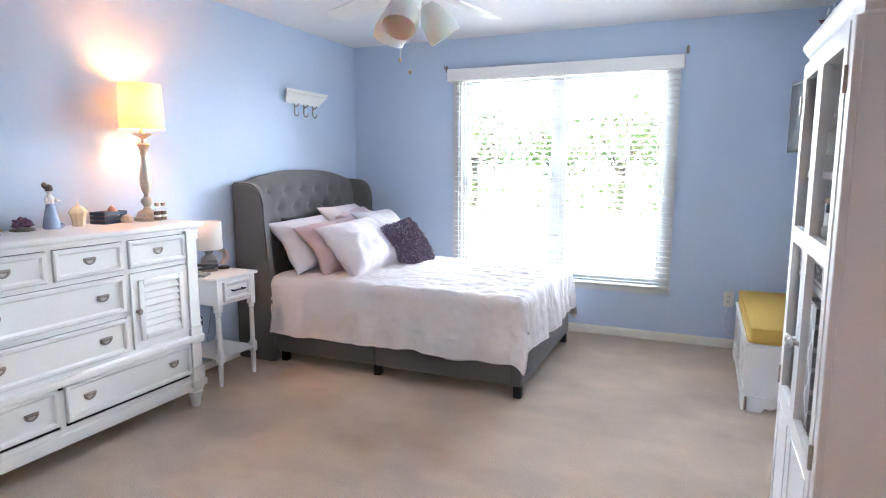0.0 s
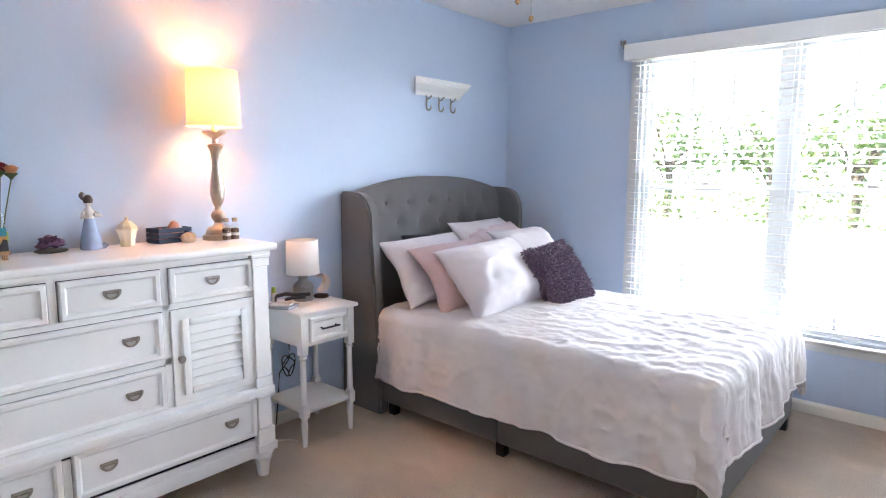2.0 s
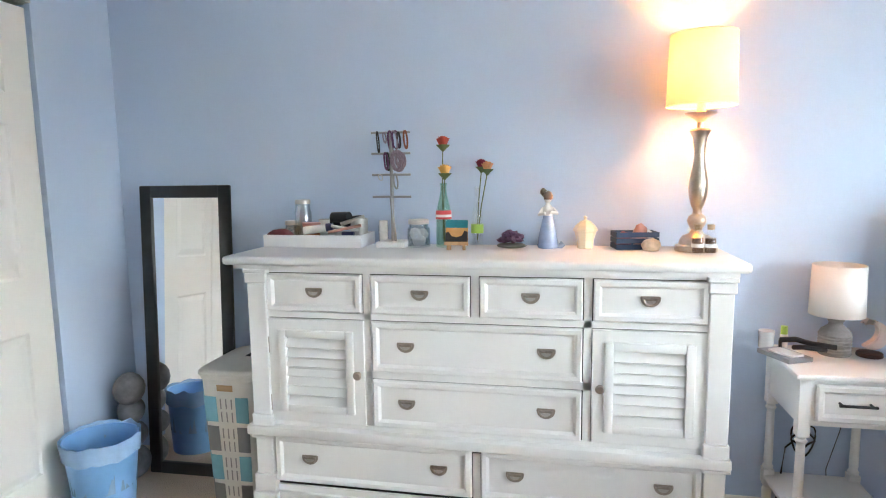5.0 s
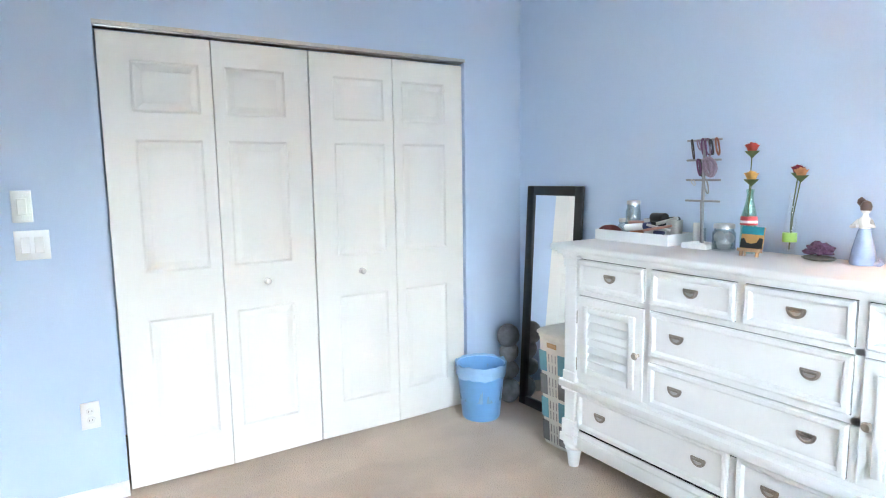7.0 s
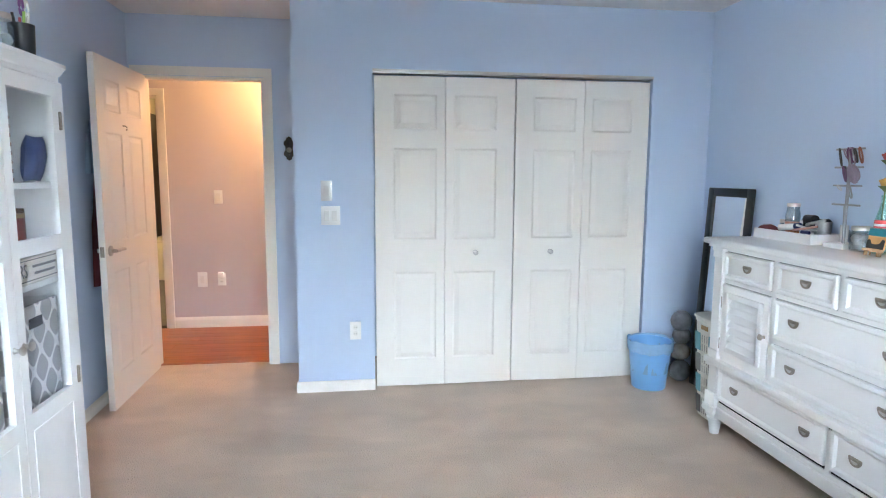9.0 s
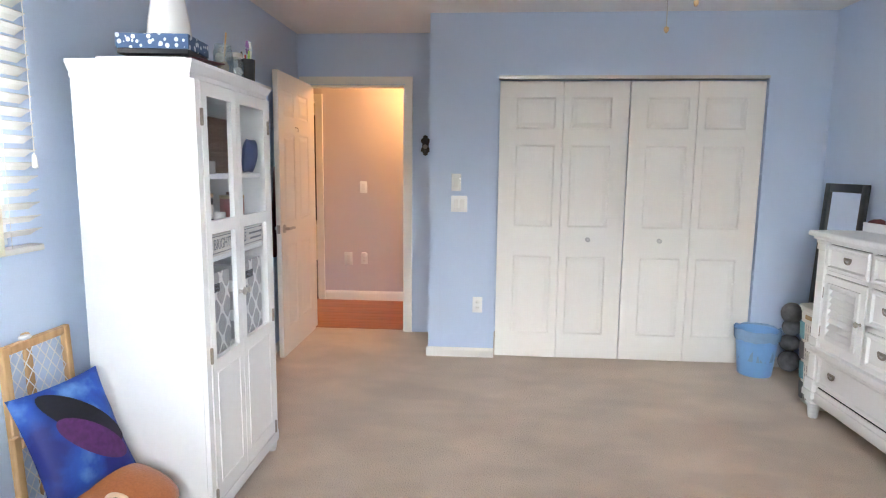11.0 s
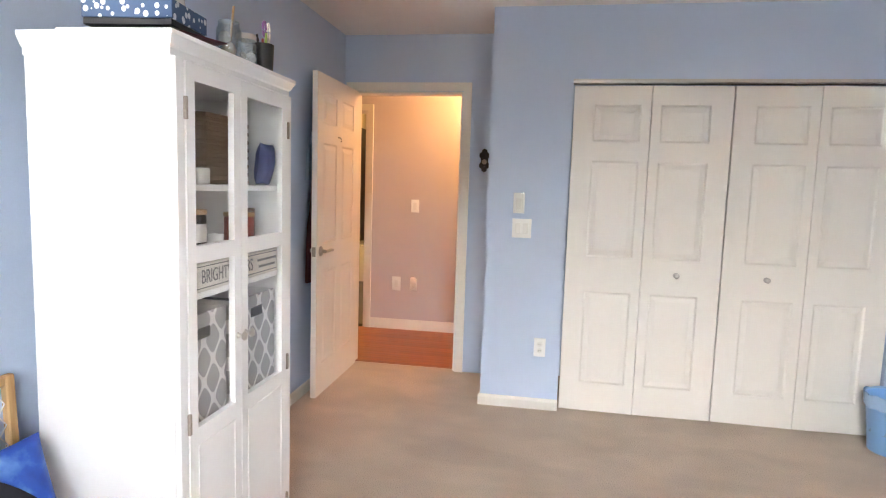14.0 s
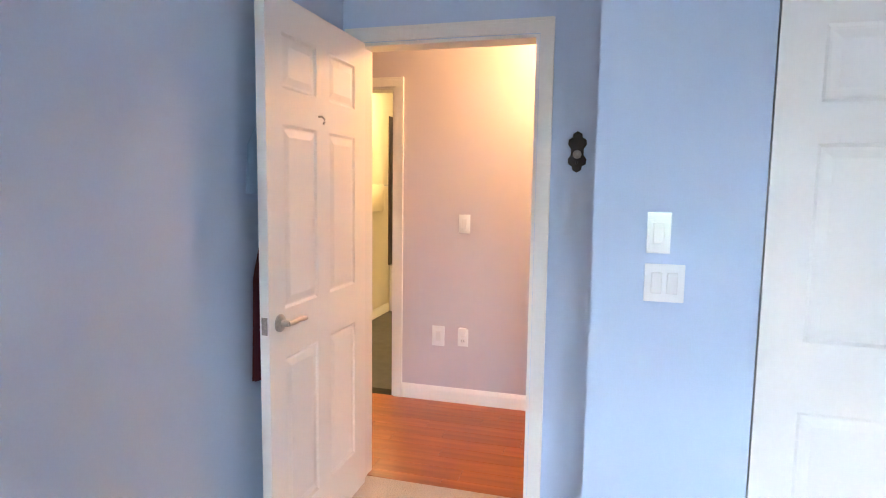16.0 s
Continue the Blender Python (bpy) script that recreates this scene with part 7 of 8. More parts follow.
# ---- bench by the window ----
YELLOW = material("yellow_cotton_cushion", (0.72, 0.47, 0.10), 0.85, grain=0.06, scale=300, bump=0.25, stain=0.03)
bx0, bx1, by0, by1 = 0.125, 0.635, 3.71, 4.86
BN = thing("storage_bench", (0.40, 4.15, 0), "white panelled storage bench under a yellow cushion", "bench")
part("case", boxes((bx0 + 0.012, bx1, by0 + 0.012, by1 - 0.012, 0.085, 0.375)), WHITE, BN, smooth=False)
part("top", bevelled(bx0 - 0.006, bx1, by0 - 0.006, by1 + 0.006, 0.375, 0.395, 0.004), WHITE, BN)
for y0, y1 in ((by0, by0 + 0.012), (by1 - 0.012, by1)):
    part("corner_stile", boxes((bx0 + 0.001, bx0 + 0.05, y0, y1, 0.085, 0.375)), WHITE, BN, smooth=False)
    part("corner_stile", boxes((bx1 - 0.05, bx1, y0, y1, 0.085, 0.375)), WHITE, BN, smooth=False)
for k in range(3):
    y0 = by0 + 0.05 + k * 0.37
    part("front_panel", boxes((bx0, bx0 + 0.0125, y0, y0 + 0.04, 0.085, 0.375), (bx0, bx0 + 0.0125, y0 + 0.27, y0 + 0.31, 0.085, 0.375), (bx0, bx0 + 0.0125, y0 + 0.04, y0 + 0.27, 0.335, 0.375), (bx0, bx0 + 0.0125, y0 + 0.04, y0 + 0.27, 0.085, 0.13)), WHITE, BN, smooth=False)
skirt = [(-0.235, 0.0), (-0.16, 0.0), (-0.14, 0.028), (-0.11, 0.022), (-0.08, 0.040), (0.08, 0.040), (0.11, 0.022), (0.14, 0.028), (0.16, 0.0), (0.235, 0.0), (0.235, 0.09), (-0.235, 0.09)]
for y in (by0 - 0.006, by1 - 0.008):
    part("base_skirt", prism(skirt, 0.014, Matrix(((1, 0, 0, (bx0 + bx1) / 2), (0, 0, 1, y), (0, 1, 0, 0), (0, 0, 0, 1)))), WHITE, BN, smooth=False)
skirt2 = [(u * 2.4, v) for u, v in skirt]
part("base_skirt", prism(skirt2, 0.014, Matrix(((0, 0, 1, bx0 - 0.006), (1, 0, 0, (by0 + by1) / 2), (0, 1, 0, 0), (0, 0, 0, 1)))), WHITE, BN, smooth=False)
bc = thing("bench_cushion", (0.40, 4.15, 0.395), "yellow box cushion lying on the bench", "cushion")
bm = bevelled(bx0 + 0.012, bx1 - 0.01, by0 + 0.0, by1 - 0.01, 0.395, 0.490, 0.022, 3)
part("cushion_body", bm, YELLOW, bc)
for z in (0.404, 0.482):
    a, b2, c, d = bx0 + 0.010, bx1 - 0.008, by0 - 0.002, by1 - 0.008
    part("piping", tube([(a + 0.02, c, z), (b2 - 0.02, c, z), (b2, c + 0.02, z), (b2, d - 0.02, z), (b2 - 0.02, d, z), (a + 0.02, d, z), (a, d - 0.02, z), (a, c + 0.02, z), (a + 0.02, c, z)], 0.004, 6), YELLOW, bc)

# ---- television on a wall arm ----
TV = thing("television", (0.50, 3.95, 1.66), "small dark flat television on a wall arm", "television")
SCREEN = material("dark_screen", (0.008, 0.010, 0.012), 0.15)
mt = Matrix.Translation((0.41, 3.92, 1.675)) @ Matrix.Rotation(radians(14), 4, "Z")
b = bevelled(-0.025, 0.015, -0.34, 0.34, -0.205, 0.205, 0.006, 2)
b.transform(mt)
part("housing", b, BLACK, TV)
b = bevelled(-0.0275, -0.0255, -0.325, 0.325, -0.185, 0.19, 0.0008, 1)
b.transform(mt)
part("screen", b, SCREEN, TV, "dark glossy screen", smooth=False)
part("wall_arm", join(tube([(0.42, 3.92, 1.66), (0.54, 3.98, 1.66), (E - 0.012, 3.92, 1.66)], 0.018, 10), bevelled(E - 0.015, E - 0.001, 3.86, 3.98, 1.56, 1.76, 0.003, 1)), BLACK, TV)

# ---- child gate, cushion, basket and plush by the cabinet ----
GATEWOOD = wood_material("gate_beech", (0.45, 0.25, 0.10), (0.64, 0.41, 0.20), 3, 0.5, 2)
NETTING = material("white_plastic_netting", (0.75, 0.75, 0.75), 0.5)
gx = E - 0.03
GT = thing("safety_gate", (gx, 2.62, 0), "folded wooden safety gate with white netting", "gate")
gm = Matrix.Translation((gx - 0.035, 0, 0)) @ Matrix.Rotation(radians(2.4), 4, "Y")
gy0, gy1, gz1 = 2.30, 2.615, 0.82
for r in ((-0.012, 0.012, gy0, gy0 + 0.03, 0.0, gz1), (-0.012, 0.012, gy1 - 0.03, gy1, 0.0, gz1), (-0.012, 0.012, gy0 + 0.03, gy1 - 0.03, gz1 - 0.03, gz1), (-0.012, 0.012, gy0 + 0.03, gy1 - 0.03, 0.05, 0.08)):
    bm = bevelled(*r, 0.004, 1)
    bm.transform(gm)
    part("rail", bm, GATEWOOD, GT)
for r in ((-0.036, -0.013, gy1 - 0.005, gy1 + 0.028, 0.0, 0.53), (0.013, 0.030, gy0 + 0.16, gy0 + 0.19, 0.25, gz1 + 0.015), (-0.036, -0.013, gy0 + 0.03, gy1 - 0.005, 0.48, 0.51)):
    bm = bevelled(*r, 0.004, 1)
    bm.transform(gm)
    part("inner_rail", bm, GATEWOOD, GT)
bm = bmesh.new()
step = 0.045
lo_y, hi_y, lo_z, hi_z = gy0 + 0.03, gy1 - 0.03, 0.08, gz1 - 0.03
for sgn in (1, -1):
    k = -40
    while k < 60:
        pts = []
        c = lo_y + k * step
        for z in (lo_z, hi_z):
            pts.append((c + sgn * (z - lo_z) * 0.75, z))
        (ya, za), (yb, zb) = pts
        tmin, tmax = 0.0, 1.0
        if yb != ya:
            t0, t1 = sorted(((lo_y - ya) / (yb - ya), (hi_y - ya) / (yb - ya)))
            tmin, tmax = max(tmin, t0), min(tmax, t1)
        if tmin < tmax - 0.01:
            p, q = (ya + (yb - ya) * tmin, za + (zb - za) * tmin), (ya + (yb - ya) * tmax, za + (zb - za) * tmax)
            d = Vector((0, q[0] - p[0], q[1] - p[1])).normalized().cross(Vector((1, 0, 0))) * 0.0016
            x = 0.001 * sgn
            vs = [bm.verts.new(gm @ (Vector((x, *p)) + d)), bm.verts.new(gm @ (Vector((x, *p)) - d)), bm.verts.new(gm @ (Vector((x, *q)) - d)), bm.verts.new(gm @ (Vector((x, *q)) + d))]
            bm.faces.new(vs)
        k += 1
net = part("netting", bm, NETTING, GT, "white diamond netting", smooth=False)
net["kind"] = "stuff"
nsol = net.modifiers.new("thickness", "SOLIDIFY")
nsol.thickness = 0.0015
bm = bevelled(-0.014, 0.014, gy1 - 0.13, gy1 - 0.095, gz1, gz1 + 0.014, 0.004, 1)
bm.transform(gm)
part("bumper", bm, CERAMIC, GT)


def galaxy_material():
    """Deep blue cloth with lighter drifts and specks."""
    m = material("blue_galaxy_cloth", (0.01, 0.04, 0.28), 0.6)
    nt = m.node_tree
    p = nt.nodes["Principled BSDF"]
    co = nt.nodes.new("ShaderNodeTexCoord")
    n = nt.nodes.new("ShaderNodeTexNoise")
    n.inputs["Scale"].default_value, n.inputs["Detail"].default_value = 5.5, 6
    nt.links.new(co.outputs["Object"], n.inputs["Vector"])
    ramp = nt.nodes.new("ShaderNodeValToRGB")
    ramp.color_ramp.elements[0].position, ramp.color_ramp.elements[0].color = 0.40, (0.004, 0.012, 0.16, 1)
    ramp.color_ramp.elements[1].position, ramp.color_ramp.elements[1].color = 0.80, (0.22, 0.45, 0.75, 1)
    e = ramp.color_ramp.elements.new(0.56)
    e.color = (0.008, 0.07, 0.36, 1)
    nt.links.new(n.outputs[0], ramp.inputs[0])
    nt.links.new(ramp.outputs[0], p.inputs["Base Color"])
    return m


GALAXY = galaxy_material()
NIGHT = material("black_printed_cloth", (0.006, 0.006, 0.012), 0.6, grain=0.3, scale=120)
MAUVE = material("purple_printed_cloth", (0.07, 0.012, 0.09), 0.6, grain=0.3, scale=60)
gc = thing("throw_cushion", (0.50, 2.50, 0.45), "blue cushion printed with a black and purple shape", "cushion")
# leans back on the gate, turned to the room
n_h, lean_c = Vector((-0.93, 0.37, 0)).normalized(), radians(22)
u_c = Vector((0, 0, 1)).cross(n_h)
v_c, w_c = Vector((0, 0, 1)) * math.cos(lean_c) - n_h * math.sin(lean_c), n_h * math.cos(lean_c) + Vector((0, 0, 1)) * math.sin(lean_c)
mcus = Matrix.Translation((0.48, 2.525, 0.495)) @ Matrix((u_c, v_c, w_c)).transposed().to_4x4() @ Matrix.Rotation(radians(5), 4, "Z")
bm = cushion(0.31, 0.39, 0.11, 0, 41, 22)
bm.transform(mcus)
part("cover", bm, GALAXY, gc)


def print_patch(outline, z, mat, name):
    """A printed shape that follows the cushion's front."""
    def lift(u, v):
        a, c = u / 0.155, v / 0.195
        return 0.055 * max(0.0, 1 - abs(a) ** 3.2) ** 0.62 * max(0.0, 1 - abs(c) ** 3.2) ** 0.62 * 1.06 + z
    bm = bmesh.new()
    ring = [(u, v) for u, v in outline]
    cu, cv2 = sum(u for u, v in ring) / len(ring), sum(v for u, v in ring) / len(ring)
    last = None
    for s in (1.0, 0.66, 0.33):
        cur = [bm.verts.new(mcus @ Vector((cu + (u - cu) * s, cv2 + (v - cv2) * s, lift(cu + (u - cu) * s, cv2 + (v - cv2) * s)))) for u, v in ring]
        if last:
            for k in range(len(cur)):
                bm.faces.new((last[k], last[(k + 1) % len(cur)], cur[(k + 1) % len(cur)], cur[k]))
        last = cur
    bm.faces.new(last)
    part(name, bm, mat, gc)


def oval(cx, cy, a, b, turn, n=28):
    c, s = math.cos(radians(turn)), math.sin(radians(turn))
    return [(cx + a * math.cos(t) * c - b * math.sin(t) * s, cy + a * math.cos(t) * s + b * math.sin(t) * c) for t in [2 * math.pi * k / n for k in range(n)]]


print_patch(oval(0.015, 0.045, 0.160, 0.050, -50), 0.003, NIGHT, "dark_print")
print_patch(oval(0.020, -0.030, 0.135, 0.046, -48), 0.006, MAUVE, "purple_print")

BASK = material("seagrass_basket", (0.20, 0.11, 0.05), 0.85, grain=0.4, scale=70, bump=0.8, stain=0.2, stain_scale=8)
bkx, bky = 0.385, 2.50
BK = thing("wicker_basket", (bkx, bky, 0), "round braided brown basket full of toys", "basket")
bm = bmesh.new()
rows, seg = [], 64
for k in range(15):
    z = 0.004 + k * 0.0135
    for dz, dr in ((0, 0), (0.007, 0.007)):
        ring = []
        for i in range(seg):
            r = 0.150 + 0.018 * math.sin(k / 14 * 2.2) + dr + 0.0035 * math.sin(i * 2 * math.pi / seg * 26 + k * 1.7)
            ring.append(bm.verts.new((bkx + r * math.cos(2 * math.pi * i / seg), bky + r * math.sin(2 * math.pi * i / seg), z + dz)))
        rows.append(ring)
for a, b in zip(rows, rows[1:]):
    for i in range(seg):
        bm.faces.new((a[i], a[(i + 1) % seg], b[(i + 1) % seg], b[i]))
bm.faces.new(rows[0])
part("braided_wall", bm, BASK, BK)
GREENCLOTH = material("green_toy_cloth", (0.18, 0.30, 0.04), 0.85, grain=0.2)
rock("soft_toy", "dark soft toy in the basket", BLACK, 0.45, 2.57, 0.01, 0.10, 0.09, 0.16, 23, 0.2, "toy")
rock("soft_toy", "small green soft toy in the basket", GREENCLOTH, 0.48, 2.64, 0.12, 0.03, 0.035, 0.05, 25, 0.2, "toy")


def plush_material():
    m = material("orange_brown_plush", (0.40, 0.13, 0.04), 0.9, grain=0.12, scale=140, bump=0.4, Sheen_Weight=0.4)
    return m


PLUSH = plush_material()
MUZZLE = material("cream_plush", (0.72, 0.50, 0.34), 0.9, grain=0.05)
# a plush pillow: long soft body with two flippers, one plain mesh
pm = Matrix.Translation((0.375, 2.455, 0.268)) @ Matrix.Rotation(radians(-16), 4, "Y") @ Matrix.Rotation(radians(6), 4, "Z")


def blob(sx, sy, sz, at, seed, turn=0, slot=0):
    bm = bmesh.new()
    bmesh.ops.create_icosphere(bm, subdivisions=3, radius=1)
    for v in bm.verts:
        k = 1 + 0.05 * noise.noise(v.co * 1.6 + Vector((seed, 0, 0)))
        v.co = Vector((math.copysign(abs(v.co.x) ** 0.85, v.co.x) * sx * k, v.co.y * sy * k, v.co.z * sz * k))
    bm.transform(pm @ Matrix.Translation(at) @ Matrix.Rotation(radians(turn), 4, "Y"))
    for f in bm.faces:
        f.material_index = slot
    return bm


plush = join(blob(0.205, 0.115, 0.082, (0, 0, 0), 1), blob(0.050, 0.040, 0.034, (-0.195, 0.01, -0.045), 2, 20), blob(0.055, 0.045, 0.036, (0.185, 0.01, -0.055), 3, -30),
             blob(0.042, 0.020, 0.030, (-0.03, 0.102, 0.026), 4, 0, 1), blob(0.011, 0.008, 0.008, (-0.03, 0.119, 0.042), 5, 0, 2), blob(0.006, 0.006, 0.014, (-0.047, 0.112, -0.004), 6, 0, 3), blob(0.006, 0.006, 0.014, (-0.013, 0.112, -0.004), 7, 0, 3))
po = solo("plush_toy", plush, PLUSH, "orange-brown plush pillow with cream muzzle in the basket", "plush toy")
for extra in (MUZZLE, BLACK, CERAMIC):
    po.data.materials.append(extra)

# ---- plates on the walls ----
PLATE = material("white_plate_plastic", (0.80, 0.80, 0.79), 0.3)
FACE_N = Matrix(((-1, 0, 0, 0), (0, 0, 1, 0), (0, 1, 0, 0), (0, 0, 0, 1)))      # on a wall whose face looks to +y
FACE_S = Matrix(((1, 0, 0, 0), (0, 0, -1, 0), (0, 1, 0, 0), (0, 0, 0, 1)))      # on a wall whose face looks to -y


def wall_plate(name, label, x, y, z, w, h, face, rockers=0, sockets=0, depth=0.006, mat=PLATE):
    root = thing(name, (x, y, z), label, "outlet" if sockets else "switch")
    m = Matrix.Translation((x, y, z)) @ face
    b = bevelled(-w / 2, w / 2, -h / 2, h / 2, 0.0005, depth, 0.002, 2)
    b.transform(m)
    part("plate", b, mat, root)
    for k in range(rockers):
        cx = (k - (rockers - 1) / 2) * 0.046
        b = bevelled(cx - 0.016, cx + 0.016, -0.033, 0.033, depth, depth + 0.004, 0.0015, 1, Matrix.Identity(4))
        b.transform(m)
        part("rocker", b, CERAMIC, root, smooth=False)
    for k in range(sockets):
        cz = (0.5 - k) * 0.04
        b = lathe([(0.016, 0), (0.016, 0.002), (0.014, 0.0025)], 0, 0, 18)
        b.transform(m @ Matrix.Translation((0, cz, depth)))
        part("socket", b, CERAMIC, root)
        for dx in (-0.006, 0.006):
            b = bevelled(dx - 0.001, dx + 0.001, cz - 0.004, cz + 0.004, depth + 0.0025, depth + 0.0029, 0.0002, 1)
            b.transform(m)
            part("slot", b, GAP, root, smooth=False)
    return root


wall_plate("light_switch", "white double rocker light switch plate", -0.695, 0, 1.145, 0.118, 0.118, FACE_N, rockers=2)
remote = wall_plate("fan_control", "white fan remote in a clear wall holder", -0.672, 0, 1.30, 0.068, 0.125, FACE_N, rockers=1, depth=0.014)
bm = bevelled(-0.038, 0.038, -0.062, 0.068, 0.0145, 0.020, 0.003, 1)
bm.transform(Matrix.Translation((-0.672, 0, 1.30)) @ FACE_N)
part("clear_holder", bm, GLASS, remote, smooth=False)
wall_plate("outlet", "white duplex wall outlet", -0.84, 0, 0.40, 0.072, 0.118, FACE_N, sockets=2)
low_outlet = wall_plate("outlet", "white duplex wall outlet below the window", 0.075, N, 0.38, 0.072, 0.118, FACE_S, sockets=2)
part("cord", tube([(0.085, N - 0.012, 0.35), (0.055, N - 0.016, 0.28), (0.04, N - 0.016, 0.20), (0.07, N - 0.018, 0.12), (0.13, N - 0.02, 0.09)], 0.002, 6), PLATE, low_outlet, "thin white cord")
wall_plate("light_switch", "white single rocker switch in the hall", 0.379, HALL, 1.194, 0.075, 0.12, FACE_N, rockers=1)
wall_plate("outlet", "white blank plate in the hall", 0.545, HALL, 0.445, 0.085, 0.135, FACE_N, rockers=1)
wall_plate("outlet", "white hall outlet with a plug-in night light", 0.376, HALL, 0.445, 0.070, 0.115, FACE_N, sockets=2)
solo("night_light", bevelled(0.351, 0.401, HALL + 0.007, HALL + 0.045, 0.465, 0.515, 0.008, 2), PLATE, "small white plug-in night light", "night light")
wall_plate("outlet", "white outlet in the corner by the door", CORNER + 0.001, -0.30, 0.38, 0.070, 0.115, Matrix(((0, 0, 1, 0), (1, 0, 0, 0), (0, 1, 0, 0), (0, 0, 0, 1))), sockets=2)

# dark ornamental wall hook by the door
IRON = material("dark_bronze", (0.03, 0.024, 0.02), 0.45, 0.7, grain=0.2, scale=80, bump=0.2)
px, pz = -0.382, 1.583
pk = thing("wall_plaque", (px, DOORWALL, pz), "small dark bronze ornamental wall hook", "wall hook")
pl = [(0, 0.085), (0.018, 0.075), (0.020, 0.060), (0.036, 0.050), (0.038, 0.030), (0.026, 0.012), (0.026, -0.012), (0.038, -0.030), (0.036, -0.050), (0.020, -0.060), (0.018, -0.075), (0, -0.085)]
pl = pl + [(-u, v) for u, v in pl[-2:0:-1]]
part("backplate", prism(pl, 0.010, Matrix(((1, 0, 0, px), (0, 0, 1, DOORWALL + 0.001), (0, 1, 0, pz), (0, 0, 0, 1)))), IRON, pk, smooth=False)
part("boss", lathe([(0.018, 0), (0.016, 0.006), (0.008, 0.010), (0.008, 0.020), (0.010, 0.024), (0.002, 0.027)], 0, 0, 16, m=Matrix.Translation((px, DOORWALL + 0.011, pz - 0.01)) @ Matrix.Rotation(radians(-90), 4, "X")), PEWTER, pk)
part("hook", tube([(px, DOORWALL + 0.010, pz - 0.04), (px, DOORWALL + 0.03, pz - 0.05), (px, DOORWALL + 0.038, pz - 0.04)], 0.004, 8), IRON, pk)

# clothes hung behind the door
LIGHTBLUE = material("light_blue_cotton", (0.35, 0.50, 0.66), 0.9, grain=0.05, scale=200, bump=0.3)
WINE = material("wine_red_cotton", (0.10, 0.012, 0.02), 0.9, grain=0.1, scale=200, bump=0.3)


def hung_cloth(name, label, mat, y0, y1, z0, z1, x, t):
    bm = bmesh.new()
    ny, nz = 14, 24
    for s in (0, 1):
        g = []
        for j in range(nz + 1):
            v = j / nz
            row = []
            for i in range(ny + 1):
                u = i / ny
                wide = 0.35 + 0.65 * min(1, v * 2.2)
                y = (y0 + y1) / 2 + (u - 0.5) * (y1 - y0) * wide
                xx = x + (t if s else -t) * (0.4 + 0.6 * math.sin(math.pi * u)) * (0.5 + 0.5 * v) + 0.010 * math.sin(u * 17 + v * 2)
                row.append(bm.verts.new((xx, y, z1 + (z0 - z1) * v)))
            g.append(row)
        for j in range(nz):
            for i in range(ny):
                bm.faces.new((g[j][i], g[j][i + 1], g[j + 1][i + 1], g[j + 1][i]))
    return solo(name, bm, mat, label, "clothing")


hung_cloth("hanging_shirt", "light blue garment hung behind the door", LIGHTBLUE, -0.08, 0.205, 1.40, 1.70, 0.638, 0.012)
hung_cloth("hanging_robe", "wine red garment hung behind the door", WINE, -0.14, 0.185, 0.75, 1.42, 0.64, 0.012)

# ---- bathroom through the hall ----
DARKTILE = material("dark_brown_wall_tile", (0.045, 0.028, 0.018), 0.3, grain=0.3, scale=14, stain=0.3, stain_scale=4)
TUBW = material("white_tub_acrylic", (0.78, 0.74, 0.62), 0.2)
structure("wall_tile", boxes((0.62, 1.899, -5.179, -5.165, 0.50, 2.2), (1.886, 1.899, -5.165, -4.40, 0.535, 2.2)), DARKTILE, "dark brown tub surround")
tub = thing("bathtub", (1.4, -4.8, 0), "white bathtub against dark brown tile", "bathtub")
part("apron", bevelled(0.63, 1.885, -4.44, -4.40, 0.0, 0.50, 0.008), TUBW, tub)
part("rim", bevelled(0.63, 1.885, -5.16, -4.39, 0.50, 0.53, 0.010), TUBW, tub)
tr = thing("towel_rail", (1.90, -3.9, 1.4), "metal towel bar with a cream towel", "towel rail")
part("bar", tube([(1.899, -3.66, 1.43), (1.84, -3.66, 1.43), (1.84, -4.22, 1.43), (1.899, -4.22, 1.43)], 0.008), NICKEL, tr)
part("towel", bevelled(1.818, 1.862, -4.06, -3.72, 1.16, 1.442, 0.012), CREAMPOT, tr, "cream towel")

# ---- outside ----
LAWN = material("dry_lawn", (0.16, 0.20, 0.07), 0.95, grain=0.3, scale=3, stain=0.25, stain_scale=0.3)
CONCRETE = material("pale_concrete_drive", (0.60, 0.58, 0.55), 0.9, grain=0.08, scale=8, stain=0.1, stain_scale=0.4)
ASPHALT = material("street_asphalt", (0.07, 0.07, 0.07), 0.9, grain=0.2, scale=10)
LEAF1 = material("leaf_green", (0.13, 0.18, 0.065), 0.7, grain=0.35, scale=2)
BARK = material("tree_bark", (0.10, 0.075, 0.055), 0.95, grain=0.3, scale=20, bump=0.6)
GZ = -0.45
bm = bmesh.new()
box(bm, -400, 400, -400, 400, GZ - 0.5, GZ)
structure("ground", bm, LAWN, "dry green lawn round the house")
structure("pavement", boxes((-14, 12, 6.2, 15.4, GZ, GZ + 0.03)), CONCRETE, "pale sunlit concrete drive")
# glowing board beyond the trees, added for white sky and to light the room
SKY_GLOW = emitter("backdrop_glow", (0.86, 0.93, 1.0), 4.6)
structure("backdrop", boxes((-90, 90, 70.0, 70.2, GZ, 28.0)), SKY_GLOW, "glowing backdrop board added as white sky behind the trees")
structure("road", boxes((-200, 200, 15.5, 21.5, GZ, GZ + 0.012)), ASPHALT, "grey street")


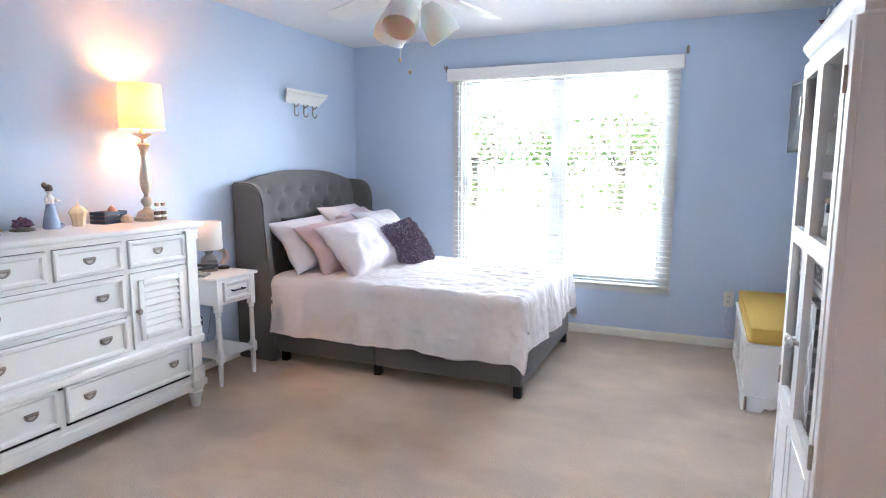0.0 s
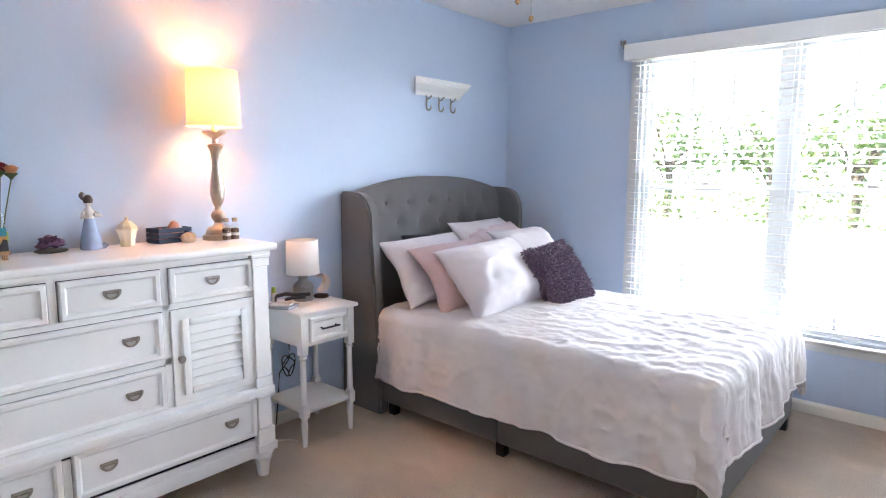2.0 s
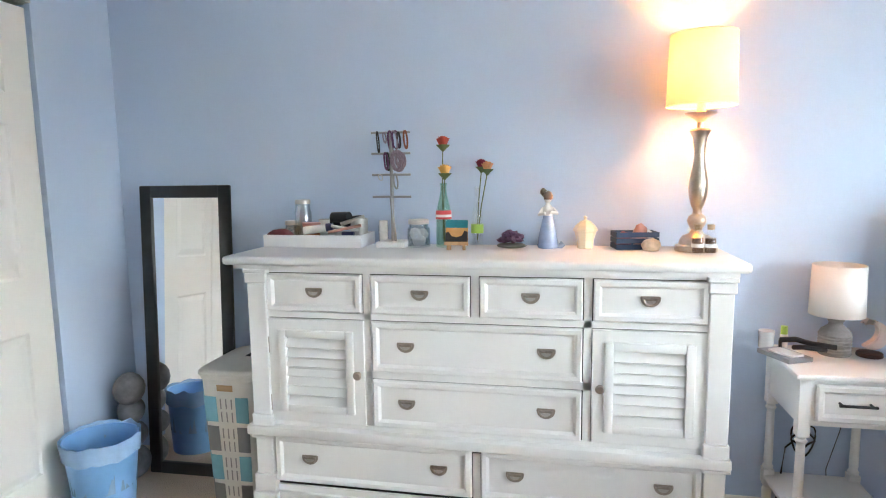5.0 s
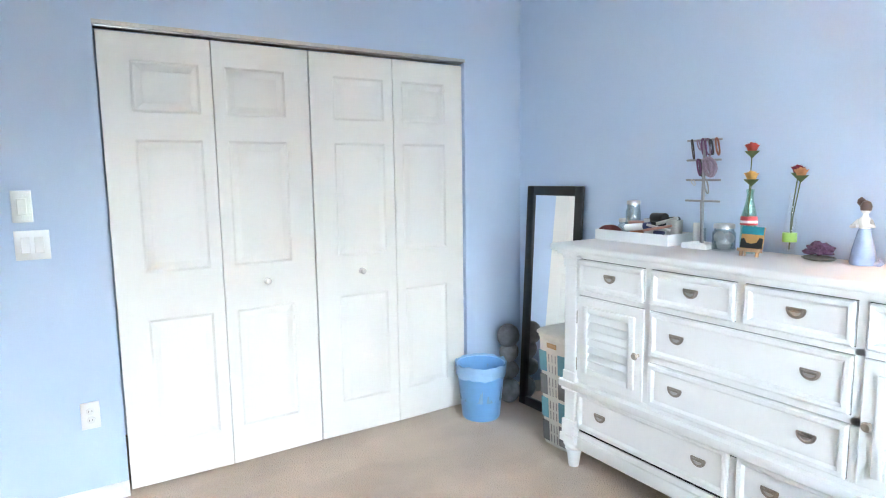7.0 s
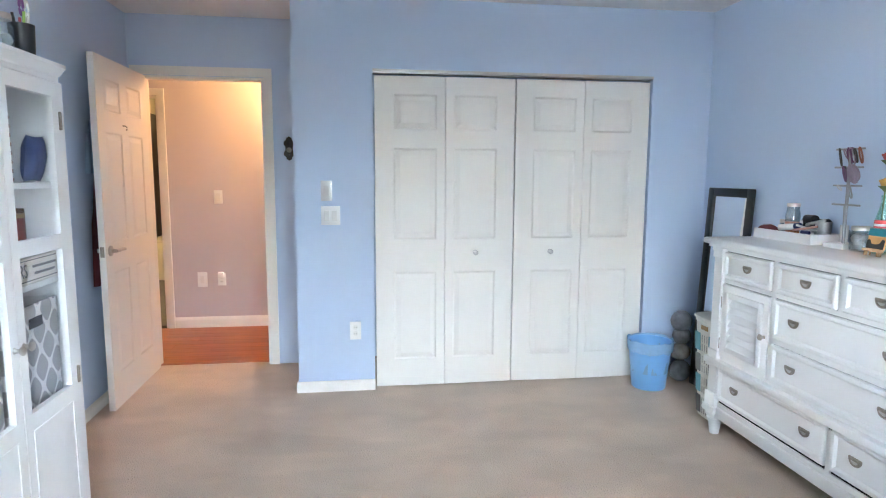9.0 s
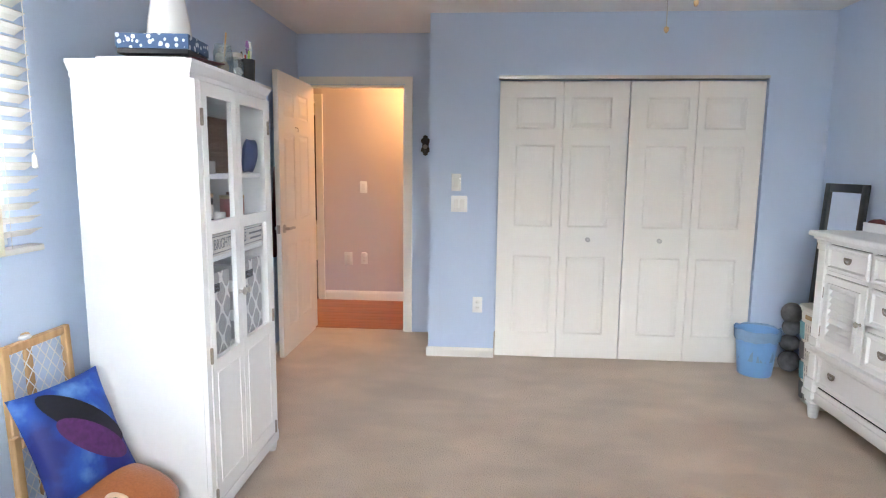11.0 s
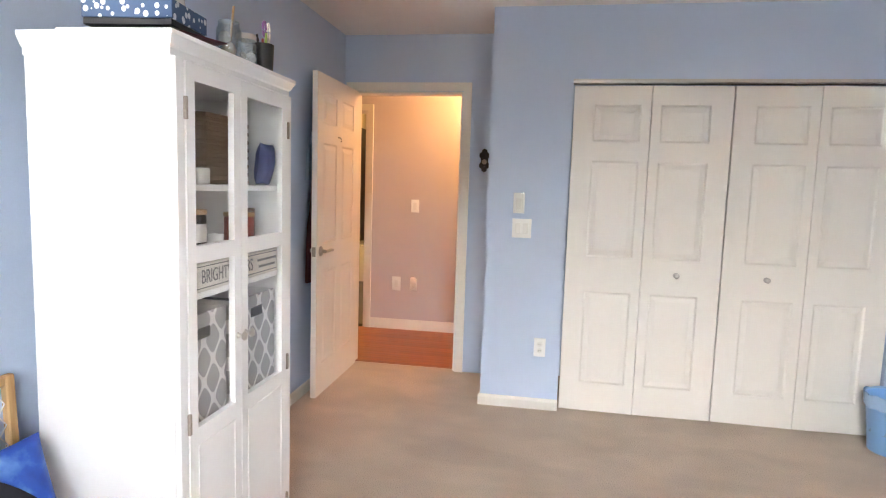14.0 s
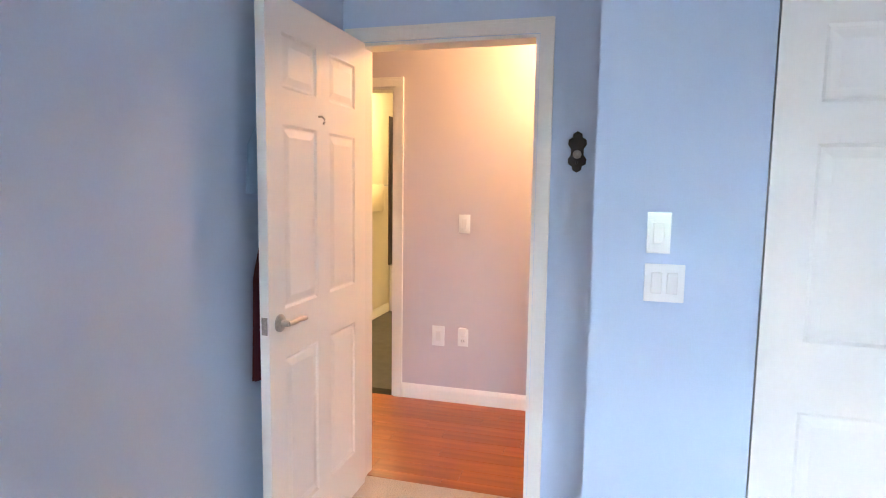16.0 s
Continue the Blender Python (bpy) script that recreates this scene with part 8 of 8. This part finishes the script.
def tree(x, y, height, spread, seed):
    rnd = random.Random(seed)
    root = thing("tree", (x, y, GZ), "broad leafy green street tree", "tree", "trees across the street")
    trunk = tube([(x, y, GZ), (x + 0.08, y, GZ + height * 0.25), (x + 0.02, y + 0.05, GZ + height * 0.5)], 0.16, 10)
    limbs = [trunk]
    tips = []
    for k in range(7):
        a = rnd.uniform(0, 6.28)
        r = spread * rnd.uniform(0.35, 0.8)
        z = GZ + height * rnd.uniform(0.5, 0.92)
        limbs.append(tube([(x, y, GZ + height * rnd.uniform(0.22, 0.45)), (x + r * 0.4 * math.cos(a), y + r * 0.4 * math.sin(a), (z + GZ + height * 0.3) / 2 + 0.3), (x + r * math.cos(a), y + r * math.sin(a), z)], 0.05, 6))
        tips.append((x + r * math.cos(a), y + r * math.sin(a), z))
    part("trunk", join(*limbs), BARK, root)
    verts, faces = [], []
    for tx, ty, tz in tips + [(x, y, GZ + height * 0.8), (x, y, GZ + height * 0.55)]:
        for _ in range(90):
            d = Vector((rnd.gauss(0, 1), rnd.gauss(0, 1), rnd.gauss(0, 0.7)))
            c = Vector((tx, ty, tz)) + d * spread * 0.26
            s = rnd.uniform(0.10, 0.20)
            u = Vector((rnd.uniform(-1, 1), rnd.uniform(-1, 1), rnd.uniform(-1, 1))).normalized() * s
            v = u.cross(Vector((rnd.uniform(-1, 1), rnd.uniform(-1, 1), rnd.uniform(-1, 1)))).normalized() * s * 0.55
            i = len(verts)
            verts += [c - u, c + v, c + u, c - v]
            faces.append((i, i + 1, i + 2, i + 3))
    me = bpy.data.meshes.new("crown")
    me.from_pydata(verts, [], faces)
    me.materials.append(LEAF1)
    part("crown", me, LEAF1, root)


for k, (x, y, h, s) in enumerate(((-9.5, 25, 6.0, 2.6), (-6.2, 27, 5.2, 2.4), (-3.2, 24.5, 5.6, 2.4), (-0.4, 26, 4.8, 2.3), (2.6, 25, 6.0, 2.6), (5.5, 27, 5.4, 2.4), (9.5, 24, 6.5, 2.8), (-13, 26, 6.4, 2.8), (13, 10, 6.0, 2.6), (11.5, 4.5, 5.5, 2.4), (13.5, 0.5, 6.0, 2.6))):
    tree(x, y, h * 0.74, s * 0.9, 100 + k)


def hedge(x0, x1, y, z1, seed):
    rnd = random.Random(seed)
    verts, faces = [], []
    n = int((x1 - x0) * 130)
    for _ in range(n):
        x = rnd.uniform(x0, x1)
        top = z1 + 0.25 * noise.noise(Vector((x * 0.8, seed, 0)))
        c = Vector((x, y + rnd.gauss(0, 0.35), GZ + (top - GZ) * rnd.random() ** 0.7))
        s = rnd.uniform(0.06, 0.13)
        u = Vector((rnd.uniform(-1, 1), rnd.uniform(-1, 1), rnd.uniform(-1, 1))).normalized() * s
        v = u.cross(Vector((rnd.uniform(-1, 1), rnd.uniform(-1, 1), rnd.uniform(-1, 1)))).normalized() * s * 0.6
        i = len(verts)
        verts += [c - u, c + v, c + u, c - v]
        faces.append((i, i + 1, i + 2, i + 3))
    me = bpy.data.meshes.new("hedge")
    me.from_pydata(verts, [], faces)
    me.materials.append(LEAF1)
    return tagged(new("hedge", me), "uneven green hedge across the street", "hedge", kind="stuff")


hedge(-14, 12, 23.0, 1.1, 3)

# ---- wooden planks of the hall floor, last ----
rnd = random.Random(11)
hall_floor = structure("floor_hall", boxes((HX0 - T, HX1 + T, HALL - T, DOORWALL - 0.086, -0.0115, -0.0035)), GAP, "red-brown wooden plank floor of the hall")
PW = 0.115
shared = {}
y = HALL + 0.001
while y < DOORWALL - 0.09:
    y1 = min(y + PW - 0.0016, DOORWALL - 0.0865)
    x = HX0 + 0.001 - rnd.uniform(0, 0.6)
    while x < HX1:
        length = rnd.choice((0.45, 0.65, 0.85))
        a, b = max(x, HX0 + 0.001), min(x + length - 0.0016, HX1 - 0.001)
        if b - a > 0.02:
            key = (round(b - a, 3), round(y1 - y, 3))
            if key not in shared:
                shared[key] = to_mesh("plank", bevelled(-(b - a) / 2, (b - a) / 2, -(y1 - y) / 2, (y1 - y) / 2, -0.003, 0.001, 0.0012, 1), WOODFLOOR)
            o = new("plank", shared[key])
            o.parent = hall_floor
            o.location = ((a + b) / 2, (y + y1) / 2, 0.0)
        x += length
    y += PW
